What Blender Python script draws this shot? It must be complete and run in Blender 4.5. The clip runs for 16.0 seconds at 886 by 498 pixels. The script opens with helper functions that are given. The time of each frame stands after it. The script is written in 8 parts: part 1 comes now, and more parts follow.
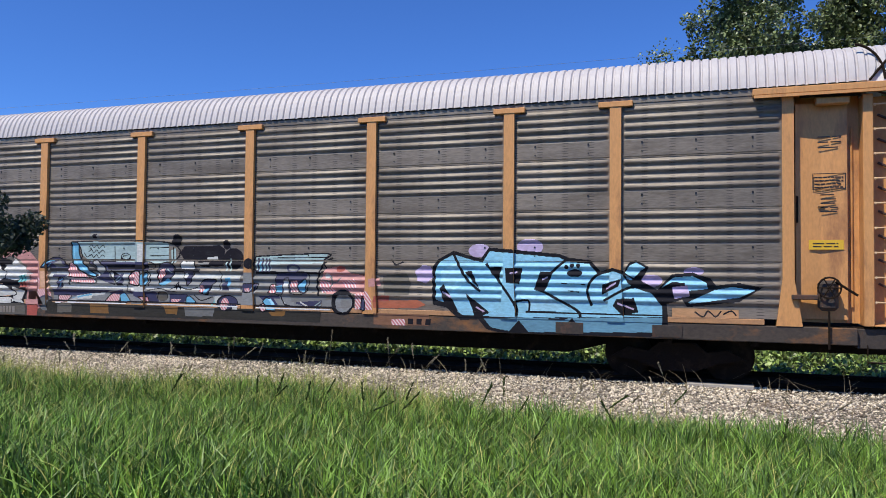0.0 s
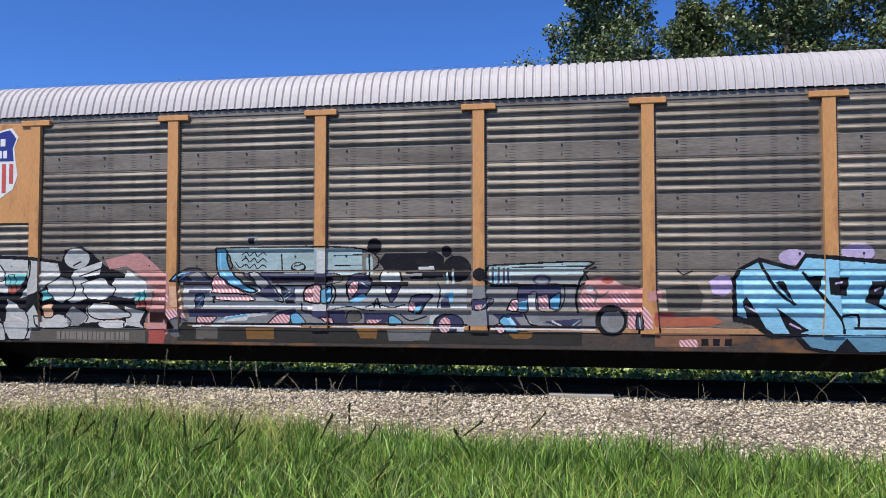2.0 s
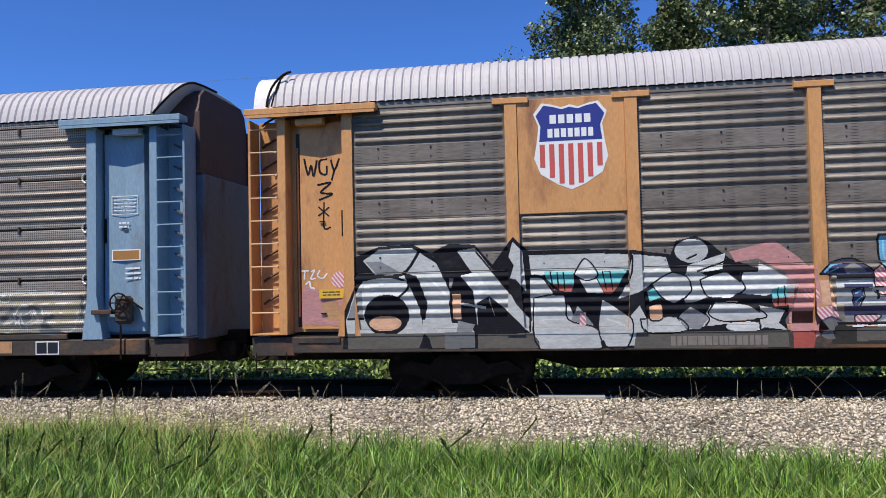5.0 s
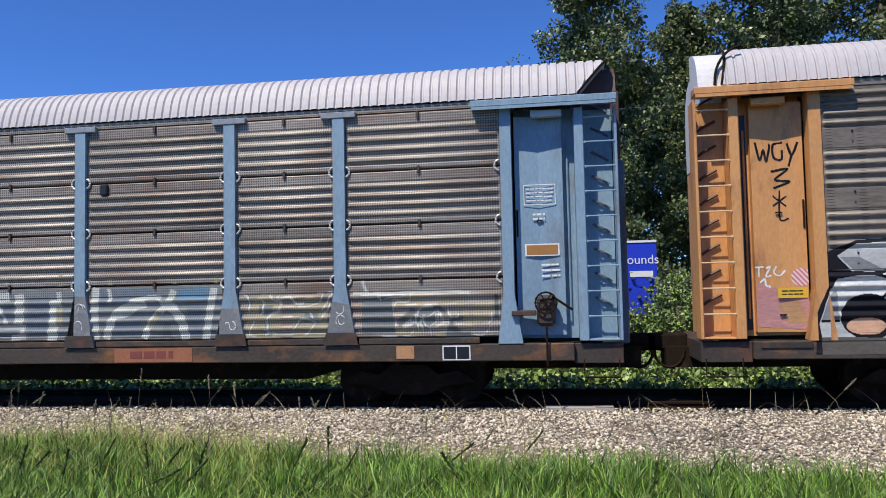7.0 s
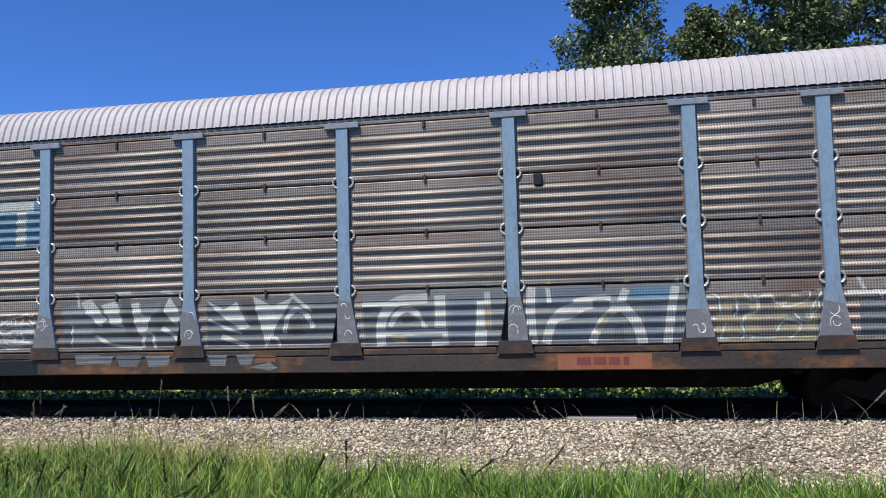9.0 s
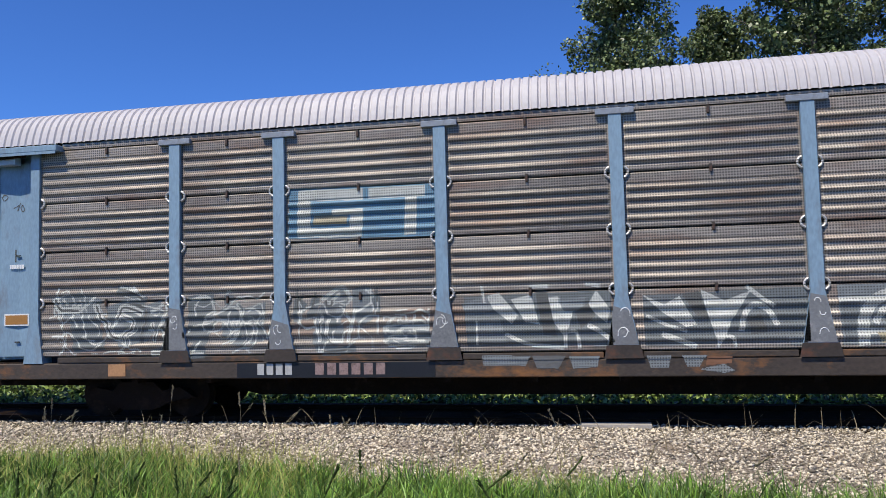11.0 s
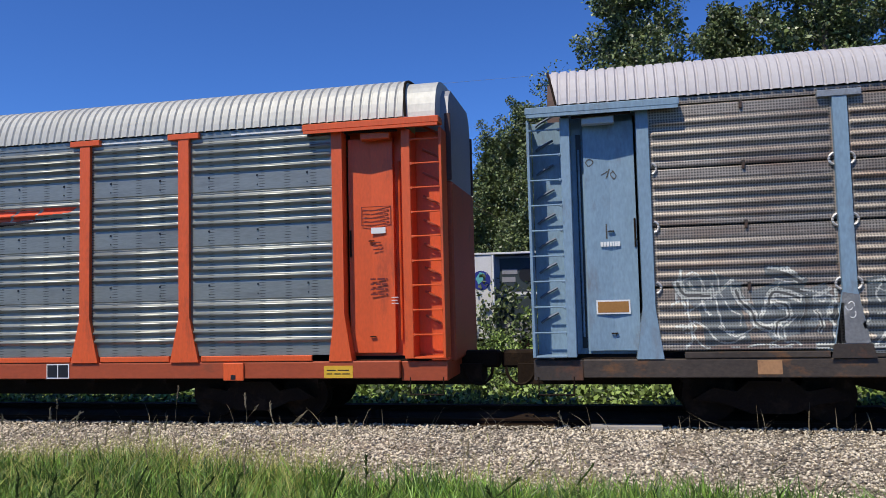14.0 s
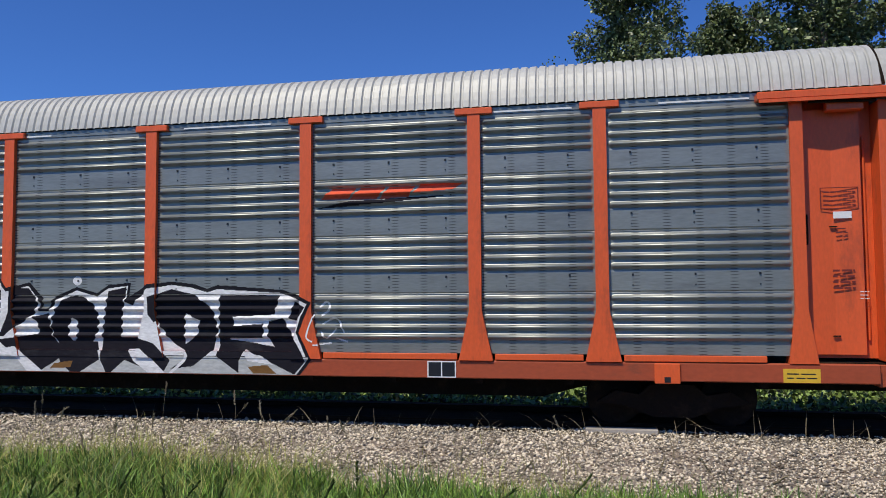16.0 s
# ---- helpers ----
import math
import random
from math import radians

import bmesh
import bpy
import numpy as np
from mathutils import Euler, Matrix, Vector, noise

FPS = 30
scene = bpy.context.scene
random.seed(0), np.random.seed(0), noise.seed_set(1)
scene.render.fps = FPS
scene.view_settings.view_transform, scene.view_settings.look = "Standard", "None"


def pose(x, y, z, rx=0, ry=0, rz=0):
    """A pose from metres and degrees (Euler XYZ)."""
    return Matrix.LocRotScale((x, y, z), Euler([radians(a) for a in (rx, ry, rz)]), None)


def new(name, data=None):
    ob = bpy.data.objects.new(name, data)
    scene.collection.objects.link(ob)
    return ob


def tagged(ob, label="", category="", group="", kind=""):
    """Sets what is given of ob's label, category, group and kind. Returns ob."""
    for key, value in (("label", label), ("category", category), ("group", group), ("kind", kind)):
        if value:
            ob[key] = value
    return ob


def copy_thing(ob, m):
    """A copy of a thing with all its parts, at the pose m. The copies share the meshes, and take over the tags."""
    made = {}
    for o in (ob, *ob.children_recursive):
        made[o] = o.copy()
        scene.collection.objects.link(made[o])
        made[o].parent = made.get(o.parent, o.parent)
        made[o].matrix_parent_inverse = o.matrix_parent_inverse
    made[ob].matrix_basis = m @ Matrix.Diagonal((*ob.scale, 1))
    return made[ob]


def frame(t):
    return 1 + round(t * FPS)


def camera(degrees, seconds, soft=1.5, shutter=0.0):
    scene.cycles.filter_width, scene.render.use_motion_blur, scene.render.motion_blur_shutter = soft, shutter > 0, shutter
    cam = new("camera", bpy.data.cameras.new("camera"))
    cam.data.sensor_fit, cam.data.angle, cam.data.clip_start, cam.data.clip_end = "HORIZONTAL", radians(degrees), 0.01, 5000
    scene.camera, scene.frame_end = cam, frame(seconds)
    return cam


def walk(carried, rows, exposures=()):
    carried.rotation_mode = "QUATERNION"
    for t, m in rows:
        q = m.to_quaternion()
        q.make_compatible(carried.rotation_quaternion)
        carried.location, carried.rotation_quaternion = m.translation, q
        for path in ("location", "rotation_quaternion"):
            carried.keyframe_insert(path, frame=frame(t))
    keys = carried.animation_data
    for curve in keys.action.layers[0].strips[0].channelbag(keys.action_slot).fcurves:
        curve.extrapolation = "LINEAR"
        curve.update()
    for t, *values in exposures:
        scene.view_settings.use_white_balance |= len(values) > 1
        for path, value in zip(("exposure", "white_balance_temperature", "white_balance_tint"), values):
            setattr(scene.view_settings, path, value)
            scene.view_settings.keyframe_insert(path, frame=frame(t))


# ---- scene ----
cam = camera(61.40, 16.0, 0.85, 0.05)
# seconds, x, y, z, tilt, roll, turn of the walk
PATH = [
    (0, 0.038, -1.328, 1.827, 91.74, -0.51, 19.07),
    (0.5, 0.000, -0.707, 1.905, 92.02, -0.60, 15.45),
    (1, 0.032, -0.623, 1.907, 92.08, -0.49, 12.92),
    (1.5, 0.059, -0.544, 1.902, 92.19, -0.28, 10.80),
    (2, 0.078, -0.470, 1.902, 92.22, 0.05, 9.22),
    (2.5, 0.113, -0.380, 1.907, 92.21, 0.60, 8.73),
    (3, 0.113, -0.288, 1.906, 92.13, 0.89, 8.58),
    (3.5, 0.104, -0.240, 1.917, 92.12, 1.10, 8.68),
    (6, 0.046, -0.038, 1.889, 92.63, 1.40, 8.03),
    (6.5, 0.052, 0.047, 1.883, 92.85, 1.49, 8.71),
    (7, 0.072, 0.123, 1.878, 93.05, 1.23, 8.83),
    (7.5, 0.061, 0.146, 1.897, 93.04, 1.08, 8.79),
    (8, 0.065, 0.204, 1.913, 93.23, 1.18, 9.22),
    (8.5, 0.080, 0.199, 1.922, 93.44, 1.38, 9.89),
    (9, 0.078, 0.209, 1.934, 93.55, 1.57, 10.38),
    (11.5, -0.001, 0.314, 1.977, 93.82, 1.34, 11.36),
    (12, 0.006, 0.319, 1.981, 93.86, 1.26, 11.73),
    (12.5, -0.001, 0.357, 1.985, 93.86, 1.29, 12.03),
    (13, 0.010, 0.373, 2.003, 93.69, 1.40, 12.31),
    (13.5, 0.016, 0.408, 2.007, 93.65, 1.44, 12.15),
    (14, -0.018, 0.441, 2.012, 93.58, 1.42, 11.70),
    (14.5, -0.030, 0.482, 2.017, 93.44, 1.27, 11.53),
    (15, -0.023, 0.472, 2.038, 93.25, 1.17, 11.60),
    (15.5, -0.050, 0.540, 2.062, 93.28, 0.90, 11.46),
    (16, -0.080, 0.620, 2.074, 93.16, 0.45, 11.18),
]
walk(cam, [(t, pose(x, y, z, rx, ry, rz)) for t, x, y, z, rx, ry, rz in PATH],
     [(0.0, 0.0), (12.0, 0.0), (13.2, -0.12), (14.5, -0.2), (16.0, -0.32)])

# seconds and metres that the train has rolled to the right
TRAIN = [
    (0, 0.000),
    (0.5, 1.922),
    (1, 3.828),
    (1.5, 5.736),
    (2, 7.643),
    (2.5, 9.538),
    (3, 11.428),
    (3.5, 13.306),
    (6, 22.604),
    (6.5, 24.448),
    (7, 26.279),
    (7.5, 28.111),
    (8, 29.955),
    (8.5, 31.770),
    (9, 33.630),
    (11.5, 42.533),
    (12, 44.323),
    (12.5, 46.028),
    (13, 47.820),
    (13.5, 49.617),
    (14, 51.414),
    (14.5, 53.215),
    (15, 54.983),
    (15.5, 56.766),
    (16, 58.551),
]

# ---- light ----
SUN_TO = Vector((-0.32, -0.58, 1.0)).normalized()
sky_world = bpy.data.worlds.new("sky")
scene.world = sky_world
sky_world.use_nodes = True
wn = sky_world.node_tree
sky_tex = wn.nodes.new("ShaderNodeTexSky")
sky_tex.sky_type = "NISHITA"
sky_tex.sun_disc = False
sky_tex.sun_elevation = math.asin(SUN_TO.z)
sky_tex.sun_rotation = math.atan2(SUN_TO.x, SUN_TO.y)
sky_tex.air_density = 1.0
sky_tex.dust_density = 0.0
sky_tex.ozone_density = 4.0
sky_tex.altitude = 1500
deep = wn.nodes.new("ShaderNodeMix")
deep.data_type = "RGBA"
deep.blend_type = "MULTIPLY"
deep.inputs["Factor"].default_value = 1.0
deep.inputs["B"].default_value = (0.48, 0.82, 1.42, 1)
wn.nodes["Background"].inputs["Strength"].default_value = 0.114
wn.links.new(sky_tex.outputs[0], deep.inputs["A"])
wn.links.new(deep.outputs["Result"], wn.nodes["Background"].inputs["Color"])
sun = new("sun", bpy.data.lights.new("sun", "SUN"))
sun.data.energy = 4.8
sun.data.angle = radians(0.55)
sun.data.color = (1.0, 0.935, 0.81)
sun.rotation_euler = SUN_TO.to_track_quat("Z", "Y").to_euler()
scene.view_settings.exposure = 0.0

# ---- materials ----


def mat(name, base, rough=0.6, metal=0.0, var=0.12, scale=3.0, fine=40.0, bump=0.15, dirt=None, dirt_amount=0.35, stretch=(1, 1, 1), per_object=0.0, island=0.0, spec=0.5, dirt_scale=None, holes=None):
    """A node material: base colour with broad and fine variation, stains of a second colour, and fine relief."""
    m = bpy.data.materials.new(name)
    m.use_nodes = True
    nt = m.node_tree
    bs = nt.nodes["Principled BSDF"]
    bs.inputs["Roughness"].default_value = rough
    bs.inputs["Metallic"].default_value = metal
    bs.inputs["Specular IOR Level"].default_value = spec
    co = nt.nodes.new("ShaderNodeTexCoord")
    mp = nt.nodes.new("ShaderNodeMapping")
    mp.inputs["Scale"].default_value = stretch
    nt.links.new(co.outputs["Object"], mp.inputs["Vector"])
    broad = nt.nodes.new("ShaderNodeTexNoise")
    broad.inputs["Scale"].default_value = scale
    broad.inputs["Detail"].default_value = 6
    broad.inputs["Roughness"].default_value = 0.65
    nt.links.new(mp.outputs[0], broad.inputs["Vector"])
    small = nt.nodes.new("ShaderNodeTexNoise")
    small.inputs["Scale"].default_value = fine
    small.inputs["Detail"].default_value = 3
    nt.links.new(mp.outputs[0], small.inputs["Vector"])
    add = nt.nodes.new("ShaderNodeMath")
    add.operation = "ADD"
    nt.links.new(broad.outputs["Fac"], add.inputs[0])
    nt.links.new(small.outputs["Fac"], add.inputs[1])
    last = add
    if per_object or island:
        src = nt.nodes.new("ShaderNodeObjectInfo" if per_object else "ShaderNodeNewGeometry")
        sc = nt.nodes.new("ShaderNodeMath")
        sc.operation = "MULTIPLY_ADD"
        sc.inputs[1].default_value = (per_object or island) * 2
        nt.links.new(src.outputs["Random" if per_object else "Random Per Island"], sc.inputs[0])
        nt.links.new(add.outputs[0], sc.inputs[2])
        sub = nt.nodes.new("ShaderNodeMath")
        sub.operation = "SUBTRACT"
        sub.inputs[1].default_value = per_object or island
        nt.links.new(sc.outputs[0], sub.inputs[0])
        last = sub
    ramp = nt.nodes.new("ShaderNodeMapRange")
    ramp.inputs["From Min"].default_value = 0.6
    ramp.inputs["From Max"].default_value = 1.4
    ramp.inputs["To Min"].default_value = 1 - var
    ramp.inputs["To Max"].default_value = 1 + var
    nt.links.new(last.outputs[0], ramp.inputs["Value"])
    mul = nt.nodes.new("ShaderNodeVectorMath")
    mul.operation = "SCALE"
    mul.inputs[0].default_value = base
    nt.links.new(ramp.outputs[0], mul.inputs["Scale"])
    col = mul.outputs[0]
    if dirt:
        st = nt.nodes.new("ShaderNodeTexNoise")
        st.inputs["Scale"].default_value = dirt_scale or scale * 1.7
        st.inputs["Detail"].default_value = 8
        st.inputs["Roughness"].default_value = 0.7
        nt.links.new(mp.outputs[0], st.inputs["Vector"])
        cut = nt.nodes.new("ShaderNodeMapRange")
        cut.inputs["From Min"].default_value = 0.68 - 0.35 * dirt_amount
        cut.inputs["From Max"].default_value = 0.82 - 0.25 * dirt_amount
        nt.links.new(st.outputs["Fac"], cut.inputs["Value"])
        mix = nt.nodes.new("ShaderNodeMix")
        mix.data_type = "RGBA"
        nt.links.new(cut.outputs[0], mix.inputs["Factor"])
        nt.links.new(col, mix.inputs["A"])
        mix.inputs["B"].default_value = (*dirt, 1)
        col = mix.outputs["Result"]
    if holes:
        sep = nt.nodes.new("ShaderNodeSeparateXYZ")
        turn = nt.nodes.new("ShaderNodeMapping")
        turn.inputs["Rotation"].default_value = (0, radians(holes[4]) if len(holes) > 3 else 0, 0)
        nt.links.new(co.outputs["Object"], turn.inputs["Vector"])
        nt.links.new(turn.outputs[0], sep.inputs[0])
        waves = []
        for axis, gap in (("X", holes[0]), ("Z", holes[1])):
            f = nt.nodes.new("ShaderNodeMath")
            f.operation = "MULTIPLY"
            f.inputs[1].default_value = 2 * math.pi / gap
            nt.links.new(sep.outputs[axis], f.inputs[0])
            w = nt.nodes.new("ShaderNodeMath")
            w.operation = "SINE"
            nt.links.new(f.outputs[0], w.inputs[0])
            waves.append(w)
        both = nt.nodes.new("ShaderNodeMath")
        both.operation = "ADD"
        nt.links.new(waves[0].outputs[0], both.inputs[0])
        nt.links.new(waves[1].outputs[0], both.inputs[1])
        cut = nt.nodes.new("ShaderNodeMapRange")
        cut.inputs["From Min"].default_value = holes[2]
        cut.inputs["From Max"].default_value = holes[2] + 0.25
        cut.inputs["To Max"].default_value = 0.8
        nt.links.new(both.outputs[0], cut.inputs["Value"])
        mix = nt.nodes.new("ShaderNodeMix")
        mix.data_type = "RGBA"
        nt.links.new(cut.outputs[0], mix.inputs["Factor"])
        nt.links.new(col, mix.inputs["A"])
        mix.inputs["B"].default_value = (*holes[3], 1) if len(holes) > 3 else (0.03, 0.027, 0.025, 1)
        col = mix.outputs["Result"]
    nt.links.new(col, bs.inputs["Base Color"])
    if bump:
        bp = nt.nodes.new("ShaderNodeBump")
        bp.inputs["Strength"].default_value = bump
        bp.inputs["Distance"].default_value = 0.02
        nt.links.new(small.outputs["Fac"], bp.inputs["Height"])
        nt.links.new(bp.outputs[0], bs.inputs["Normal"])
    return m


RUST = (0.13, 0.055, 0.025)
GRIME = (0.05, 0.042, 0.036)
M = {
    "yellow": mat("faded_yellow_paint", (0.60, 0.29, 0.10), 0.5, 0, 0.18, 0.9, 30, 0.05, (0.24, 0.10, 0.045), 0.42, (1, 1, 0.35)),
    "blue": mat("faded_blue_paint", (0.215, 0.315, 0.40), 0.55, 0, 0.22, 0.9, 30, 0.05, (0.16, 0.15, 0.15), 0.36, (1, 1, 0.35)),
    "orange": mat("orange_red_paint", (0.70, 0.105, 0.022), 0.45, 0, 0.14, 0.9, 30, 0.05, (0.30, 0.055, 0.02), 0.34, (1, 1, 0.35)),
    "panel_yellow": mat("dirty_galvanised_steel", (0.205, 0.171, 0.136), 0.52, 0.15, 0.40, 1.3, 25, 0.05, (0.115, 0.09, 0.066), 0.5, (0.3, 1, 1.6), per_object=0.16, holes=(0.47, 0.047, 1.55)),
    "panel_blue": mat("weathered_galvanised_steel", (0.335, 0.288, 0.238), 0.50, 0.2, 0.42, 0.8, 25, 0.05, (0.235, 0.145, 0.10), 0.56, (0.3, 1, 1.6), per_object=0.18, holes=(0.042, 0.042, 0.25)),
    "panel_orange": mat("clean_galvanised_steel", (0.26, 0.268, 0.24), 0.38, 0.42, 0.18, 1.3, 25, 0.04, (0.19, 0.19, 0.175), 0.45, (0.3, 1, 1.6), per_object=0.08, holes=(0.47, 0.047, 1.55)),
    "roof": mat("pale_roof_steel", (0.50, 0.465, 0.46), 0.6, 0.05, 0.09, 1.5, 20, 0.05, (0.42, 0.38, 0.37), 0.18, (1, 0.4, 0.4)),
    "roof_orange": mat("bare_roof_steel", (0.47, 0.46, 0.415), 0.55, 0.15, 0.15, 1.5, 20, 0.05, (0.40, 0.39, 0.36), 0.3, (1, 0.4, 0.4)),
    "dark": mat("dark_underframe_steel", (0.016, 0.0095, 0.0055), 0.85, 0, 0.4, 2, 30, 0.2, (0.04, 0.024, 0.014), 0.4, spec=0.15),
    "sill_rust": mat("rusty_sill_steel", (0.050, 0.037, 0.028), 0.7, 0, 0.5, 1.2, 20, 0.15, (0.24, 0.10, 0.028), 0.46, (0.6, 1, 1)),
    "sill_orange": mat("grimy_shaded_orange_paint", (0.36, 0.065, 0.02), 0.55, 0, 0.2, 0.8, 20, 0.05, (0.10, 0.05, 0.025), 0.3, (0.5, 1, 1)),
    "pale_yellow": mat("pale_yellow_paint", (0.66, 0.45, 0.25), 0.5, 0, 0.1, 2, 30, 0.03),
    "pale_blue": mat("pale_blue_grey_paint", (0.42, 0.50, 0.58), 0.5, 0, 0.1, 2, 30, 0.03),
    "end_brown": mat("brown_end_door_paint", (0.07, 0.032, 0.026), 0.6, 0, 0.25, 1.5, 20, 0.1, (0.12, 0.06, 0.04), 0.3),
    "end_grey": mat("lilac_grey_end_hood", (0.30, 0.295, 0.31), 0.5, 0.1, 0.12, 1.5, 20, 0.05),
    "end_pale": mat("rust_streaked_pale_blue", (0.54, 0.63, 0.73), 0.55, 0, 0.2, 1.5, 20, 0.05, (0.22, 0.08, 0.045), 0.45, (1, 1, 0.3)),
    "end_white": mat("chalky_white_hood", (0.68, 0.66, 0.64), 0.55, 0, 0.12, 1.5, 20, 0.05, (0.45, 0.35, 0.25), 0.25),
    "sill_dark": mat("dark_rusty_steel", (0.040, 0.030, 0.024), 0.75, 0, 0.4, 1.5, 20, 0.2, (0.13, 0.05, 0.025), 0.45),
    "cap_grey": mat("blue_grey_cap_steel", (0.27, 0.295, 0.33), 0.55, 0.1, 0.2, 2, 30, 0.05, (0.16, 0.15, 0.15), 0.4),
    "end_shade_blue": mat("shaded_blue_end_paint", (0.10, 0.125, 0.165), 0.6, 0, 0.25, 1.2, 20, 0.08, (0.085, 0.045, 0.035), 0.5, (1, 1, 0.4)),
    # near-black colour holds the shade that the train throws on its bed
    "track_bed": mat("shaded_track_bed", (0.024, 0.014, 0.007), 0.95, 0, 0.4, 2.0, 18, 0.6, (0.06, 0.045, 0.03), 0.3, dirt_scale=9, spec=0.1),
    "wire": mat("grey_wire", (0.22, 0.23, 0.24), 0.5, 0.3, 0.1, 2, 20, 0),
    "steel_clip": mat("pale_galvanised_clip", (0.55, 0.53, 0.50), 0.45, 0.3, 0.15, 3, 30, 0.03),
    "white": mat("white_paint", (0.78, 0.77, 0.74), 0.5, 0, 0.06, 2, 30, 0.02),
    "black": mat("black_paint", (0.012, 0.012, 0.014), 0.45, 0, 0.3, 2, 30, 0.02),
    "sign_yellow": mat("yellow_notice", (0.70, 0.42, 0.03), 0.5, 0, 0.1, 3, 30, 0.02),
    "sign_brown": mat("brown_notice", (0.36, 0.17, 0.04), 0.5, 0, 0.15, 3, 30, 0.02),
    "royal_blue": mat("royal_blue_paint", (0.025, 0.035, 0.22), 0.45, 0, 0.1, 2, 30, 0.02),
    "signal_red": mat("faded_red_paint", (0.55, 0.09, 0.07), 0.5, 0, 0.12, 2, 30, 0.02),
    "hoarding": mat("bright_blue_hoarding", (0.02, 0.05, 0.55), 0.4, 0, 0.1, 1, 10, 0.02),
    # darker than bare rust: shade under the train is in the rail's colour
    "rail": mat("rusty_rail_steel", (0.020, 0.010, 0.005), 0.9, 0, 0.3, 3, 40, 0.1, spec=0.15),
    "tie": mat("creosoted_wood", (0.026, 0.016, 0.008), 0.9, 0, 0.3, 3, 40, 0.3, per_object=0.15, spec=0.15),
    "ballast": mat("limestone_ballast", (0.24, 0.195, 0.15), 0.9, 0, 0.4, 2.0, 18, 0.6, (0.12, 0.095, 0.07), 0.45, dirt_scale=9),
    "stone": mat("limestone_chips", (0.52, 0.445, 0.335), 0.9, 0, 0.68, 0.6, 60, 0.3, (0.25, 0.18, 0.12), 0.34, island=0.5),
    "soil": mat("grassy_soil", (0.07, 0.075, 0.03), 0.95, 0, 0.4, 1.5, 20, 0.5, (0.10, 0.08, 0.05), 0.4),
    "grass": mat("green_grass", (0.155, 0.272, 0.036), 0.5, 0, 0.55, 0.7, 3, 0, island=0.5),
    "weed": mat("sunlit_undergrowth", (0.17, 0.235, 0.058), 0.5, 0, 0.75, 0.8, 3, 0, island=0.8),
    "leaf": mat("poplar_leaves", (0.118, 0.15, 0.052), 0.42, 0, 0.55, 0.6, 3, 0, island=0.8),
    "bark": mat("grey_bark", (0.16, 0.13, 0.10), 0.9, 0, 0.3, 4, 30, 0.5),
    "grass_dark": mat("dark_green_grass", (0.06, 0.12, 0.02), 0.55, 0, 0.25, 0.5, 3, 0, island=0.5),
    "grass_pale": mat("pale_bent_grass", (0.36, 0.36, 0.09), 0.6, 0, 0.25, 0.5, 3, 0, island=0.5),
    "stalk_dark": mat("dark_seed_stalk", (0.045, 0.065, 0.018), 0.9, 0, 0.3, 0.5, 3, 0, island=0.3, spec=0.1),
    "overspray": mat("grey_overspray", (0.17, 0.175, 0.18), 0.65, 0, 0.3, 1.6, 25, 0.05, (0.36, 0.36, 0.35), 0.42),
    "plank": mat("weathered_plank", (0.38, 0.34, 0.29), 0.85, 0, 0.2, 3, 40, 0.3),
    "straw": mat("dry_seed_stalk", (0.24, 0.19, 0.11), 0.7, 0, 0.3, 2, 20, 0, island=0.4),
}

# ---- mesh helpers ----


def link_mesh(name, bm, material, parent=None, label="", smooth=False):
    me = bpy.data.meshes.new(name)
    bm.normal_update()
    bm.to_mesh(me)
    bm.free()
    if smooth:
        for p in me.polygons:
            p.use_smooth = True
    me.materials.append(material)
    ob = new(name, me)
    if parent:
        ob.parent = parent
    if label:
        ob["label"] = label
    return ob


def part(name, bm, material, parent, label="", smooth=False):
    return link_mesh(name, bm, material, parent, label, smooth)


def share(name, src, parent, m=None):
    """Another piece on the mesh of src."""
    ob = new(name, src.data)
    ob.parent = parent
    if m is not None:
        ob.matrix_basis = m
    return ob


def add_box(bm, x0, x1, y0, y1, z0, z1, bevel=0.0):
    vs = [bm.verts.new(p) for p in ((x0, y0, z0), (x1, y0, z0), (x1, y1, z0), (x0, y1, z0), (x0, y0, z1), (x1, y0, z1), (x1, y1, z1), (x0, y1, z1))]
    fs = [bm.faces.new([vs[i] for i in q]) for q in ((0, 3, 2, 1), (4, 5, 6, 7), (0, 1, 5, 4), (1, 2, 6, 5), (2, 3, 7, 6), (3, 0, 4, 7))]
    if bevel:
        es = list({e for f in fs for e in f.edges})
        bmesh.ops.bevel(bm, geom=es, offset=bevel, segments=1, affect="EDGES", profile=0.5)
    return bm


def boxm(x0, x1, y0, y1, z0, z1, bevel=0.0):
    return add_box(bmesh.new(), x0, x1, y0, y1, z0, z1, bevel)


def add_tube(bm, p, q, r, sides=8):
    p, q = Vector(p), Vector(q)
    d = q - p
    m = Matrix.Translation((p + q) / 2) @ d.to_track_quat("Z", "Y").to_matrix().to_4x4()
    bmesh.ops.create_cone(bm, cap_ends=True, segments=sides, radius1=r, radius2=r, depth=d.length, matrix=m)
    return bm


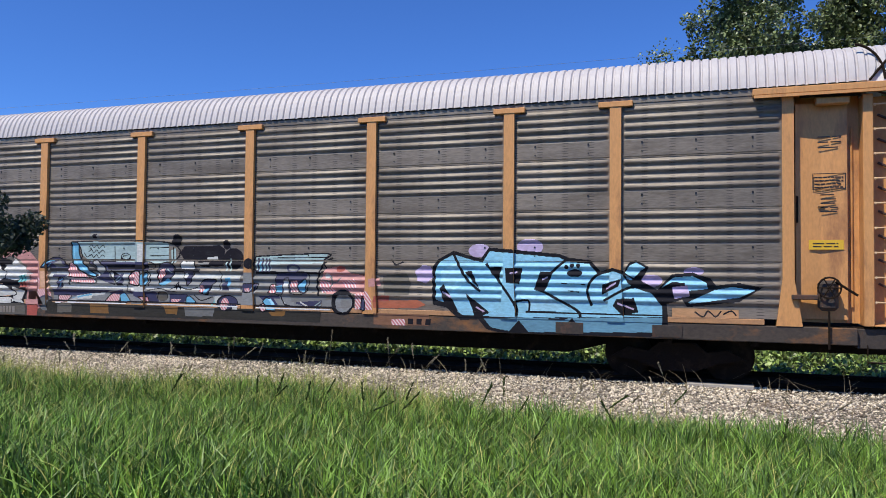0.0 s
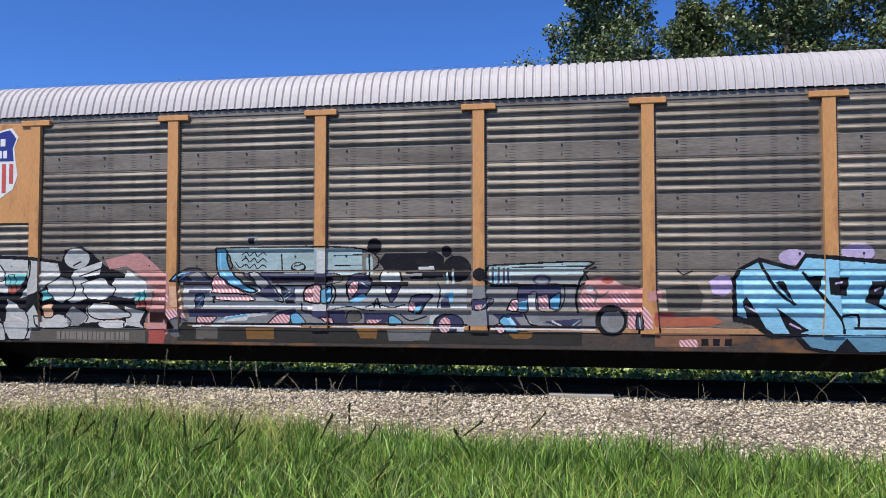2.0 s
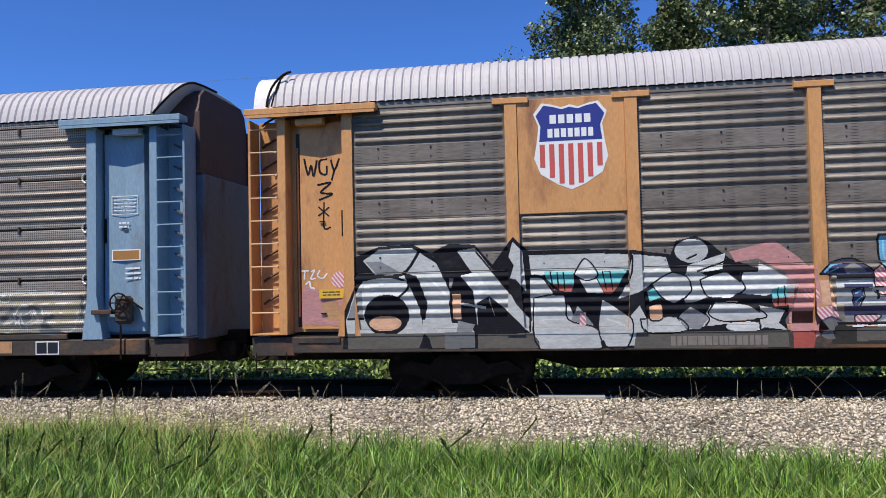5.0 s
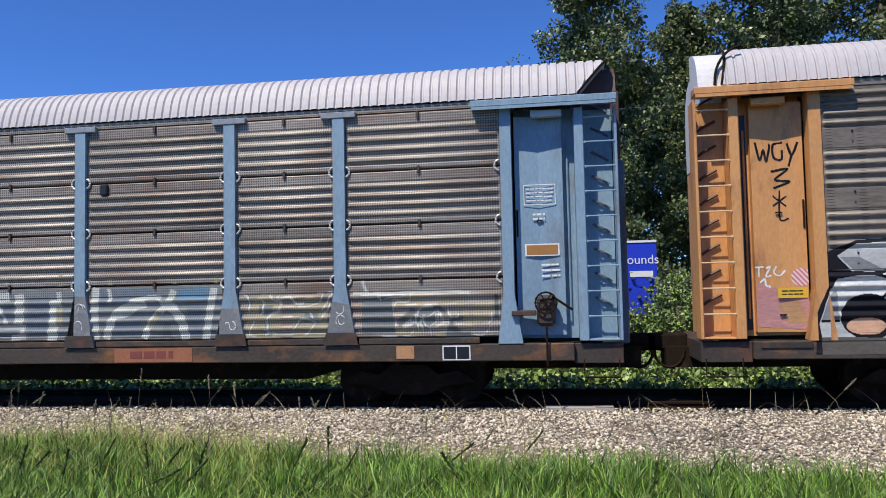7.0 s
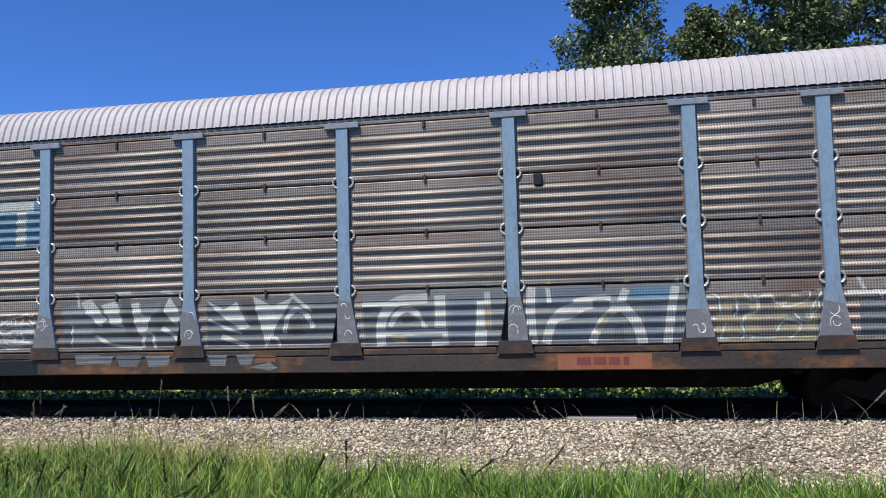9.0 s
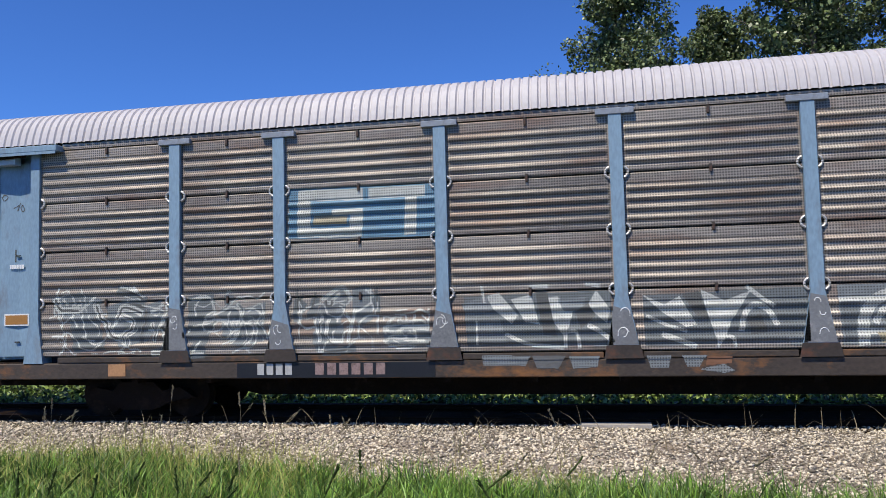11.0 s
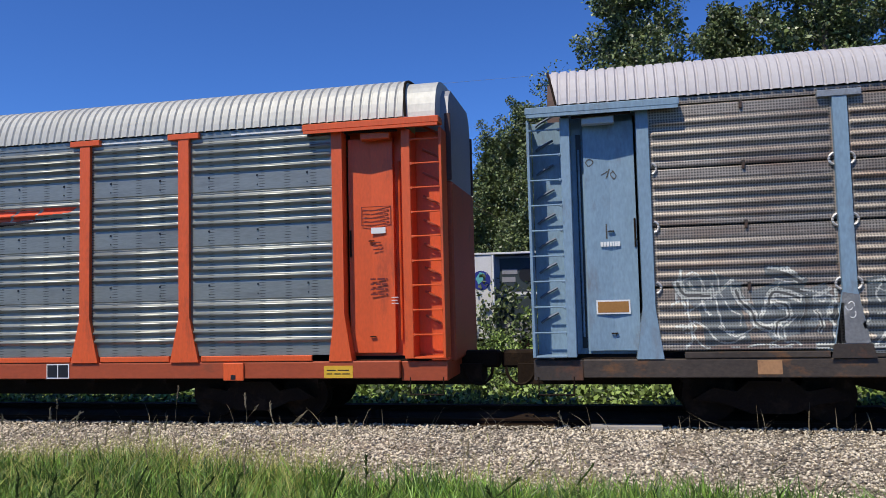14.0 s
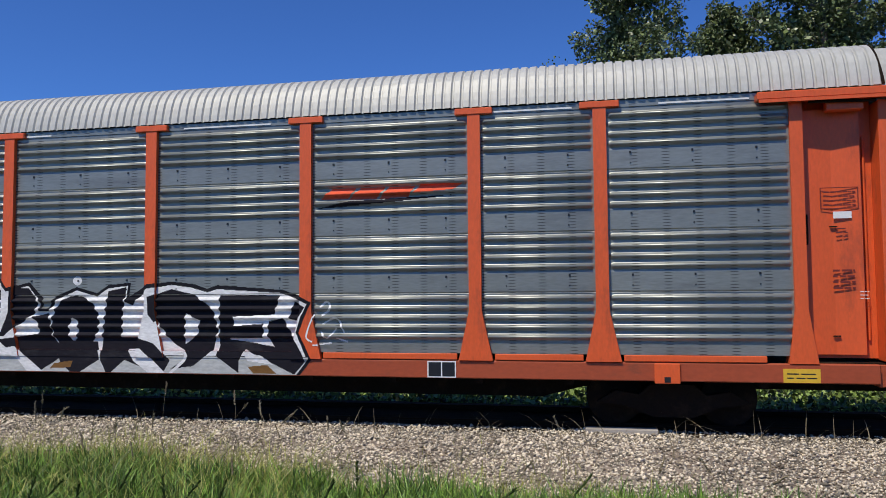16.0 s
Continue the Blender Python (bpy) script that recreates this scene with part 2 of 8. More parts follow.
def add_pipe(bm, pts, r, sides=6, closed=False):
    """One continuous bent pipe through the points."""
    pts = [Vector(p) for p in pts]
    n = len(pts)
    rings = []
    for i, p in enumerate(pts):
        a = pts[(i - 1) % n] if closed else pts[max(0, i - 1)]
        b = pts[(i + 1) % n] if closed else pts[min(n - 1, i + 1)]
        m = (b - a).to_track_quat("Z", "Y").to_matrix()
        rings.append([bm.verts.new(p + m @ Vector((r * math.cos(k * 6.2832 / sides), r * math.sin(k * 6.2832 / sides), 0))) for k in range(sides)])
    for i in range(n if closed else n - 1):
        a, b = rings[i], rings[(i + 1) % n]
        for k in range(sides):
            bm.faces.new((a[k], a[(k + 1) % sides], b[(k + 1) % sides], b[k]))
    if not closed:
        bm.faces.new(rings[0][::-1])
        bm.faces.new(rings[-1])
    return bm


def add_disc(bm, c, r, y0, y1, sides=28):
    """A wheel-like disc across the track."""
    return add_tube(bm, (c[0], y0, c[1]), (c[0], y1, c[1]), r, sides)


def add_prism(bm, outline, y0, y1):
    """An outline of (x, z) pairs with a thickness from y0 to y1."""
    a = [bm.verts.new((x, y0, z)) for x, z in outline]
    b = [bm.verts.new((x, y1, z)) for x, z in outline]
    bm.faces.new(a)
    bm.faces.new(b[::-1])
    for i in range(len(a)):
        j = (i + 1) % len(a)
        bm.faces.new((a[j], a[i], b[i], b[j]))
    bmesh.ops.recalc_face_normals(bm, faces=bm.faces[:])
    return bm


def add_sweep(bm, profile, x0, x1):
    """A closed (y, z) profile drawn out along x."""
    a = [bm.verts.new((x0, y, z)) for y, z in profile]
    b = [bm.verts.new((x1, y, z)) for y, z in profile]
    bm.faces.new(a)
    bm.faces.new(b[::-1])
    for i in range(len(a)):
        j = (i + 1) % len(a)
        bm.faces.new((a[j], a[i], b[i], b[j]))
    bmesh.ops.recalc_face_normals(bm, faces=bm.faces[:])
    return bm


# ---- the cars' common measures (car space: x along, near side at y = -HW, z over the rail's top) ----
SIDE = 12.28          # where the near sides of the cars run
HW = 1.52
AXIS = SIDE + HW      # the middle of the track
B, D2 = 2.83, 1.95    # wide and narrow bays
POSTS = [-9.015, -7.06, -4.24, -1.415, 1.415, 4.24, 7.06, 9.015]
DOOR_POST = (11.74, 11.92)
LADDER = (12.94, 13.09, 13.62)
Z_SILL0, Z_SILL1, Z_PANEL0, Z_PANEL1, Z_CAP = 0.69, 0.97, 1.08, 4.86, 4.80
Z_EAVE = 4.97
ROOF = [(0.0, 4.98), (0.02, 5.08), (0.055, 5.20), (0.095, 5.30), (0.145, 5.39), (0.21, 5.465), (0.29, 5.53), (0.39, 5.58), (0.52, 5.617), (0.70, 5.643), (1.0, 5.665), (1.52, 5.68)]
# how far the ribbed roof reaches at its crown and at its eave: left end, right end
ROOF_ENDS = {"yellow": (13.04, 13.16, 13.52, 13.02), "blue": (13.26, 13.12, 13.52, 13.00), "orange": (13.00, 13.05, 12.96, 13.02)}


RAIL_Z = -0.07         # top of the rails
PANEL_STEP = 0.935
PANEL_TOP = 4.82


def joints(style):
    """Heights at which a bay's panels meet, bottom to top."""
    if style == "blue":
        return [Z_PANEL0, 2.05, 2.98, 3.88, Z_PANEL1]
    return [Z_PANEL0, PANEL_TOP - 3 * PANEL_STEP, PANEL_TOP - 2 * PANEL_STEP, PANEL_TOP - PANEL_STEP, Z_PANEL1]


def ridge(z, style):
    """How far a side panel stands out at the height z, in metres."""
    if style == "blue":
        js = joints(style)
        i = max(0, min(3, sum(z >= q for q in js) - 1))
        u = (z - js[i]) / (js[i + 1] - js[i])
        if u < 0.015 or u > 0.985:
            return -0.03
        if u < 0.10 or u > 0.80:
            return 0.012
        k = ((u - 0.10) / 0.70 * 4) % 1.0
    else:
        u = (PANEL_TOP - z) / PANEL_STEP
        if u < 0 or z < Z_PANEL0 + 0.03:
            return 0.0
        low = u >= 3
        u %= 1.0
        if abs(u - 0.985) < 0.008:
            return -0.012
        if low:
            if u > 0.80:
                return 0.0
            k = (u / 0.80 * 5) % 1.0
        else:
            if u > 0.64:
                return 0.008
            k = (u / 0.64 * 4) % 1.0
    d = abs(k - 0.5) * 2
    return (0.045 if style == "blue" else 0.060 if style == "orange" else 0.043) * (0.5 + 0.5 * math.cos(math.pi * min(1.0, d / (0.80 if style == "yellow" else 0.70)))) ** 0.8


def panel_bm(x0, x1, z0, z1, style, face):
    """A corrugated sheet between two posts, face = -HW for the near side."""
    bm = bmesh.new()
    n = max(2, int(round((z1 - z0) / 0.0125)))
    rows = []
    end = 0.07
    for i in range(n + 1):
        z = z0 + (z1 - z0) * i / n
        o = ridge(min(max(z, z0 + 0.001), z1 - 0.001), style)
        flat = min(o, 0.0)
        rows.append([bm.verts.new((x, face - k, z)) for x, k in ((x0, flat), (x0 + end * 0.5, flat), (x0 + end, o), (x1 - end, o), (x1 - end * 0.5, flat), (x1, flat))])
    for a, b in zip(rows, rows[1:]):
        for j in range(5):
            bm.faces.new((a[j], a[j + 1], b[j + 1], b[j]))
    back = [bm.verts.new((x, face + 0.03, z)) for x, z in ((x0, z0), (x1, z0), (x1, z1), (x0, z1))]
    bm.faces.new(back[::-1])
    return bm


ROOF_RISE = {"yellow": 1.07, "blue": 1.04, "orange": 1.14}


def roof_profile(style):
    return [(y, 4.98 + (z - 4.98) * ROOF_RISE[style]) for y, z in ROOF]


def roof_bm(x0, x1, period, style):
    bm = bmesh.new()
    xs = []
    x = x0
    while x < x1 - 1e-6:
        for f, o in ((0.0, 0.0), (0.09, 0.024), (0.70, 0.028), (0.86, 0.0)):
            if x + f * period < x1:
                xs.append((x + f * period, o))
        x += period
    xs.append((x1, 0.0))
    prof = [(-HW - 0.03 + y, z) for y, z in roof_profile(style)]
    prof += [(-y, z) for y, z in prof[-2::-1]]
    nrm = []
    for i in range(len(prof)):
        p, q = Vector(prof[max(0, i - 1)]), Vector(prof[min(len(prof) - 1, i + 1)])
        d = (q - p).normalized()
        nrm.append((-d.y, d.x))
    lt, lb, rt, rb = ROOF_ENDS[style]

    def cut(x, z):
        """The roof's ends are cut on the slant."""
        k = max(0.0, min(1.0, (5.62 - z) / 0.64))
        return max(-(lt + (lb - lt) * k), min(rt + (rb - rt) * k, x))

    cols = [[bm.verts.new((cut(x, z), y + o * ny, z + o * nz)) for (y, z), (ny, nz) in zip(prof, nrm)] for x, o in xs]
    for a, b in zip(cols, cols[1:]):
        for j in range(len(prof) - 1):
            bm.faces.new((a[j], b[j], b[j + 1], a[j + 1]))
    for c, flip in ((cols[0], False), (cols[-1], True)):
        bm.faces.new(c if flip else c[::-1])
    return bm


WHEELS = []


def wheelset(car, x):
    """Two wheels on one axle, which turn as the car rolls."""
    bm = bmesh.new()
    for s in (-1, 1):
        y = 0.76 * s
        add_disc(bm, (0, 0), 0.42, y - 0.065 * s, y + 0.065 * s)
        add_disc(bm, (0, 0), 0.45, y - 0.065 * s, y - 0.095 * s)
        add_disc(bm, (0, 0), 0.30, y + 0.065 * s, y + 0.075 * s, 20)
        add_disc(bm, (0, 0), 0.12, y + 0.065 * s, y + 0.20 * s, 12)
        for q in range(3):
            a = q * 2.094
            add_disc(bm, (0.075 * math.cos(a), 0.075 * math.sin(a)), 0.02, y + 0.20 * s, y + 0.215 * s, 6)
    add_tube(bm, (0, -0.7, 0), (0, 0.7, 0), 0.08, 12)
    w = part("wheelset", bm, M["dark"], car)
    WHEELS.append((w, x))


def make_car(name, style, label):
    """An enclosed car carrier: an Empty at rail height that carries its parts."""
    car = tagged(new(name), label, "rail car")
    paint, steel, roofm = M[style], M["panel_" + style], M["roof_orange" if style == "orange" else "roof"]
    sill = M["sill_orange"] if style == "orange" else M["sill_rust"]
    # side sills and deck
    for face in (-1, 1):
        y0, y1 = sorted((face * (HW + 0.035), face * (HW - 0.10)))
        part("side_sill", boxm(-12.85, 12.85, y0, y1, Z_SILL0, Z_SILL1, 0.015), sill, car)
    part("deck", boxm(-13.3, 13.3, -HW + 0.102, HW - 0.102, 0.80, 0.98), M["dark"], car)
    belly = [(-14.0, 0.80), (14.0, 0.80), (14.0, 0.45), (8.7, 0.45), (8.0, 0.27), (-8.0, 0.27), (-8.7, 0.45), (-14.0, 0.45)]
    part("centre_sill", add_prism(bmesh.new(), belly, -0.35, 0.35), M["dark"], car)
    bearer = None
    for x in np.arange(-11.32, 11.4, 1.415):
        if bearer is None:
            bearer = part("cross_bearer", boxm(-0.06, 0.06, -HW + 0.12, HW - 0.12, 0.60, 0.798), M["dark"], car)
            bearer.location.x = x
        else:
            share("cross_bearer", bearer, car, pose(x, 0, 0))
    # side panels
    xs = [-DOOR_POST[0]] + POSTS + [DOOR_POST[0]]
    js = joints(style)
    for i in range(9):
        x0 = xs[i] + (0.10 if i else 0.0)
        x1 = xs[i + 1] - (0.10 if i < 8 else 0.0)
        for k in range(4):
            z0, z1 = js[k], js[k + 1]
            if style == "yellow" and i == 1 and k >= 2:
                continue
            part("side_panel", panel_bm(x0, x1, z0, z1, style, -HW), steel, car, smooth=True)
    part("far_side", boxm(-11.9, 11.9, HW - 0.03, HW, Z_SILL1, Z_EAVE), steel, car)
    # posts with flared feet and caps
    cap = bmesh.new()
    add_box(cap, -0.30, 0.30, -HW - 0.085, -HW + 0.02, Z_CAP, Z_CAP + 0.10, 0.008)
    cap0 = None
    flare = 0.27 if style != "yellow" else 0.15
    foot = 1.95 if style == "blue" else 1.75
    lift = 0.06 if style == "orange" else 0.0
    for x in POSTS:
        bm = bmesh.new()
        w = 0.10
        prof = [(-w, Z_CAP + lift), (w, Z_CAP + lift), (w, foot), (flare, 0.975), (-flare, 0.975), (-w, foot)]
        add_prism(bm, prof, -HW - 0.07, -HW + 0.02)
        p = part("post", bm, paint, car)
        p.location.x = x
        if cap0 is None:
            cap0 = part("post_cap", cap, M["cap_grey"] if style == "blue" else paint, car)
            cap0.location = (x, 0, lift)
        else:
            share("post_cap", cap0, car, pose(x, 0, lift))
    part("eave_rail", boxm(-11.3, 11.3, -HW - 0.012, -HW + 0.03, Z_PANEL1 + 0.004, Z_EAVE - 0.004), steel, car)
    # roof
    part("roof", roof_bm(-13.52, 13.52, 0.150, style), roofm, car, "pale ribbed steel roof")
    # ends
    for s in (-1, 1):
        end_structure(car, style, s, paint, roofm)
        bogie(car, s * 10.05)
    return car


def end_structure(car, style, s, paint, roofm):
    def bx(a, b, y0, y1, z0, z1, bev=0.0):
        x0, x1 = sorted((s * a, s * b))
        return boxm(x0, x1, y0, y1, z0, z1, bev)

    zb = Z_SILL1 + 0.003
    sill_end = M["sill_orange" if style == "orange" else "sill_dark"]
    bm = bmesh.new()
    a, b = DOOR_POST
    add_prism(bm, [(s * a, Z_CAP), (s * b, Z_CAP), (s * b, 1.75), (s * (b + 0.12), zb), (s * (a - 0.10), zb), (s * a, 1.75)], -HW - 0.05, -HW + 0.20)
    part("door_post", bm, paint, car)
    part("door_frame", bx(DOOR_POST[1] + 0.003, LADDER[0] - 0.003, -HW + 0.30, -HW + 0.34, zb + 0.06, Z_EAVE - 0.1), paint, car)
    # a folded door leaf with a crease down its middle
    bm = bmesh.new()
    x0, x1 = DOOR_POST[1] + 0.04, LADDER[0] - 0.20
    xm = (x0 + x1) / 2
    add_plan(bm, [(s * x0, -HW + 0.16), (s * xm, -HW + 0.195), (s * x1, -HW + 0.16), (s * x1, -HW + 0.297), (s * x0, -HW + 0.297)], zb + 0.12, Z_CAP - 0.10)
    door = part("door_leaf", bm, paint, car)
    for k, z in ((0, 1.35), (1, 2.95)):
        part("door_handle", bx(xm - 0.05, xm + 0.05, -HW + 0.15, -HW + 0.18, z, z + 0.02, 0.004), M["dark"], door)
    part("hinge", bx(x0 + 0.012, x0 + 0.040, -HW + 0.140, -HW + 0.162, 2.7, 3.15, 0.004), M["dark"], door)
    part("latch_rod", add_tube(bmesh.new(), (s * (x1 + 0.08), -HW + 0.27, 1.3), (s * (x1 + 0.08), -HW + 0.27, 4.3), 0.018, 6), paint, car)
    part("door_seal", bx(DOOR_POST[1] + 0.006, DOOR_POST[1] + 0.036, -HW + 0.275, -HW + 0.298, zb + 0.1, Z_CAP), M["dark"], car)
    # left ends only: added black strip in place of the slot's shade
    if s < 0:
        part("gap_shade_strip", bx(LADDER[0] - 0.165, LADDER[0] - 0.085, -HW + 0.284, -HW + 0.298, zb + 0.15, Z_CAP - 0.25), M["black"], car)
    part("ladder_post", bx(LADDER[0], LADDER[1], -HW - 0.03, -HW + 0.45, zb + 0.03, Z_CAP - 0.03, 0.01), paint, car)
    part("end_recess", bx(LADDER[1] + 0.003, LADDER[2] - 0.06, -HW + 0.38, -HW + 0.42, zb + 0.03, Z_CAP), paint, car)
    part("ladder_stile", bx(LADDER[2] - 0.045, LADDER[2], -HW - 0.03, -HW + 0.40, zb + 0.03, Z_CAP - 0.03, 0.006), paint, car)
    ladder = part("ladder_foot", bx(LADDER[1] + 0.003, LADDER[2] - 0.05, -HW - 0.02, -HW + 0.28, zb + 0.03, zb + 0.06, 0.006), paint, car)
    for k in range(9):
        z = zb + 0.42 + k * 0.40
        x0, x1 = s * LADDER[1], s * (LADDER[2] - 0.045)
        bm = add_tube(bmesh.new(), (x0, -HW - 0.035, z), (x1, -HW - 0.035, z), 0.013, 6)
        add_tube(bm, (x0 + s * 0.02, -HW - 0.04, z), (x0 + s * 0.02, -HW - 0.01, z - 0.01), 0.022, 6)
        part("rung", bm, M["pale_yellow"] if style == "yellow" else paint, ladder)
        # curved bars, coloured darker than the car to carry the recess's shade
        xa, xb = s * (LADDER[1] + 0.13), s * (LADDER[2] - 0.12)
        pts = [(xa + (xb - xa) * q / 4, -HW + 0.34, z + 0.30 - 0.035 * q - 0.02 * (q > 3)) for q in range(5)]
        part("recess_brace", add_pipe(bmesh.new(), pts, 0.022, 5), M[{"orange": "sill_orange", "blue": "end_shade_blue", "yellow": "end_brown"}[style]], ladder)
    top = part("end_top_rail", bx(11.28, 13.62, -HW - 0.20, -HW + 0.10, Z_CAP + 0.02, Z_CAP + 0.13, 0.01), paint, car)
    part("rail_lip", bx(11.30, 13.60, -HW - 0.20, -HW - 0.185, Z_CAP - 0.03, Z_CAP + 0.018), paint, top)
    part("bracket", bx(12.25, 12.75, -HW - 0.06, -HW + 0.10, Z_CAP - 0.16, Z_CAP - 0.02, 0.01), M["pale_" + style] if style == "blue" else paint, top)
    part("lamp_tube", add_tube(bmesh.new(), (s * 12.0, -HW - 0.1, Z_CAP - 0.03), (s * 12.9, -HW - 0.1, Z_CAP - 0.05), 0.022, 6), M["dark"], top)
    # end doors: a lower painted part and a paler hood
    # the blue car's right end door has its shade mixed into the dark blue
    lower = {"orange": M["sill_orange"], "yellow": paint, "blue": M["end_shade_blue"] if s > 0 else M["end_pale"]}[style]
    upper = {"orange": M["end_grey"], "yellow": M["end_white"], "blue": M["end_brown"]}[style]
    reach = 13.70 if style == "orange" else 13.76 if style == "blue" and s > 0 else 13.30
    part("end_door", bx(13.08, reach, -HW + 0.42, HW - 0.42, 0.92, 3.95, 0.03), lower, car)
    bm = bmesh.new()
    outline = [(-HW + 0.42, 3.954), (-HW + 0.42, 4.75), (-HW + 0.50, 5.20), (-HW + 0.72, 5.50), (-HW + 1.0, 5.60), (HW - 1.0, 5.60), (HW - 0.72, 5.50), (HW - 0.50, 5.20), (HW - 0.42, 4.75), (HW - 0.42, 3.954)]
    if reach > 13.5:
        outline = [(-HW + 0.42, 3.954), (-HW + 0.42, 5.10), (-HW + 0.52, 5.42), (-HW + 0.70, 5.56), (HW - 0.70, 5.56), (HW - 0.52, 5.42), (HW - 0.42, 5.10), (HW - 0.42, 3.954)]
        for y in (-HW + 0.40, HW - 0.44):
            part("end_edge", bx(13.60, 13.70, y, y + 0.04, 3.96, 5.10, 0.008), M["end_brown"], car)
    if style != "blue":
        shell = [(-HW + 0.0 + y, z - 0.03) for y, z in roof_profile(style)]
        if style == "yellow":
            shell = shell[:10] + [(shell[9][0], shell[0][1])]
        else:
            shell += [(-y, z) for y, z in shell[-2::-1]]
        x0, x1 = sorted((s * 12.90, s * 13.52))
        part("hood_shell", add_sweep(bmesh.new(), shell, x0, x1), upper if style == "yellow" else roofm, car, "smooth pale steel hood over the car's end")
    if style == "yellow":
        pts = [(s * (12.85 + 0.42 * math.sin(q * 0.19)), -HW - 0.02 + 0.10 * math.cos(q * 0.196), 5.62 - 0.62 * (q / 8) ** 1.7) for q in range(9)]
        part("end_cable", add_pipe(bmesh.new(), pts, 0.022), M["dark"], car)
    x0, x1 = sorted((s * 13.08, s * (13.66 if reach > 13.5 else reach)))
    add_sweep(bm, outline, x0, x1)
    part("end_hood", bm, upper, car)
    bm = bmesh.new()
    ring = [(-HW - 0.04 + y, z + 0.012) for y, z in roof_profile(style)]
    top, foot = ROOF_ENDS[style][:2] if s < 0 else ROOF_ENDS[style][2:]
    add_pipe(bm, [(s * (top + 0.01 + (foot - top) * max(0.0, min(1.0, (5.62 - z) / 0.64))), y, z) for y, z in ring], 0.022)
    part("roof_end_seal", bm, M["dark"], car)
    part("end_sill", bx(12.853, 13.62, -HW + 0.06, HW - 0.06, 0.64, 0.96, 0.01), sill_end, car)
    part("coupler", bx(13.6, 14.30, -0.16, 0.16, 0.72, 1.02, 0.04), M["dark"], car)
    part("step", add_pipe(bmesh.new(), [(s * 13.0, -HW + 0.07, 0.70), (s * 13.0, -HW + 0.05, 0.42), (s * 13.55, -HW + 0.05, 0.42), (s * 13.55, -HW + 0.07, 0.70)], 0.016), M["dark"], car)
    bm = bmesh.new()
    add_pipe(bm, [(s * (13.95 - 0.25 * math.cos(q * 0.3927)), -0.35, 0.75 - 0.30 * math.sin(q * 0.3927)) for q in range(9)], 0.028)
    part("brake_hose", bm, M["dark"], car)


def add_plan(bm, outline, z0, z1):
    """An outline of (x, y) pairs, seen from above, with a height."""
    a = [bm.verts.new((x, y, z0)) for x, y in outline]
    b = [bm.verts.new((x, y, z1)) for x, y in outline]
    bm.faces.new(a)
    bm.faces.new(b[::-1])
    for i in range(len(a)):
        j = (i + 1) % len(a)
        bm.faces.new((a[j], a[i], b[i], b[j]))
    bmesh.ops.recalc_face_normals(bm, faces=bm.faces[:])
    return bm


def bogie(car, x):
    for dx in (-0.865, 0.865):
        wheelset(car, x + dx)
    bm = bmesh.new()
    for y in (-1.02, 1.02):
        prof = [(-1.15, 0.38), (-0.85, 0.56), (-0.5, 0.50), (-0.32, 0.66), (0.32, 0.66), (0.5, 0.50), (0.85, 0.56), (1.15, 0.38), (0.7, 0.32), (0.3, 0.16), (-0.3, 0.16), (-0.7, 0.32)]
        add_prism(bm, prof, y - 0.08, y + 0.08)
    add_box(bm, -0.2, 0.2, -1.0, 1.0, 0.35, 0.6)
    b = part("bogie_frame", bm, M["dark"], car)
    b.location = (x, 0, RAIL_Z)


# ---- ground ----


def fbm(x, y, s):
    return noise.fractal(Vector((x * s, y * s, 0.0)), 1.0, 2.0, 4)


def ground_z(x, y):
    z = 0.0
    if y < 12.4:
        z = -0.20 - max(0.0, min(1.0, (11.6 - y) / 2.3)) * 0.20
    else:
        z = -0.20
    if y > 15.4:
        z = -0.20 - min(1.0, (y - 15.4) / 2.6) * 0.65
    if y < 9.4:
        k = max(0.0, min(1.0, (9.3 - y) / 9.0))
        z += 0.05 * fbm(x, y, 0.3) + 0.62 * k * k * (3 - 2 * k)
    return z


def make_ground():
    bm = bmesh.new()
    xs = [-900, -300, -120, -60] + list(np.arange(-40, 30.1, 0.8)) + [50, 120, 300, 900]
    ys = [-900, -200, -40, -10] + list(np.arange(-6, 20.1, 0.4)) + [26, 40, 80, 200, 900, 2500]
    g = [[bm.verts.new((x, y, ground_z(x, y))) for x in xs] for y in ys]
    for a, b in zip(g, g[1:]):
        for i in range(len(xs) - 1):
            bm.faces.new((a[i], a[i + 1], b[i + 1], b[i]))
    tagged(link_mesh("ground", bm, M["soil"], smooth=True), "grassy soil ground beside the track", "ground", kind="structure")
    bm = bmesh.new()
    xs = [-160, -90, -60] + list(np.arange(-40, 30.1, 0.25)) + [60, 100]
    ys = list(np.arange(9.0, 18.4, 0.2))
    g = []
    for y in ys:
        row = []
        for x in xs:
            e = min(1.0, (y - 9.0) / 0.5) * min(1.0, (18.2 - y) / 1.0)
            row.append(bm.verts.new((x, y, ground_z(x, y) + 0.05 * e - 0.03 + 0.025 * noise.noise(Vector((x * 4, y * 4, 1))))))
        g.append(row)
    for a, b in zip(g, g[1:]):
        for i in range(len(xs) - 1):
            bm.faces.new((a[i], a[i + 1], b[i + 1], b[i]))
    tagged(link_mesh("ballast_bed", bm, M["ballast"], smooth=True), "pale crushed limestone ballast under the track", "ballast", kind="structure")


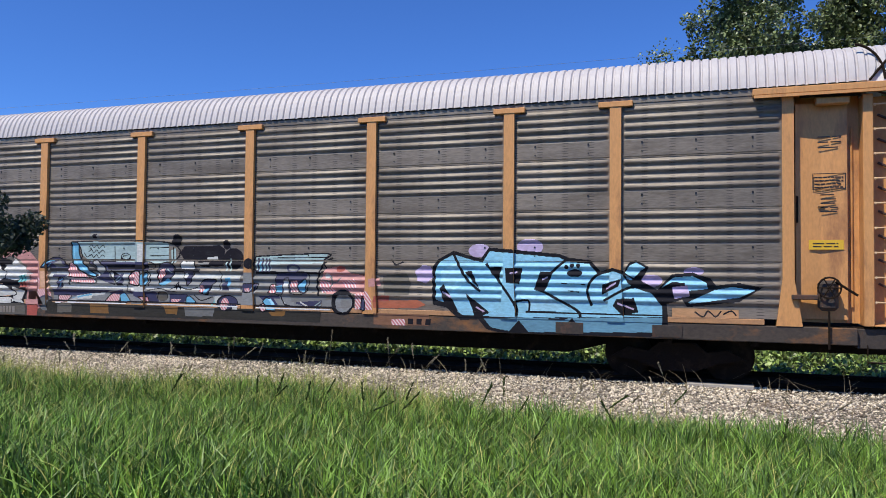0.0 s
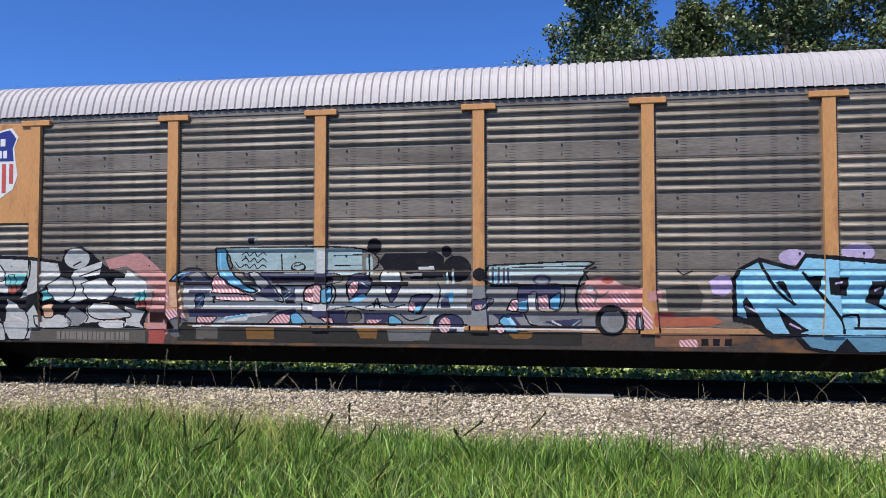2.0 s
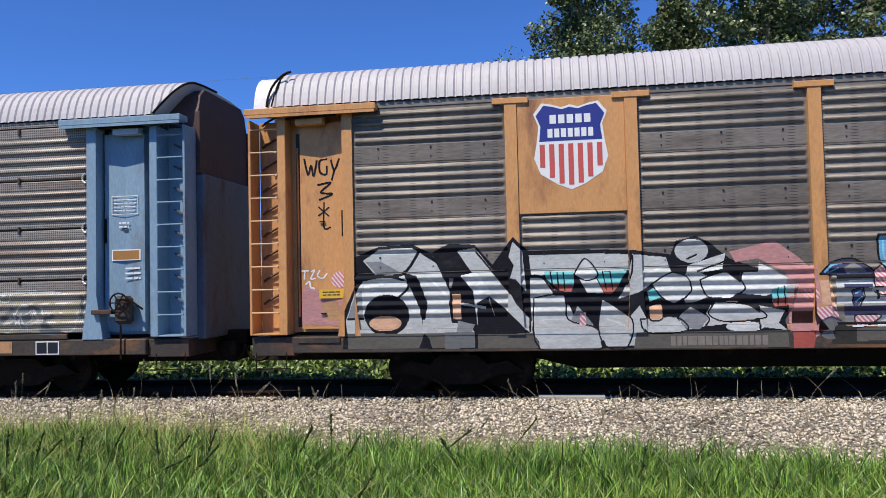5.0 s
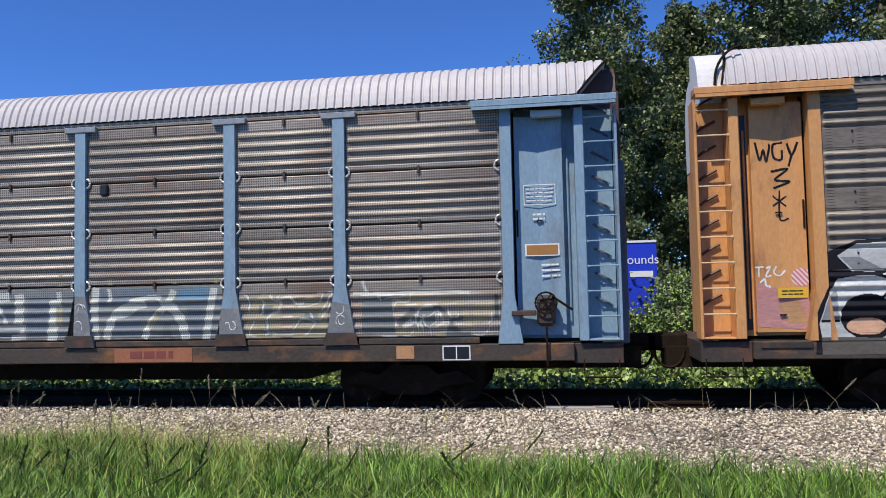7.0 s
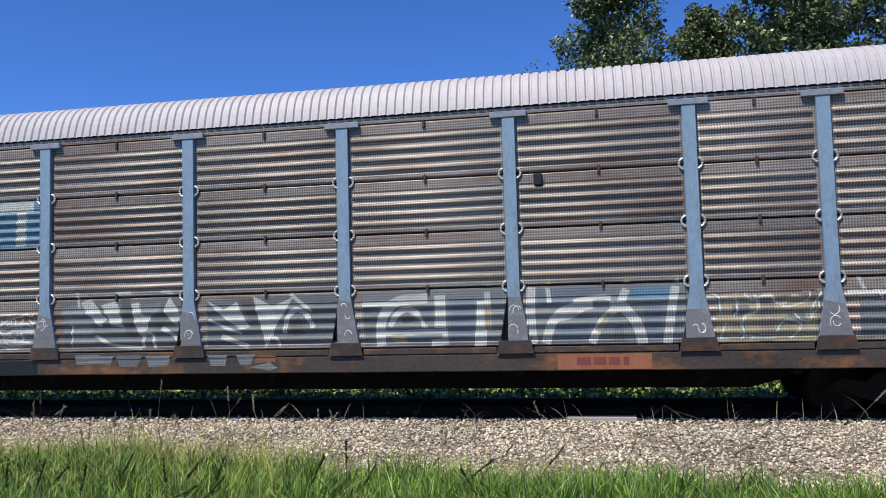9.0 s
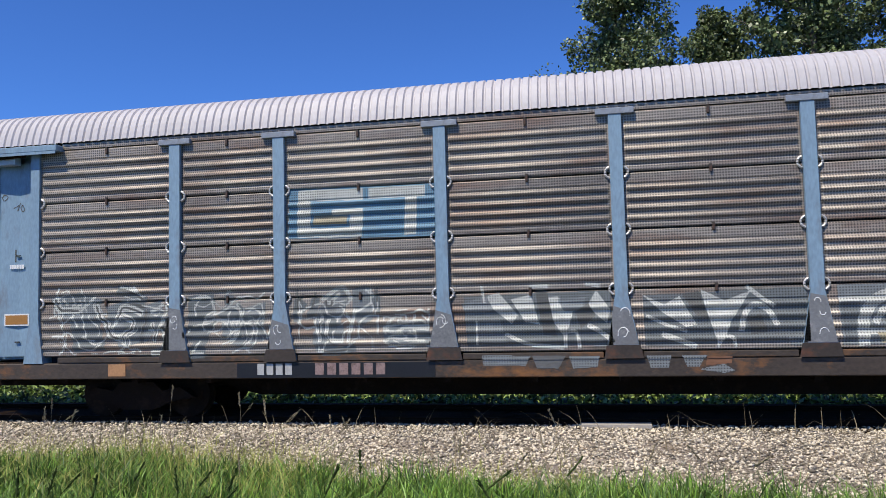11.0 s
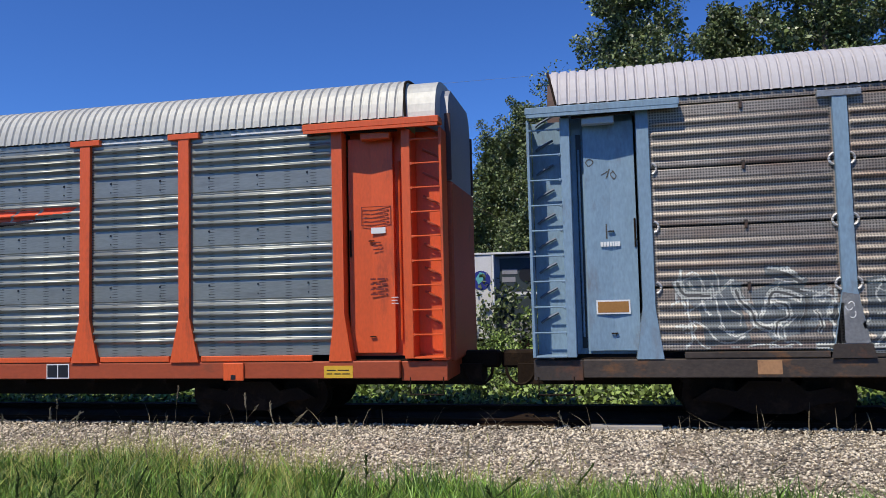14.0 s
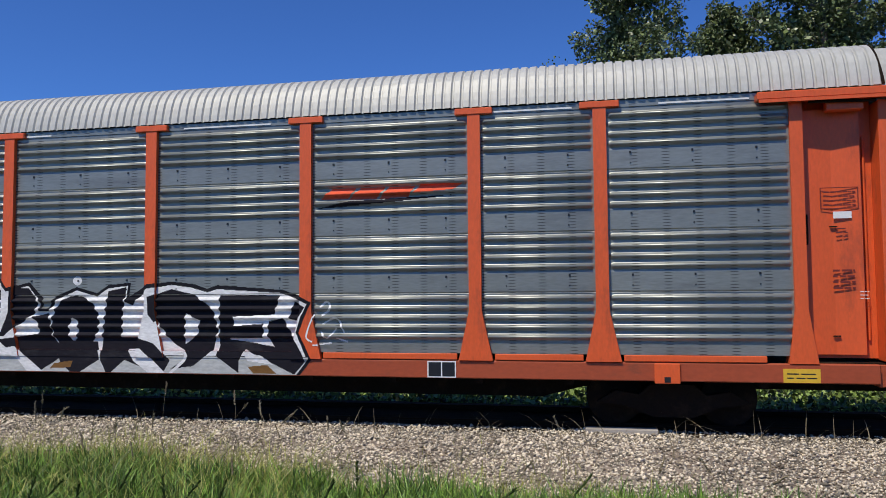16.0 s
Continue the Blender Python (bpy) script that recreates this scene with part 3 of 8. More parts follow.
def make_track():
    # dark sheet over the ballast: the shade below the cars, put in as colour
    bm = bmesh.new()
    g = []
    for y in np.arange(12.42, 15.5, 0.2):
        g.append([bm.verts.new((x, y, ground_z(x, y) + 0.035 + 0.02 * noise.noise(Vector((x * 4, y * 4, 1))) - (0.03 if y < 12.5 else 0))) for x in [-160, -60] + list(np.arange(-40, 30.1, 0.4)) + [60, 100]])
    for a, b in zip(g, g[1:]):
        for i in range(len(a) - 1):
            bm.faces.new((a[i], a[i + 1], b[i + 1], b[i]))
    tagged(link_mesh("track_bed", bm, M["track_bed"], smooth=True), "ballast between the rails, coloured dark for the shade under the train", "ballast", kind="structure")
    for side in (-1, 1):
        y = AXIS + side * 0.755
        prof = [(-0.07, -0.17), (0.07, -0.17), (0.07, -0.155), (0.012, -0.13), (0.012, -0.04), (0.036, -0.03), (0.036, 0.0), (-0.036, 0.0), (-0.036, -0.03), (-0.012, -0.04), (-0.012, -0.13), (-0.07, -0.155)]
        bm = bmesh.new()
        add_sweep(bm, [(y + a, b + RAIL_Z) for a, b in prof], -160, 100)
        tagged(link_mesh("rail", bm, M["rail"]), "rusty brown steel rail spiked to the ties", "rail", "running rails", "structure")
    first = None
    for i in range(96):
        m = pose(-31 + i * 0.535, AXIS, 0, 0, 0, 0.6 * math.sin(i * 7.3))
        if first is None:
            first = link_mesh("railroad_tie", boxm(-0.11, 0.11, -1.28, 1.28, -0.40, RAIL_Z - 0.172, 0.012), M["tie"])
            tagged(first, "dark creosoted wooden tie half buried in ballast", "railroad tie", "ties under the rails")
            first.matrix_basis = m
        else:
            copy_thing(first, m)


make_ground()
make_track()
yellow_car = make_car("autorack_car", "yellow", "yellow car-carrier rail car with dirty corrugated panels and graffiti")
blue_car = make_car("autorack_car", "blue", "faded blue car-carrier rail car with perforated panels and worn graffiti")
orange_car = make_car("autorack_car", "orange", "bright orange car-carrier rail car with clean grey panels")

# ---- spray paint that follows the panels ----
SPRAY = {
    "k": (0.012, 0.012, 0.016), "blk": (0.014, 0.013, 0.018), "sil": (0.47, 0.475, 0.45), "lsil": (0.58, 0.58, 0.55), "dsil": (0.22, 0.225, 0.225),
    "flesh": (0.62, 0.36, 0.22), "pink": (0.50, 0.24, 0.22), "pinkw": (0.55, 0.19, 0.20), "red": (0.33, 0.07, 0.05), "teal": (0.12, 0.42, 0.42),
    "dirt": (0.10, 0.088, 0.07), "dgrey": (0.13, 0.13, 0.125), "grey": (0.19, 0.188, 0.182), "lteal": (0.34, 0.45, 0.45), "navy": (0.035, 0.035, 0.085),
    "blue": (0.13, 0.38, 0.56), "sdark": (0.034, 0.032, 0.028), "sorange": (0.18, 0.085, 0.018), "srust": (0.20, 0.095, 0.05), "redh": (0.38, 0.11, 0.055),
    "lav": (0.48, 0.38, 0.56), "cyan": (0.24, 0.52, 0.68), "lcyan": (0.34, 0.62, 0.76), "dcyan": (0.11, 0.25, 0.34), "tan": (0.45, 0.25, 0.12),
    "white": (0.74, 0.73, 0.71), "gp": (0.205, 0.222, 0.222), "gi": (0.15, 0.18, 0.215), "gw": (0.56, 0.56, 0.50), "gd": (0.11, 0.11, 0.10), "gb": (0.15, 0.165, 0.165), "gt": (0.36, 0.31, 0.20), "gbl": (0.13, 0.25, 0.34),
    "rbar": (0.75, 0.09, 0.03),
}
PAINT = {}


def spray_mat(key):
    if key not in PAINT:
        c = SPRAY[key]
        worn = tuple(0.6 * v + (0.06 if max(c) > 0.06 else 0.03) for v in c)
        PAINT[key] = mat("spray_" + key, c, 0.6 if max(c) > 0.06 else 0.8, 0, 0.28, 1.4, 22, 0.05, worn, 0.45 if key[0] == "g" else 0.38, (0.5, 1, 1.4), holes=(0.042, 0.042, 0.6) if key in ("gw", "gb", "gt", "gd", "gbl", "gp", "gi") else (0.055, 900.0, 0.1, (0.72, 0.66, 0.64), 40) if key == "pinkw" else None, spec=0.4 if max(c) > 0.06 else 0.12)
    return PAINT[key]


def skin(x, z, style, zp):
    """The y of the near side's outer face in car space."""
    if zp < Z_SILL1:
        return -HW - 0.035
    for p in POSTS:
        foot, flare = (1.95, 0.27) if style == "blue" else (1.75, 0.27 if style == "orange" else 0.15)
        w = 0.10 if zp > foot else 0.10 + (flare - 0.10) * (foot - zp) / (foot - 0.975)
        if abs(x - p) < w:
            return -HW - 0.07
    ax = abs(x)
    if ax > LADDER[0]:
        return -HW - 0.03
    if ax > DOOR_POST[1]:
        x0, x1 = DOOR_POST[1] + 0.04, LADDER[0] - 0.20
        if ax < x0 or ax > x1:
            return None
        return -HW + 0.195 - 0.035 * abs(ax - (x0 + x1) / 2) / ((x1 - x0) / 2)
    if ax > DOOR_POST[0]:
        return -HW - 0.05
    if zp < Z_PANEL0:
        return -HW - 0.045
    return -HW - ridge(z, style)


class Spray:
    """Shapes sprayed on a car's side, later ones over earlier ones."""

    def __init__(self):
        self.shapes = []

    def shape(self, key, *pts):
        self.shapes.append((key, [list(pts)]))

    def oval(self, key, cx, cz, rx, rz):
        self.shape(key, *[(cx + rx * math.cos(i * 0.2618), cz + rz * math.sin(i * 0.2618)) for i in range(24)])

    def scribble(self, key, count, seed, x0, x1, z0, z1, width=0.02):
        rnd = random.Random(seed)
        for _ in range(count):
            x, z = rnd.uniform(x0, x1), rnd.uniform(z0, z1)
            r, a = rnd.uniform(0.06, 0.22), rnd.uniform(0, 6.28)
            pts = []
            for k in range(rnd.randint(3, 6)):
                pts.append((min(max(x, x0), x1), min(max(z, z0), z1)))
                a += rnd.uniform(-1.3, 1.3)
                x += r * math.cos(a)
                z += r * math.sin(a)
            self.stroke(key, width * rnd.uniform(0.6, 1.5), *pts)

    def stroke(self, key, width, *pts):
        fine = []
        for i in range(len(pts) - 1):
            p0, p1, p2, p3 = (Vector(pts[max(0, min(len(pts) - 1, i + k))]) for k in (-1, 0, 1, 2))
            for k in range(5):
                t = k / 5
                fine.append(0.5 * ((2 * p1) + (p2 - p0) * t + (2 * p0 - 5 * p1 + 4 * p2 - p3) * t * t + (3 * p1 - p0 - 3 * p2 + p3) * t ** 3))
        fine.append(Vector(pts[-1]))
        polys = []
        for a, b in zip(fine, fine[1:]):
            d = b - a
            if d.length < 1e-4:
                continue
            d.normalize()
            n = Vector((-d.y, d.x)) * width / 2
            e = d * width * 0.3
            polys.append([tuple(a - e + n), tuple(b + e + n), tuple(b + e - n), tuple(a - e - n)])
        self.shapes.append((key, polys))

    def build(self, car, style, label):
        zs = [z for _, polys in self.shapes for p in polys for _, z in p]
        z0, z1 = max(min(zs), Z_SILL0 + 0.016), max(zs)
        dz = 0.0125
        n = int((z1 - z0) / dz) + 1
        keys, verts, faces, mats = [], [], [], []
        for i in range(n):
            za = z0 + i * dz
            zb, zm = za + dz, za + dz / 2
            run = []
            for key, polys in self.shapes:
                for p in polys:
                    cuts = []
                    for (ax, az), (bx, bz) in zip(p, p[1:] + p[:1]):
                        if (az > zm) != (bz > zm):
                            cuts.append(ax + (zm - az) / (bz - az) * (bx - ax))
                    cuts.sort()
                    for a, b in zip(cuts[::2], cuts[1::2]):
                        # a ragged sprayed edge
                        a += 0.006 * noise.noise(Vector((a * 9, zm * 9, 3)))
                        b += 0.006 * noise.noise(Vector((b * 9, zm * 9, 7)))
                        if b - a < 0.004:
                            continue
                        left = []
                        for (c, d, k) in run:
                            if d <= a or c >= b:
                                left.append((c, d, k))
                            else:
                                if c < a:
                                    left.append((c, a, k))
                                if d > b:
                                    left.append((b, d, k))
                        run = left + [(a, b, key)]
            edges = []
            for p in POSTS:
                foot, flare = (1.95, 0.27) if style == "blue" else (1.75, 0.27 if style == "orange" else 0.15)
                w = 0.10 if zm > foot else 0.10 + (flare - 0.10) * (foot - zm) / (foot - 0.975)
                edges += [p - w, p + w]
            for s in (-1, 1):
                edges += [s * v for v in (DOOR_POST[0], DOOR_POST[1], DOOR_POST[1] + 0.04, LADDER[0] - 0.20, (DOOR_POST[1] + LADDER[0] - 0.16) / 2)]
            for a, b, key in run:
                xs = [a] + sorted(e for e in edges if a < e < b) + [b]
                if key not in keys:
                    keys.append(key)
                for c, d in zip(xs, xs[1:]):
                    if d - c < 0.002:
                        continue
                    q = []
                    for x, z in ((c + 1e-4, za), (d - 1e-4, za), (d - 1e-4, zb), (c + 1e-4, zb)):
                        y = skin(x, z, style, zm)
                        q.append(None if y is None else (x, y - 0.004, z))
                    if None in q:
                        continue
                    m = len(verts)
                    verts += q
                    faces.append((m, m + 1, m + 2, m + 3))
                    mats.append(keys.index(key))
        me = bpy.data.meshes.new("graffiti")
        me.from_pydata(verts, [], faces)
        for key in keys:
            me.materials.append(spray_mat(key))
        me.polygons.foreach_set("material_index", mats)
        ob = new("graffiti", me)
        ob.parent = car
        ob["label"] = label
        ob["kind"] = "stuff"


# ---- paint on the car sides ----


def paint_silver_y():
    g = Spray()
    g.shape("k", (-11.96, 0.76), (-11.93, 1.38), (-11.74, 1.79), (-11.74, 2.31), (-11.31, 2.48), (-10.74, 2.51), (-10.41, 2.35), (-10.10, 2.50), (-9.67, 2.47), (-9.38, 2.13), (-9.03, 2.58), (-8.78, 2.34), (-7.84, 2.34), (-7.11, 2.31), (-6.50, 2.22), (-6.42, 2.44), (-6.10, 2.51), (-5.88, 2.38), (-5.60, 2.13), (-5.31, 2.02), (-4.73, 1.82), (-4.54, 1.63), (-4.64, 1.39), (-4.79, 1.15), (-4.75, 0.71))
    g.shape("sil", (-11.84, 0.79), (-11.90, 1.22), (-11.74, 1.69), (-11.58, 1.92), (-11.36, 1.98), (-11.59, 2.25), (-11.31, 2.43), (-10.74, 2.45), (-10.32, 2.17), (-10.11, 1.71), (-10.07, 0.95), (-10.97, 1.01), (-11.31, 0.91))
    g.shape("dsil", (-11.87, 1.27), (-11.74, 1.64), (-11.62, 1.74), (-11.60, 1.26))
    g.oval("k", -11.19, 1.32, 0.39, 0.35)
    g.oval("flesh", -11.22, 1.18, 0.28, 0.13)
    g.shape("k", (-10.90, 2.03), (-10.66, 1.97), (-10.48, 1.51), (-10.57, 1.06), (-10.62, 1.42), (-10.75, 1.72))
    g.stroke("k", 0.051, (-10.61, 2.39), (-10.90, 2.01), (-11.36, 1.98))
    g.stroke("k", 0.041, (-11.59, 1.92), (-11.14, 1.97), (-10.80, 1.83), (-10.99, 1.60))
    g.shape("sil", (-10.58, 1.23), (-9.76, 1.14), (-9.70, 1.00), (-9.76, 0.78), (-10.07, 0.78), (-10.58, 0.99))
    g.shape("dsil", (-10.11, 1.92), (-10.02, 1.92), (-10.02, 1.76), (-10.11, 1.76))
    g.shape("k", (-10.14, 2.34), (-9.97, 2.20), (-10.02, 2.02), (-10.14, 1.96))
    g.shape("k", (-10.04, 1.92), (-9.78, 2.01), (-9.71, 1.50), (-9.72, 1.18), (-10.09, 1.19), (-10.12, 1.51))
    g.shape("flesh", (-10.06, 1.66), (-9.92, 1.66), (-9.92, 1.23), (-10.06, 1.24))
    g.shape("sil", (-9.97, 2.37), (-9.67, 2.42), (-9.09, 1.65), (-8.80, 1.04), (-9.28, 1.03), (-9.46, 1.60), (-9.65, 1.50), (-9.65, 1.10), (-9.69, 1.50), (-9.73, 2.01))
    g.shape("lsil", (-9.92, 1.96), (-9.65, 2.01), (-9.43, 1.70), (-9.65, 1.62))
    g.shape("k", (-9.46, 1.62), (-9.11, 1.34), (-8.61, 0.77), (-8.80, 0.97), (-9.33, 1.00), (-9.36, 1.30))
    g.shape("sil", (-9.09, 1.58), (-8.63, 1.03), (-8.78, 0.99), (-9.17, 1.38))
    g.shape("sil", (-9.03, 2.50), (-8.88, 2.34), (-8.83, 1.67), (-9.00, 1.88), (-9.15, 1.90), (-9.10, 2.28))
    g.shape("k", (-9.15, 2.34), (-9.27, 1.88), (-9.09, 1.90), (-9.02, 2.10))
    g.shape("k", (-9.11, 1.75), (-8.84, 1.69), (-8.79, 1.33))
    g.shape("sil", (-8.78, 2.27), (-7.17, 2.26), (-7.17, 1.99), (-8.74, 1.93))
    g.shape("sil", (-8.78, 1.89), (-8.56, 1.89), (-8.35, 1.57), (-7.73, 1.06), (-7.54, 0.89), (-7.85, 0.77), (-8.59, 0.77), (-8.74, 0.99))
    g.shape("lsil", (-8.76, 1.44), (-8.16, 1.44), (-7.85, 1.26), (-8.76, 1.27))
    g.shape("teal", (-8.53, 1.99), (-8.05, 1.98), (-8.05, 1.76), (-8.47, 1.77))
    g.shape("red", (-8.47, 1.79), (-8.05, 1.76), (-8.10, 1.65), (-8.39, 1.68))
    g.stroke("k", 0.020, (-8.43, 1.99), (-8.39, 1.69))
    g.stroke("k", 0.020, (-8.32, 1.98), (-8.30, 1.69))
    g.stroke("k", 0.020, (-8.22, 1.98), (-8.20, 1.68))
    g.shape("teal", (-7.72, 1.97), (-7.20, 1.98), (-7.33, 1.77), (-7.63, 1.77))
    g.shape("red", (-7.63, 1.77), (-7.31, 1.77), (-7.45, 1.61), (-7.56, 1.61))
    g.stroke("k", 0.019, (-7.59, 1.97), (-7.53, 1.67))
    g.stroke("k", 0.020, (-7.47, 1.97), (-7.43, 1.67))
    g.shape("sil", (-7.89, 2.12), (-7.74, 1.97), (-7.58, 1.62), (-7.84, 1.63), (-8.00, 1.93))
    g.shape("k", (-8.20, 1.58), (-7.84, 1.63), (-7.72, 1.16), (-8.01, 1.13))
    g.shape("pink", (-8.03, 1.28), (-7.92, 1.33), (-7.90, 1.07), (-8.03, 1.07))
    g.shape("sil", (-7.11, 2.24), (-6.58, 2.18), (-6.51, 1.95), (-6.96, 1.66), (-7.41, 1.42), (-7.20, 1.77))
    g.shape("k", (-7.48, 1.48), (-6.92, 1.66), (-6.72, 1.35), (-7.18, 1.16))
    g.shape("sil", (-7.23, 1.18), (-7.02, 1.41), (-6.90, 1.15), (-7.08, 0.76), (-7.26, 0.77))
    g.oval("sil", -6.18, 2.27, 0.26, 0.19)
    g.stroke("k", 0.029, (-6.25, 2.14), (-6.10, 2.21))
    g.shape("lsil", (-6.24, 2.04), (-5.66, 2.22), (-5.71, 1.97), (-6.29, 1.88))
    g.shape("sil", (-6.49, 1.78), (-6.10, 1.94), (-5.79, 1.78), (-5.89, 1.55), (-6.29, 1.40))
    g.shape("k", (-6.33, 1.44), (-6.01, 1.46), (-6.07, 1.15), (-6.52, 1.11))
    g.shape("sil", (-5.93, 1.41), (-5.62, 1.10), (-6.12, 1.05))
    g.shape("flesh", (-6.82, 1.41), (-6.66, 1.41), (-6.70, 1.11), (-6.86, 1.17))
    g.shape("teal", (-6.89, 1.64), (-6.66, 1.74), (-6.61, 1.56), (-6.86, 1.47))
    g.shape("flesh", (-5.79, 1.45), (-5.50, 1.45), (-5.50, 1.26), (-5.26, 1.25), (-5.26, 1.14), (-5.54, 1.14))
    g.shape("lsil", (-5.43, 1.91), (-5.18, 1.91), (-5.15, 2.06), (-4.54, 1.69), (-5.07, 1.53), (-5.52, 1.58))
    g.shape("teal", (-4.98, 1.63), (-4.63, 1.70), (-4.66, 1.48), (-4.98, 1.43))
    g.shape("red", (-4.98, 1.48), (-4.66, 1.52), (-4.69, 1.38), (-4.95, 1.36))
    g.stroke("k", 0.019, (-4.89, 1.65), (-4.89, 1.39))
    g.stroke("k", 0.019, (-4.79, 1.67), (-4.78, 1.39))
    g.shape("sil", (-5.18, 1.38), (-4.79, 1.29), (-4.89, 1.10), (-4.78, 0.99), (-5.18, 1.04))
    g.oval("lsil", -6.55, 1.07, 0.42, 0.10)
    g.oval("lsil", -5.41, 1.05, 0.29, 0.08)
    g.stroke("k", 0.031, (-11.86, 1.26), (-11.60, 1.26))
    g.stroke("k", 0.030, (-9.65, 2.35), (-9.09, 1.64))
    g.stroke("k", 0.030, (-8.78, 2.25), (-8.78, 1.01))
    g.stroke("k", 0.030, (-7.84, 2.32), (-7.15, 2.25))
    g.stroke("k", 0.029, (-7.11, 2.22), (-7.12, 1.98), (-7.20, 1.75))
    g.stroke("k", 0.029, (-6.51, 1.78), (-6.29, 1.40))
    g.stroke("k", 0.029, (-6.10, 1.94), (-5.60, 2.11))
    g.stroke("k", 0.029, (-5.52, 1.58), (-5.41, 1.91))
    g.stroke("k", 0.028, (-5.18, 1.36), (-5.18, 1.02))
    g.stroke("k", 0.029, (-6.12, 1.05), (-5.93, 1.40))
    g.shape("dsil", (-11.55, 2.23), (-11.28, 2.23), (-10.90, 2.01), (-11.33, 2.00))
    g.shape("dsil", (-8.00, 1.42), (-7.75, 1.10), (-8.16, 1.09))
    g.shape("dsil", (-9.98, 1.21), (-9.70, 1.14), (-9.74, 1.02), (-10.00, 1.02))
    g.stroke("lsil", 0.052, (-11.55, 1.80), (-11.19, 1.87), (-10.86, 1.87))
    g.stroke("lsil", 0.040, (-10.44, 1.92), (-10.15, 1.63))
    g.stroke("lsil", 0.040, (-9.92, 1.49), (-9.52, 1.42))
    g.stroke("lsil", 0.040, (-8.71, 1.67), (-8.26, 1.47))
    g.stroke("lsil", 0.040, (-7.07, 1.84), (-6.61, 2.03))
    g.stroke("lsil", 0.039, (-6.41, 1.66), (-5.91, 1.70))
    g.stroke("k", 0.040, (-8.74, 1.93), (-8.56, 1.89), (-8.20, 1.58))
    g.shape("dirt", (-11.87, 1.02), (-10.20, 1.00), (-10.20, 0.76), (-11.87, 0.75))
    g.shape("k", (-10.64, 0.76), (-10.55, 1.01), (-10.46, 0.91), (-10.42, 0.76))
    g.shape("dgrey", (-10.20, 1.02), (-9.70, 1.02), (-9.70, 0.76), (-10.20, 0.74))
    g.shape("dirt", (-9.65, 0.98), (-8.74, 0.99), (-8.61, 0.75), (-9.65, 0.74))
    g.shape("dirt", (-7.08, 0.98), (-4.77, 0.98), (-4.75, 0.72), (-7.13, 0.72))
    g.shape("pink", (-5.60, 2.24), (-4.91, 2.40), (-4.53, 2.10), (-4.42, 1.99), (-4.42, 1.81), (-4.82, 1.92), (-5.16, 2.12), (-5.51, 2.07))
    g.shape("pink", (-4.56, 1.72), (-4.34, 1.81), (-4.34, 1.24), (-4.17, 1.00), (-4.36, 0.86), (-4.70, 0.96), (-4.69, 1.25))
    g.shape("red", (-4.69, 0.96), (-4.34, 0.98), (-4.39, 0.71), (-4.69, 0.71))
    g.shape("sil", (-8.71, 1.56), (-8.22, 1.60), (-8.16, 1.20), (-7.71, 1.05), (-7.63, 0.73), (-8.63, 0.73))
    g.stroke("k", 0.024, (-8.71, 1.56), (-8.22, 1.60), (-8.16, 1.20), (-7.71, 1.05), (-7.63, 0.73), (-8.63, 0.73), (-8.71, 1.56))
    g.shape("lsil", (-8.05, 1.93), (-7.86, 2.19), (-7.66, 1.92), (-7.85, 1.83))
    g.stroke("k", 0.024, (-8.05, 1.93), (-7.86, 2.19), (-7.66, 1.92), (-7.85, 1.83), (-8.05, 1.93))
    g.shape("sil", (-7.61, 1.53), (-7.15, 1.20), (-7.23, 0.75), (-7.55, 0.75), (-7.68, 1.04))
    g.stroke("k", 0.024, (-7.61, 1.53), (-7.15, 1.20), (-7.23, 0.75), (-7.55, 0.75), (-7.68, 1.04), (-7.61, 1.53))
    g.shape("sil", (-6.82, 1.75), (-6.50, 1.93), (-6.27, 1.86), (-6.21, 1.62), (-6.47, 1.43), (-6.66, 1.53))
    g.stroke("k", 0.024, (-6.82, 1.75), (-6.50, 1.93), (-6.27, 1.86), (-6.21, 1.62), (-6.47, 1.43), (-6.66, 1.53), (-6.82, 1.75))
    g.shape("lsil", (-6.07, 1.80), (-5.66, 1.92), (-5.38, 1.68), (-5.60, 1.50), (-5.95, 1.53))
    g.stroke("k", 0.024, (-6.07, 1.80), (-5.66, 1.92), (-5.38, 1.68), (-5.60, 1.50), (-5.95, 1.53), (-6.07, 1.80))
    g.shape("sil", (-5.83, 1.45), (-5.35, 1.39), (-5.07, 1.19), (-5.69, 1.13), (-5.95, 1.26))
    g.stroke("k", 0.024, (-5.83, 1.45), (-5.35, 1.39), (-5.07, 1.19), (-5.69, 1.13), (-5.95, 1.26), (-5.83, 1.45))
    g.shape("dsil", (-6.23, 1.39), (-5.94, 1.19), (-6.10, 1.01), (-6.35, 1.04), (-6.41, 1.22))
    g.stroke("k", 0.024, (-6.23, 1.39), (-5.94, 1.19), (-6.10, 1.01), (-6.35, 1.04), (-6.41, 1.22), (-6.23, 1.39))
    g.shape("sil", (-7.02, 1.19), (-6.46, 1.22), (-6.29, 1.00), (-6.90, 0.97))
    g.stroke("k", 0.024, (-7.02, 1.19), (-6.46, 1.22), (-6.29, 1.00), (-6.90, 0.97), (-7.02, 1.19))
    g.shape("flesh", (-6.88, 1.39), (-6.68, 1.43), (-6.66, 1.19), (-6.85, 1.17))
    g.stroke("k", 0.024, (-6.88, 1.39), (-6.68, 1.43), (-6.66, 1.19), (-6.85, 1.17), (-6.88, 1.39))
    g.stroke("lsil", 0.030, (-8.63, 1.40), (-8.24, 1.42))
    g.stroke("lsil", 0.030, (-8.62, 1.20), (-8.23, 1.21))
    g.stroke("lsil", 0.030, (-7.53, 1.20), (-7.26, 1.10))
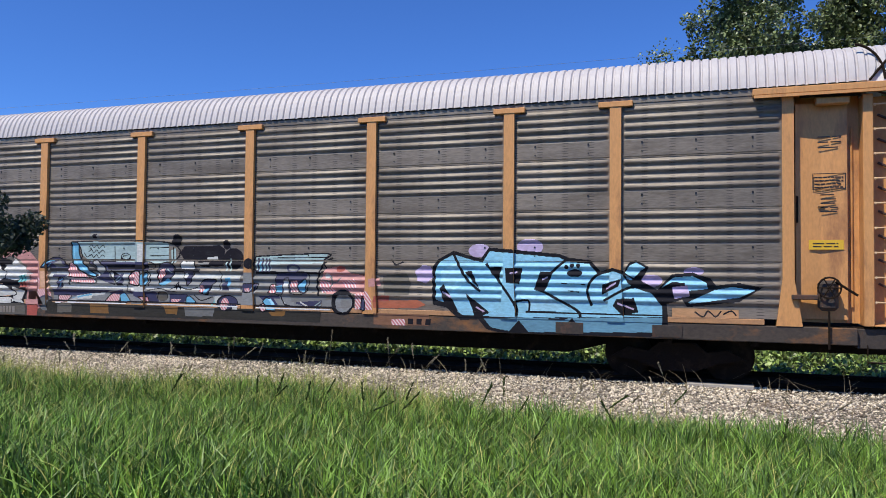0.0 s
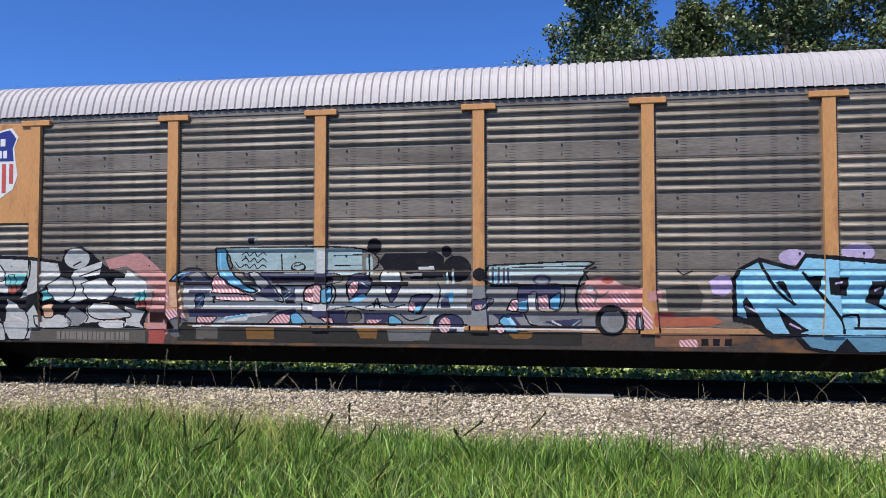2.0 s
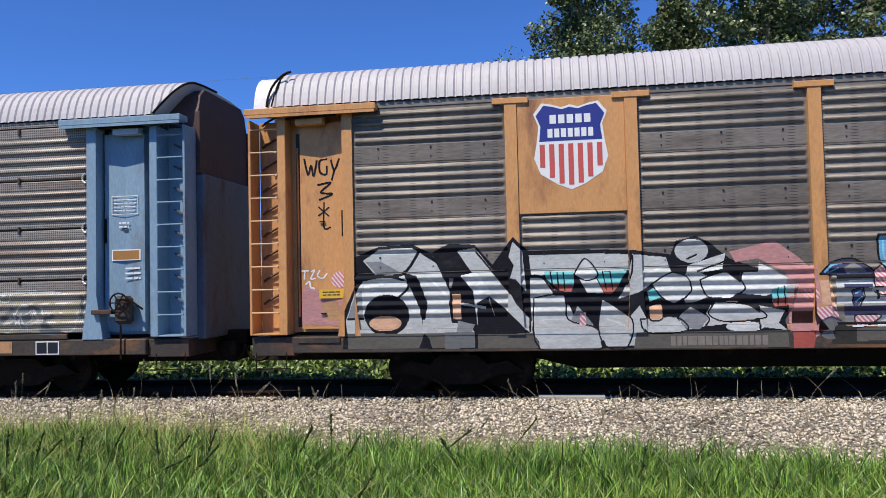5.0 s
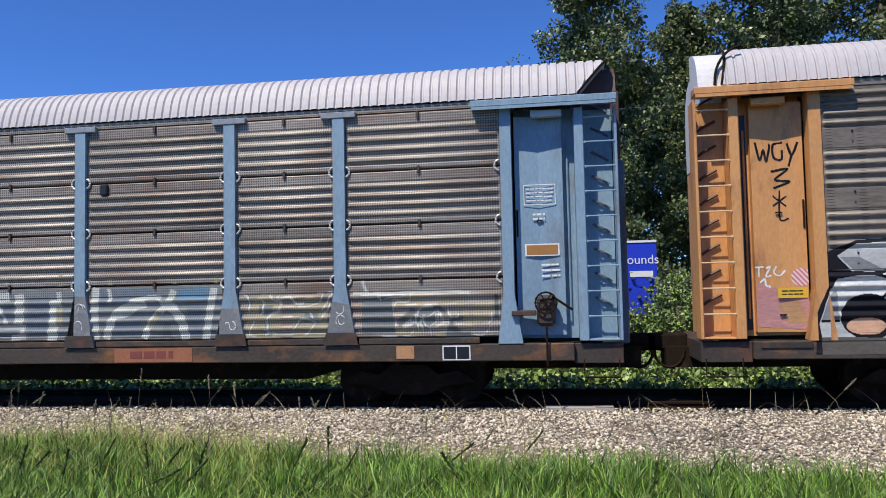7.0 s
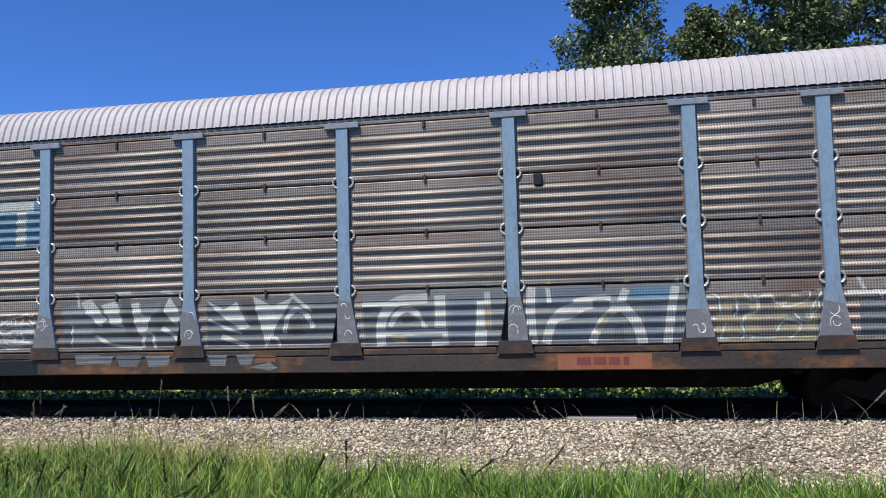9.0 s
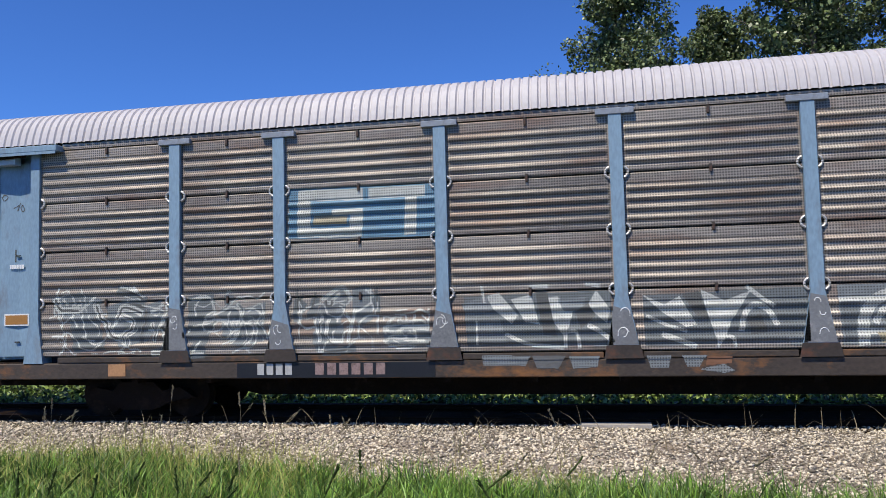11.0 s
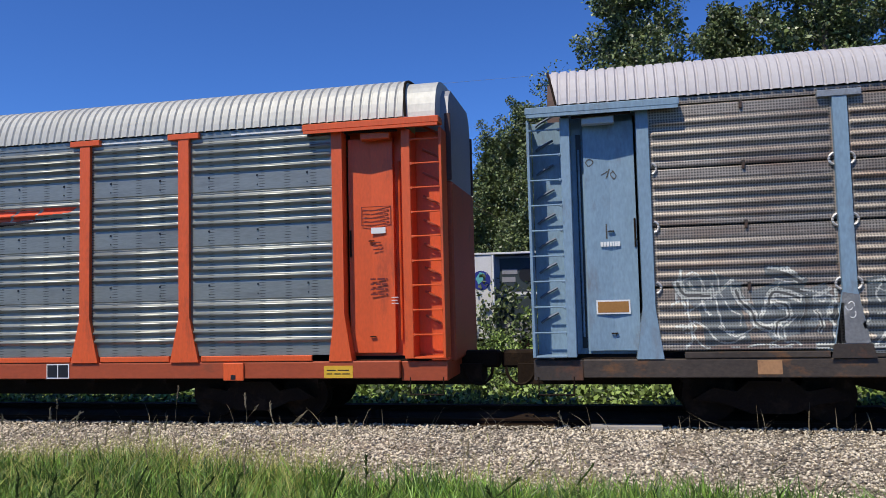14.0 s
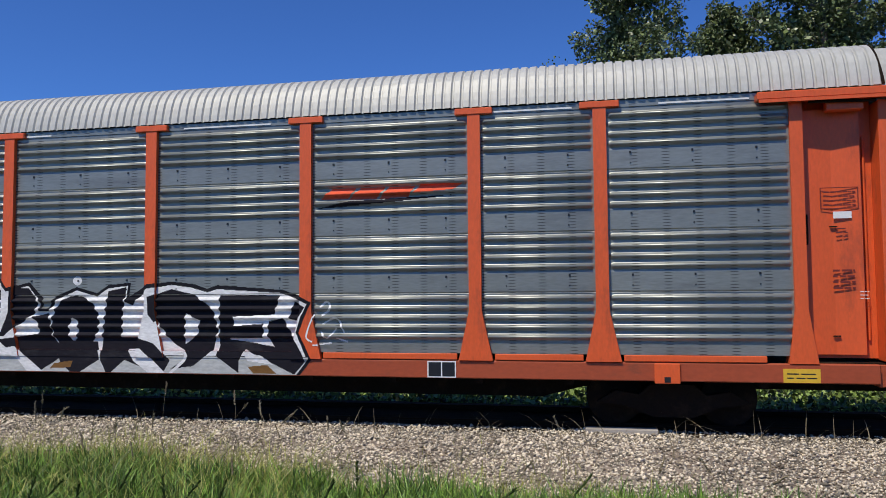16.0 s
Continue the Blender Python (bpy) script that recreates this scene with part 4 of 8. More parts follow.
    g.stroke("lsil", 0.030, (-6.75, 1.67), (-6.33, 1.74))
    g.shape("pinkw", (-7.97, 1.30), (-7.87, 1.32), (-7.88, 1.10), (-7.98, 1.10))
    g.build(yellow_car, "yellow", "silver and black spray-painted lettering")


def paint_middle_y():
    g = Spray()
    g.shape("sdark", (-4.12, 1.03), (3.14, 1.00), (3.13, 0.77), (-4.12, 0.76))
    g.shape("sorange", (-2.80, 1.01), (-2.27, 1.01), (-2.26, 0.81), (-2.78, 0.81))
    g.shape("dirt", (-3.76, 1.01), (-3.34, 1.01), (-3.34, 0.81), (-3.76, 0.80))
    g.shape("sorange", (-0.74, 1.01), (-0.36, 1.01), (-0.39, 0.84), (-0.68, 0.85))
    g.shape("sorange", (1.88, 0.99), (2.33, 0.99), (2.29, 0.88), (2.00, 0.87))
    g.shape("dgrey", (-0.20, 1.00), (0.59, 1.00), (0.54, 0.82), (-0.16, 0.81))
    g.shape("pink", (-4.76, 1.95), (-4.31, 2.00), (-4.27, 1.41), (-4.44, 0.96), (-4.73, 0.96))
    g.shape("flesh", (-4.28, 1.76), (-4.10, 1.76), (-4.04, 1.36), (-4.25, 1.38))
    g.shape("pinkw", (-4.38, 1.33), (-4.04, 1.36), (-3.99, 1.18), (-4.21, 1.11), (-4.35, 1.06))
    g.shape("pinkw", (-4.51, 1.61), (-4.31, 1.64), (-4.28, 1.48), (-4.48, 1.46))
    g.oval("dgrey", -4.14, 1.00, 0.17, 0.17)
    g.oval("sdark", -3.98, 0.94, 0.12, 0.13)
    g.stroke("navy", 0.029, (-4.31, 0.96), (-4.28, 1.11), (-4.12, 1.18), (-3.97, 1.12))
    g.shape("grey", (-4.04, 1.81), (-1.57, 1.81), (1.11, 1.78), (3.04, 1.75), (3.06, 1.38), (1.11, 1.36), (-1.77, 1.33), (-3.91, 1.34))
    g.shape("sil", (-4.02, 1.74), (1.21, 1.72), (1.20, 1.60), (-4.02, 1.62))
    g.shape("dsil", (-4.02, 1.60), (1.20, 1.57), (1.20, 1.47), (-4.02, 1.50))
    g.shape("lsil", (-4.02, 1.48), (1.20, 1.45), (1.20, 1.38), (-4.02, 1.39))
    g.shape("dsil", (-3.91, 1.33), (3.05, 1.33), (3.05, 1.09), (-3.91, 1.09))
    g.shape("navy", (-4.27, 1.85), (-4.12, 2.00), (-3.93, 2.08), (-3.72, 2.07), (-3.56, 1.96), (-3.46, 1.84), (-3.81, 1.82))
    g.stroke("k", 0.024, (-4.27, 1.85), (-4.12, 2.00), (-3.93, 2.08), (-3.72, 2.07), (-3.56, 1.96), (-3.46, 1.84), (-3.81, 1.82), (-4.27, 1.85))
    g.shape("grey", (-3.91, 1.94), (-3.75, 2.03), (-3.56, 1.88), (-3.85, 1.85))
    g.stroke("blue", 0.029, (-4.20, 1.88), (-4.08, 1.98), (-3.91, 2.02))
    g.stroke("blue", 0.019, (-4.12, 1.87), (-3.99, 1.94))
    g.shape("k", (-4.02, 1.83), (-2.37, 1.84), (-2.37, 1.76), (-4.02, 1.77))
    g.shape("lsil", (-3.83, 1.75), (-3.49, 1.75), (-3.49, 1.68), (-3.83, 1.68))
    g.shape("navy", (-3.91, 1.68), (-3.49, 1.68), (-3.50, 1.63), (-3.91, 1.62))
    g.shape("pinkw", (-3.46, 1.89), (-3.34, 1.97), (-3.18, 1.81), (-2.78, 1.61), (-2.66, 1.50), (-3.39, 1.52), (-3.46, 1.70))
    g.stroke("k", 0.019, (-3.46, 1.89), (-3.34, 1.97), (-3.18, 1.81), (-2.78, 1.61), (-2.66, 1.50), (-3.39, 1.52), (-3.46, 1.70), (-3.46, 1.89))
    g.stroke("k", 0.029, (-3.45, 1.63), (-2.78, 1.61))
    g.shape("sil", (-3.50, 1.62), (-2.93, 1.61), (-2.93, 1.57), (-3.50, 1.57))
    g.shape("lteal", (-3.38, 2.45), (-0.66, 2.42), (-0.65, 1.96), (-2.86, 1.99), (-3.08, 2.15), (-3.16, 2.33))
    g.stroke("k", 0.029, (-3.38, 2.45), (-0.66, 2.42), (-0.65, 1.96), (-2.86, 1.99), (-3.08, 2.15), (-3.16, 2.33), (-3.38, 2.45))
    g.shape("blue", (-3.39, 2.43), (-3.38, 2.09), (-3.30, 1.93), (-3.05, 1.75), (-2.76, 1.65), (-2.59, 1.67), (-2.78, 1.75), (-3.00, 1.93), (-3.12, 2.07), (-3.18, 2.23), (-3.20, 2.43))
    g.stroke("k", 0.034, (-3.39, 2.43), (-3.38, 2.09), (-3.30, 1.93), (-3.05, 1.75), (-2.76, 1.65), (-2.59, 1.67), (-2.78, 1.75), (-3.00, 1.93), (-3.12, 2.07), (-3.18, 2.23), (-3.20, 2.43), (-3.39, 2.43))
    g.stroke("cyan", 0.029, (-3.31, 2.35), (-3.30, 2.09), (-3.18, 1.93), (-2.93, 1.77))
    g.shape("navy", (-2.88, 1.99), (-1.19, 1.99), (-1.18, 1.80), (-2.49, 1.79))
    g.stroke("k", 0.019, (-2.88, 1.99), (-1.19, 1.99), (-1.18, 1.80), (-2.49, 1.79), (-2.88, 1.99))
    g.shape("blk", (-2.37, 1.91), (-1.19, 1.92), (-1.19, 1.83), (-2.31, 1.81))
    g.shape("dsil", (-2.77, 2.00), (-2.59, 2.00), (-2.27, 1.72), (-2.09, 1.49), (-2.29, 1.53), (-2.52, 1.69))
    g.stroke("k", 0.029, (-2.77, 2.00), (-2.59, 2.00), (-2.27, 1.72), (-2.09, 1.49), (-2.29, 1.53), (-2.52, 1.69), (-2.77, 2.00))
    g.shape("navy", (-2.37, 1.79), (-2.13, 1.51), (-2.37, 1.52), (-2.65, 1.61), (-2.55, 1.66))
    g.shape("navy", (-3.79, 1.59), (-3.63, 1.62), (-3.64, 1.42), (-3.77, 1.32))
    g.stroke("k", 0.019, (-3.79, 1.59), (-3.63, 1.62), (-3.64, 1.42), (-3.77, 1.32), (-3.79, 1.59))
    g.stroke("blue", 0.024, (-3.74, 1.54), (-3.66, 1.58))
    g.stroke("blue", 0.024, (-3.74, 1.41), (-3.66, 1.49))
    g.shape("k", (-3.44, 1.58), (-3.40, 1.58), (-3.40, 1.45), (-3.44, 1.45))
    g.shape("navy", (-3.93, 1.35), (-2.17, 1.35), (-2.37, 1.28), (-2.93, 1.20), (-3.91, 1.20))
    g.shape("pinkw", (-3.76, 1.20), (-3.39, 1.20), (-3.49, 1.09), (-3.68, 1.02), (-3.76, 1.02))
    g.stroke("k", 0.019, (-3.76, 1.20), (-3.39, 1.20), (-3.49, 1.09), (-3.68, 1.02), (-3.76, 1.02), (-3.76, 1.20))
    g.shape("lsil", (-3.24, 1.20), (-2.78, 1.26), (-2.37, 1.29), (-2.50, 1.16), (-3.19, 1.12))
    g.stroke("blue", 0.038, (-3.34, 1.13), (-3.03, 1.20), (-2.80, 1.23))
    g.shape("sil", (-3.47, 1.09), (-3.19, 1.18), (-3.26, 1.02), (-3.45, 1.02))
    g.stroke("navy", 0.029, (-3.29, 1.33), (-3.27, 1.20))
    g.shape("dsil", (-2.78, 1.20), (-2.22, 1.26), (-2.37, 1.11), (-2.80, 1.09))
    g.shape("pinkw", (-2.40, 1.09), (-2.20, 1.26), (-1.97, 1.25), (-2.02, 1.09))
    g.stroke("k", 0.024, (-2.40, 1.09), (-2.20, 1.26), (-1.97, 1.25), (-2.02, 1.09), (-2.40, 1.09))
    g.shape("blue", (-1.98, 1.24), (-1.85, 1.29), (-1.69, 1.10), (-1.93, 1.07))
    g.stroke("k", 0.019, (-1.98, 1.24), (-1.85, 1.29), (-1.69, 1.10), (-1.93, 1.07), (-1.98, 1.24))
    g.shape("navy", (-2.27, 1.29), (-1.87, 1.37), (-1.85, 1.29), (-1.99, 1.25), (-2.22, 1.26))
    g.shape("k", (-2.22, 1.81), (-1.97, 1.67), (-1.87, 1.45), (-2.05, 1.45), (-2.13, 1.65))
    g.shape("navy", (-2.12, 1.67), (-1.89, 1.72), (-1.87, 1.50), (-2.07, 1.52))
    g.stroke("lteal", 0.019, (-2.09, 1.58), (-1.97, 1.65))
    g.stroke("lteal", 0.019, (-2.08, 1.53), (-1.93, 1.62))
    g.stroke("k", 0.019, (-2.90, 2.32), (-2.81, 2.37), (-2.75, 2.30), (-2.66, 2.37), (-2.60, 2.29), (-2.50, 2.36), (-2.43, 2.31))
    g.stroke("k", 0.019, (-2.90, 2.21), (-2.81, 2.26), (-2.75, 2.19), (-2.66, 2.26), (-2.60, 2.18), (-2.50, 2.25), (-2.43, 2.20))
    g.stroke("k", 0.019, (-2.90, 2.10), (-2.81, 2.15), (-2.75, 2.08), (-2.66, 2.15), (-2.60, 2.07), (-2.50, 2.14), (-2.43, 2.09))
    g.stroke("k", 0.019, (-3.02, 2.19), (-2.94, 2.09), (-2.86, 2.14))
    g.oval("k", -1.83, 2.09, 0.14, 0.10)
    g.oval("lteal", -1.83, 2.11, 0.11, 0.06)
    g.stroke("k", 0.019, (-1.91, 2.11), (-1.73, 2.15))
    g.stroke("k", 0.024, (-2.14, 2.33), (-2.13, 2.00))
    g.shape("lsil", (-1.47, 2.38), (-1.29, 2.39), (-1.29, 1.99), (-1.47, 1.98))
    g.stroke("k", 0.019, (-1.17, 2.30), (-0.66, 2.31))
    g.stroke("k", 0.019, (-1.15, 2.12), (-0.66, 2.13))
    g.shape("grey", (-2.85, 2.68), (-2.59, 2.68), (-2.59, 2.52), (-2.85, 2.52))
    g.shape("blk", (-2.77, 2.62), (-2.65, 2.62), (-2.66, 2.52), (-2.77, 2.52))
    g.shape("pinkw", (-1.73, 1.57), (-1.67, 1.74), (-1.40, 1.77), (-1.39, 1.47), (-1.67, 1.49))
    g.stroke("k", 0.034, (-1.73, 1.57), (-1.67, 1.74), (-1.40, 1.77), (-1.39, 1.47), (-1.67, 1.49), (-1.73, 1.57))
    g.shape("blue", (-1.39, 1.69), (-1.24, 1.75), (-1.20, 1.62), (-1.24, 1.47), (-1.38, 1.47))
    g.stroke("k", 0.024, (-1.39, 1.69), (-1.24, 1.75), (-1.20, 1.62), (-1.24, 1.47), (-1.38, 1.47), (-1.39, 1.69))
    g.stroke("k", 0.029, (-1.20, 1.78), (-1.13, 1.64), (-1.18, 1.45))
    g.stroke("k", 0.029, (-1.77, 1.45), (-1.74, 1.33), (-1.65, 1.29))
    g.shape("lsil", (-1.69, 1.42), (-1.28, 1.43), (-1.26, 1.33), (-1.61, 1.31))
    g.shape("navy", (-0.94, 1.78), (-0.86, 1.93), (-0.67, 1.98), (-0.49, 1.89), (-0.51, 1.71), (-0.64, 1.56), (-0.84, 1.48), (-0.92, 1.62))
    g.stroke("k", 0.029, (-0.94, 1.78), (-0.86, 1.93), (-0.67, 1.98), (-0.49, 1.89), (-0.51, 1.71), (-0.64, 1.56), (-0.84, 1.48), (-0.92, 1.62), (-0.94, 1.78))
    g.shape("pinkw", (-0.92, 1.71), (-0.83, 1.83), (-0.72, 1.84), (-0.73, 1.69), (-0.88, 1.54))
    g.stroke("k", 0.019, (-0.92, 1.71), (-0.83, 1.83), (-0.72, 1.84), (-0.73, 1.69), (-0.88, 1.54), (-0.92, 1.71))
    g.shape("blue", (-0.88, 1.50), (-0.64, 1.63), (-0.57, 1.56), (-0.71, 1.48), (-0.81, 1.46))
    g.stroke("lteal", 0.019, (-0.67, 1.83), (-0.55, 1.75))
    g.oval("lsil", -0.14, 1.92, 0.19, 0.16)
    g.stroke("k", 0.029, (-0.34, 1.88), (-0.28, 2.03), (-0.13, 2.09), (0.02, 2.01), (0.06, 1.86))
    g.shape("k", (-0.47, 1.83), (0.18, 1.83), (0.18, 1.76), (-0.48, 1.76))
    g.shape("navy", (-0.23, 1.79), (0.02, 1.79), (-0.02, 1.63), (-0.12, 1.48), (-0.21, 1.63))
    g.stroke("k", 0.024, (-0.23, 1.79), (0.02, 1.79), (-0.02, 1.63), (-0.12, 1.48), (-0.21, 1.63), (-0.23, 1.79))
    g.oval("lsil", -0.17, 1.69, 0.05, 0.06)
    g.stroke("k", 0.029, (-0.44, 1.39), (-0.38, 1.54), (-0.33, 1.39))
    g.stroke("k", 0.029, (-0.47, 1.46), (-0.31, 1.46))
    g.oval("blk", -0.43, 2.46, 0.13, 0.14)
    g.shape("blk", (-0.36, 2.19), (-0.24, 2.33), (0.42, 2.33), (0.66, 2.36), (0.80, 2.27), (0.80, 1.91), (0.22, 1.88), (0.11, 2.01), (-0.20, 1.99))
    g.oval("blk", 0.85, 2.36, 0.09, 0.10)
    g.oval("blk", 1.03, 2.06, 0.25, 0.23)
    g.shape("lsil", (0.35, 2.09), (0.63, 2.11), (0.64, 2.04), (0.36, 2.04))
    g.shape("grey", (0.14, 1.97), (0.42, 1.99), (0.42, 1.94), (0.15, 1.92))
    g.shape("lteal", (-0.59, 2.25), (-0.47, 2.29), (-0.45, 1.98), (-0.57, 1.96))
    g.stroke("k", 0.029, (-0.53, 2.31), (-0.51, 1.84))
    g.shape("navy", (0.19, 1.33), (0.20, 1.49), (0.29, 1.60), (0.60, 1.61), (0.47, 1.44), (0.38, 1.29))
    g.stroke("k", 0.029, (0.19, 1.33), (0.20, 1.49), (0.29, 1.60), (0.60, 1.61), (0.47, 1.44), (0.38, 1.29), (0.19, 1.33))
    g.oval("pinkw", 0.24, 1.41, 0.06, 0.08)
    g.shape("blue", (0.30, 1.39), (0.42, 1.44), (0.36, 1.31), (0.28, 1.30))
    g.stroke("k", 0.019, (-0.60, 1.39), (-0.40, 1.44), (-0.12, 1.39), (0.12, 1.44))
    g.stroke("k", 0.019, (-1.18, 1.35), (-0.89, 1.40), (-0.64, 1.35), (-0.40, 1.33))
    g.shape("blue", (0.83, 1.64), (0.97, 1.67), (0.97, 1.49), (0.85, 1.44))
    g.shape("navy", (0.76, 1.53), (0.88, 1.59), (0.92, 1.39), (0.75, 1.39))
    g.stroke("lteal", 0.038, (0.86, 1.98), (0.87, 1.81))
    g.stroke("lteal", 0.038, (0.96, 2.05), (0.97, 1.81))
    g.stroke("k", 0.024, (0.70, 1.81), (0.74, 1.67), (0.69, 1.39))
    g.shape("navy", (-1.75, 1.32), (-0.97, 1.33), (-0.89, 1.12), (-1.13, 1.08), (-1.48, 1.20))
    g.shape("pinkw", (-1.42, 1.21), (-1.21, 1.20), (-1.18, 1.09), (-1.30, 1.13))
    g.stroke("k", 0.019, (-1.42, 1.21), (-1.21, 1.20), (-1.18, 1.09), (-1.30, 1.13), (-1.42, 1.21))
    g.shape("dsil", (-1.65, 1.25), (-1.43, 1.18), (-1.20, 1.06), (-1.62, 1.04))
    g.oval("dirt", -0.81, 1.23, 0.16, 0.11)
    g.stroke("k", 0.019, (-0.95, 1.18), (-0.89, 1.31), (-0.71, 1.32), (-0.66, 1.19))
    g.shape("navy", (-0.62, 1.29), (-0.15, 1.29), (-0.10, 1.19), (-0.26, 1.10), (-0.62, 1.09))
    g.shape("pinkw", (-0.58, 1.17), (-0.31, 1.17), (-0.39, 1.11), (-0.56, 1.10))
    g.shape("blue", (-0.18, 1.21), (-0.10, 1.25), (0.07, 1.12), (-0.16, 1.09))
    g.stroke("k", 0.024, (-0.18, 1.21), (-0.10, 1.25), (0.07, 1.12), (-0.16, 1.09), (-0.18, 1.21))
    g.shape("dsil", (-0.02, 1.29), (0.50, 1.25), (0.31, 1.14), (0.12, 1.17))
    g.stroke("k", 0.024, (0.03, 1.27), (0.21, 1.16), (0.50, 1.24))
    g.stroke("teal", 0.038, (0.52, 1.06), (0.58, 1.20))
    g.shape("sil", (0.55, 1.25), (0.72, 1.29), (0.68, 1.10), (0.56, 1.09))
    g.oval("k", 0.88, 1.12, 0.27, 0.17)
    g.oval("navy", 0.90, 1.13, 0.23, 0.13)
    g.oval("pinkw", 0.82, 1.09, 0.10, 0.13)
    g.shape("sil", (1.03, 1.04), (1.16, 1.04), (1.16, 0.99), (1.03, 0.99))
    g.shape("dsil", (1.30, 1.75), (1.52, 1.75), (1.59, 1.34), (1.58, 1.09), (1.27, 1.09))
    g.oval("blk", 1.43, 1.96, 0.12, 0.11)
    g.shape("navy", (1.29, 1.53), (1.66, 1.54), (1.53, 1.38), (1.31, 1.36))
    g.stroke("k", 0.019, (1.29, 1.53), (1.66, 1.54), (1.53, 1.38), (1.31, 1.36), (1.29, 1.53))
    g.shape("pinkw", (1.35, 1.43), (1.46, 1.45), (1.48, 1.38), (1.36, 1.37))
    g.stroke("lteal", 0.019, (1.48, 1.40), (1.57, 1.49))
    g.shape("lteal", (1.58, 2.11), (2.13, 2.14), (3.29, 2.17), (3.18, 2.03), (3.13, 1.79), (1.60, 1.81))
    g.stroke("k", 0.029, (1.58, 2.11), (2.13, 2.14), (3.29, 2.17), (3.18, 2.03), (3.13, 1.79), (1.60, 1.81), (1.58, 2.11))
    g.shape("grey", (1.95, 1.95), (3.16, 1.97), (3.13, 1.78), (1.96, 1.79))
    g.shape("k", (1.60, 1.81), (3.15, 1.79), (3.13, 1.75), (1.59, 1.75))
    g.stroke("navy", 0.038, (1.65, 2.07), (1.65, 1.81))
    g.stroke("navy", 0.038, (1.75, 2.07), (1.75, 1.80))
    g.stroke("navy", 0.038, (1.84, 2.06), (1.84, 1.80))
    g.stroke("navy", 0.038, (1.91, 2.06), (1.92, 1.80))
    g.stroke("blue", 0.029, (1.70, 2.05), (1.70, 1.81))
    g.stroke("k", 0.019, (1.99, 2.08), (3.25, 2.10))
    g.shape("navy", (2.09, 1.76), (2.81, 1.78), (2.78, 1.37), (2.40, 1.37), (2.39, 1.65), (2.28, 1.63), (2.24, 1.34), (2.06, 1.36))
    g.stroke("k", 0.019, (2.09, 1.76), (2.81, 1.78), (2.78, 1.37), (2.40, 1.37), (2.39, 1.65), (2.28, 1.63), (2.24, 1.34), (2.06, 1.36), (2.09, 1.76))
    g.oval("navy", 2.48, 1.87, 0.16, 0.09)
    g.oval("dsil", 2.48, 1.86, 0.11, 0.05)
    g.shape("pinkw", (2.42, 1.59), (2.57, 1.62), (2.60, 1.39), (2.43, 1.39))
    g.shape("blue", (2.61, 1.54), (2.79, 1.65), (2.76, 1.38), (2.62, 1.40))
    g.stroke("k", 0.019, (2.61, 1.54), (2.79, 1.65), (2.76, 1.38), (2.62, 1.40), (2.61, 1.54))
    g.shape("pinkw", (1.89, 1.36), (1.97, 1.52), (2.08, 1.52), (2.06, 1.34))
    g.stroke("k", 0.024, (1.89, 1.36), (1.97, 1.52), (2.08, 1.52), (2.06, 1.34), (1.89, 1.36))
    g.shape("blue", (2.08, 1.49), (2.23, 1.52), (2.22, 1.37), (2.09, 1.37))
    g.shape("lsil", (2.25, 1.61), (2.37, 1.61), (2.37, 1.38), (2.26, 1.37))
    g.shape("navy", (1.64, 1.28), (2.13, 1.30), (2.27, 1.11), (2.02, 1.09), (1.75, 1.19))
    g.shape("blue", (1.75, 1.17), (1.86, 1.25), (2.09, 1.00), (1.87, 0.99))
    g.stroke("k", 0.024, (1.75, 1.17), (1.86, 1.25), (2.09, 1.00), (1.87, 0.99), (1.75, 1.17))
    g.shape("lcyan", (1.88, 1.22), (1.95, 1.23), (2.05, 1.10), (1.98, 1.09))
    g.shape("pinkw", (1.66, 1.08), (1.78, 1.12), (1.86, 1.00), (1.76, 0.95))
    g.stroke("k", 0.024, (1.66, 1.08), (1.78, 1.12), (1.86, 1.00), (1.76, 0.95), (1.66, 1.08))
    g.shape("dsil", (2.02, 1.23), (2.19, 1.23), (2.38, 1.09), (2.13, 1.09))
    g.stroke("lsil", 0.029, (2.22, 1.19), (2.34, 1.08))
    g.stroke("k", 0.029, (2.19, 1.28), (2.27, 1.13), (2.40, 1.09))
    g.shape("grey", (2.39, 1.32), (3.27, 1.31), (3.20, 1.21), (2.45, 1.17))
    g.shape("navy", (2.47, 1.16), (3.15, 1.22), (3.11, 1.03), (2.97, 1.06), (2.79, 1.08))
    g.stroke("lteal", 0.019, (2.96, 1.08), (3.11, 1.19))
    g.stroke("lteal", 0.019, (3.02, 1.06), (3.13, 1.13))
    g.stroke("lsil", 0.029, (2.65, 1.17), (2.81, 1.09))
    g.shape("dsil", (3.15, 1.22), (3.45, 1.24), (3.43, 1.08), (3.16, 1.08))
    g.shape("pink", (3.22, 1.86), (3.57, 1.93), (3.81, 1.78), (4.14, 1.73), (4.13, 1.37), (3.80, 1.38), (3.27, 1.35), (3.09, 1.53))
    g.shape("pinkw", (3.09, 1.61), (3.33, 1.64), (3.47, 1.42), (3.15, 1.37))
    g.shape("pinkw", (3.59, 1.60), (3.89, 1.67), (3.94, 1.49), (3.71, 1.40))
    g.oval("red", 3.57, 1.86, 0.10, 0.06)
    g.stroke("dgrey", 0.038, (3.25, 1.77), (3.39, 1.65), (3.35, 1.48))
    g.stroke("dgrey", 0.029, (3.18, 1.64), (3.46, 1.59), (3.58, 1.68))
    g.oval("sil", 3.28, 1.72, 0.06, 0.05)
    g.stroke("k", 0.038, (3.08, 1.32), (3.05, 1.56), (3.11, 1.83), (3.24, 2.01), (3.38, 2.08))
    g.oval("k", 3.62, 1.19, 0.26, 0.26)
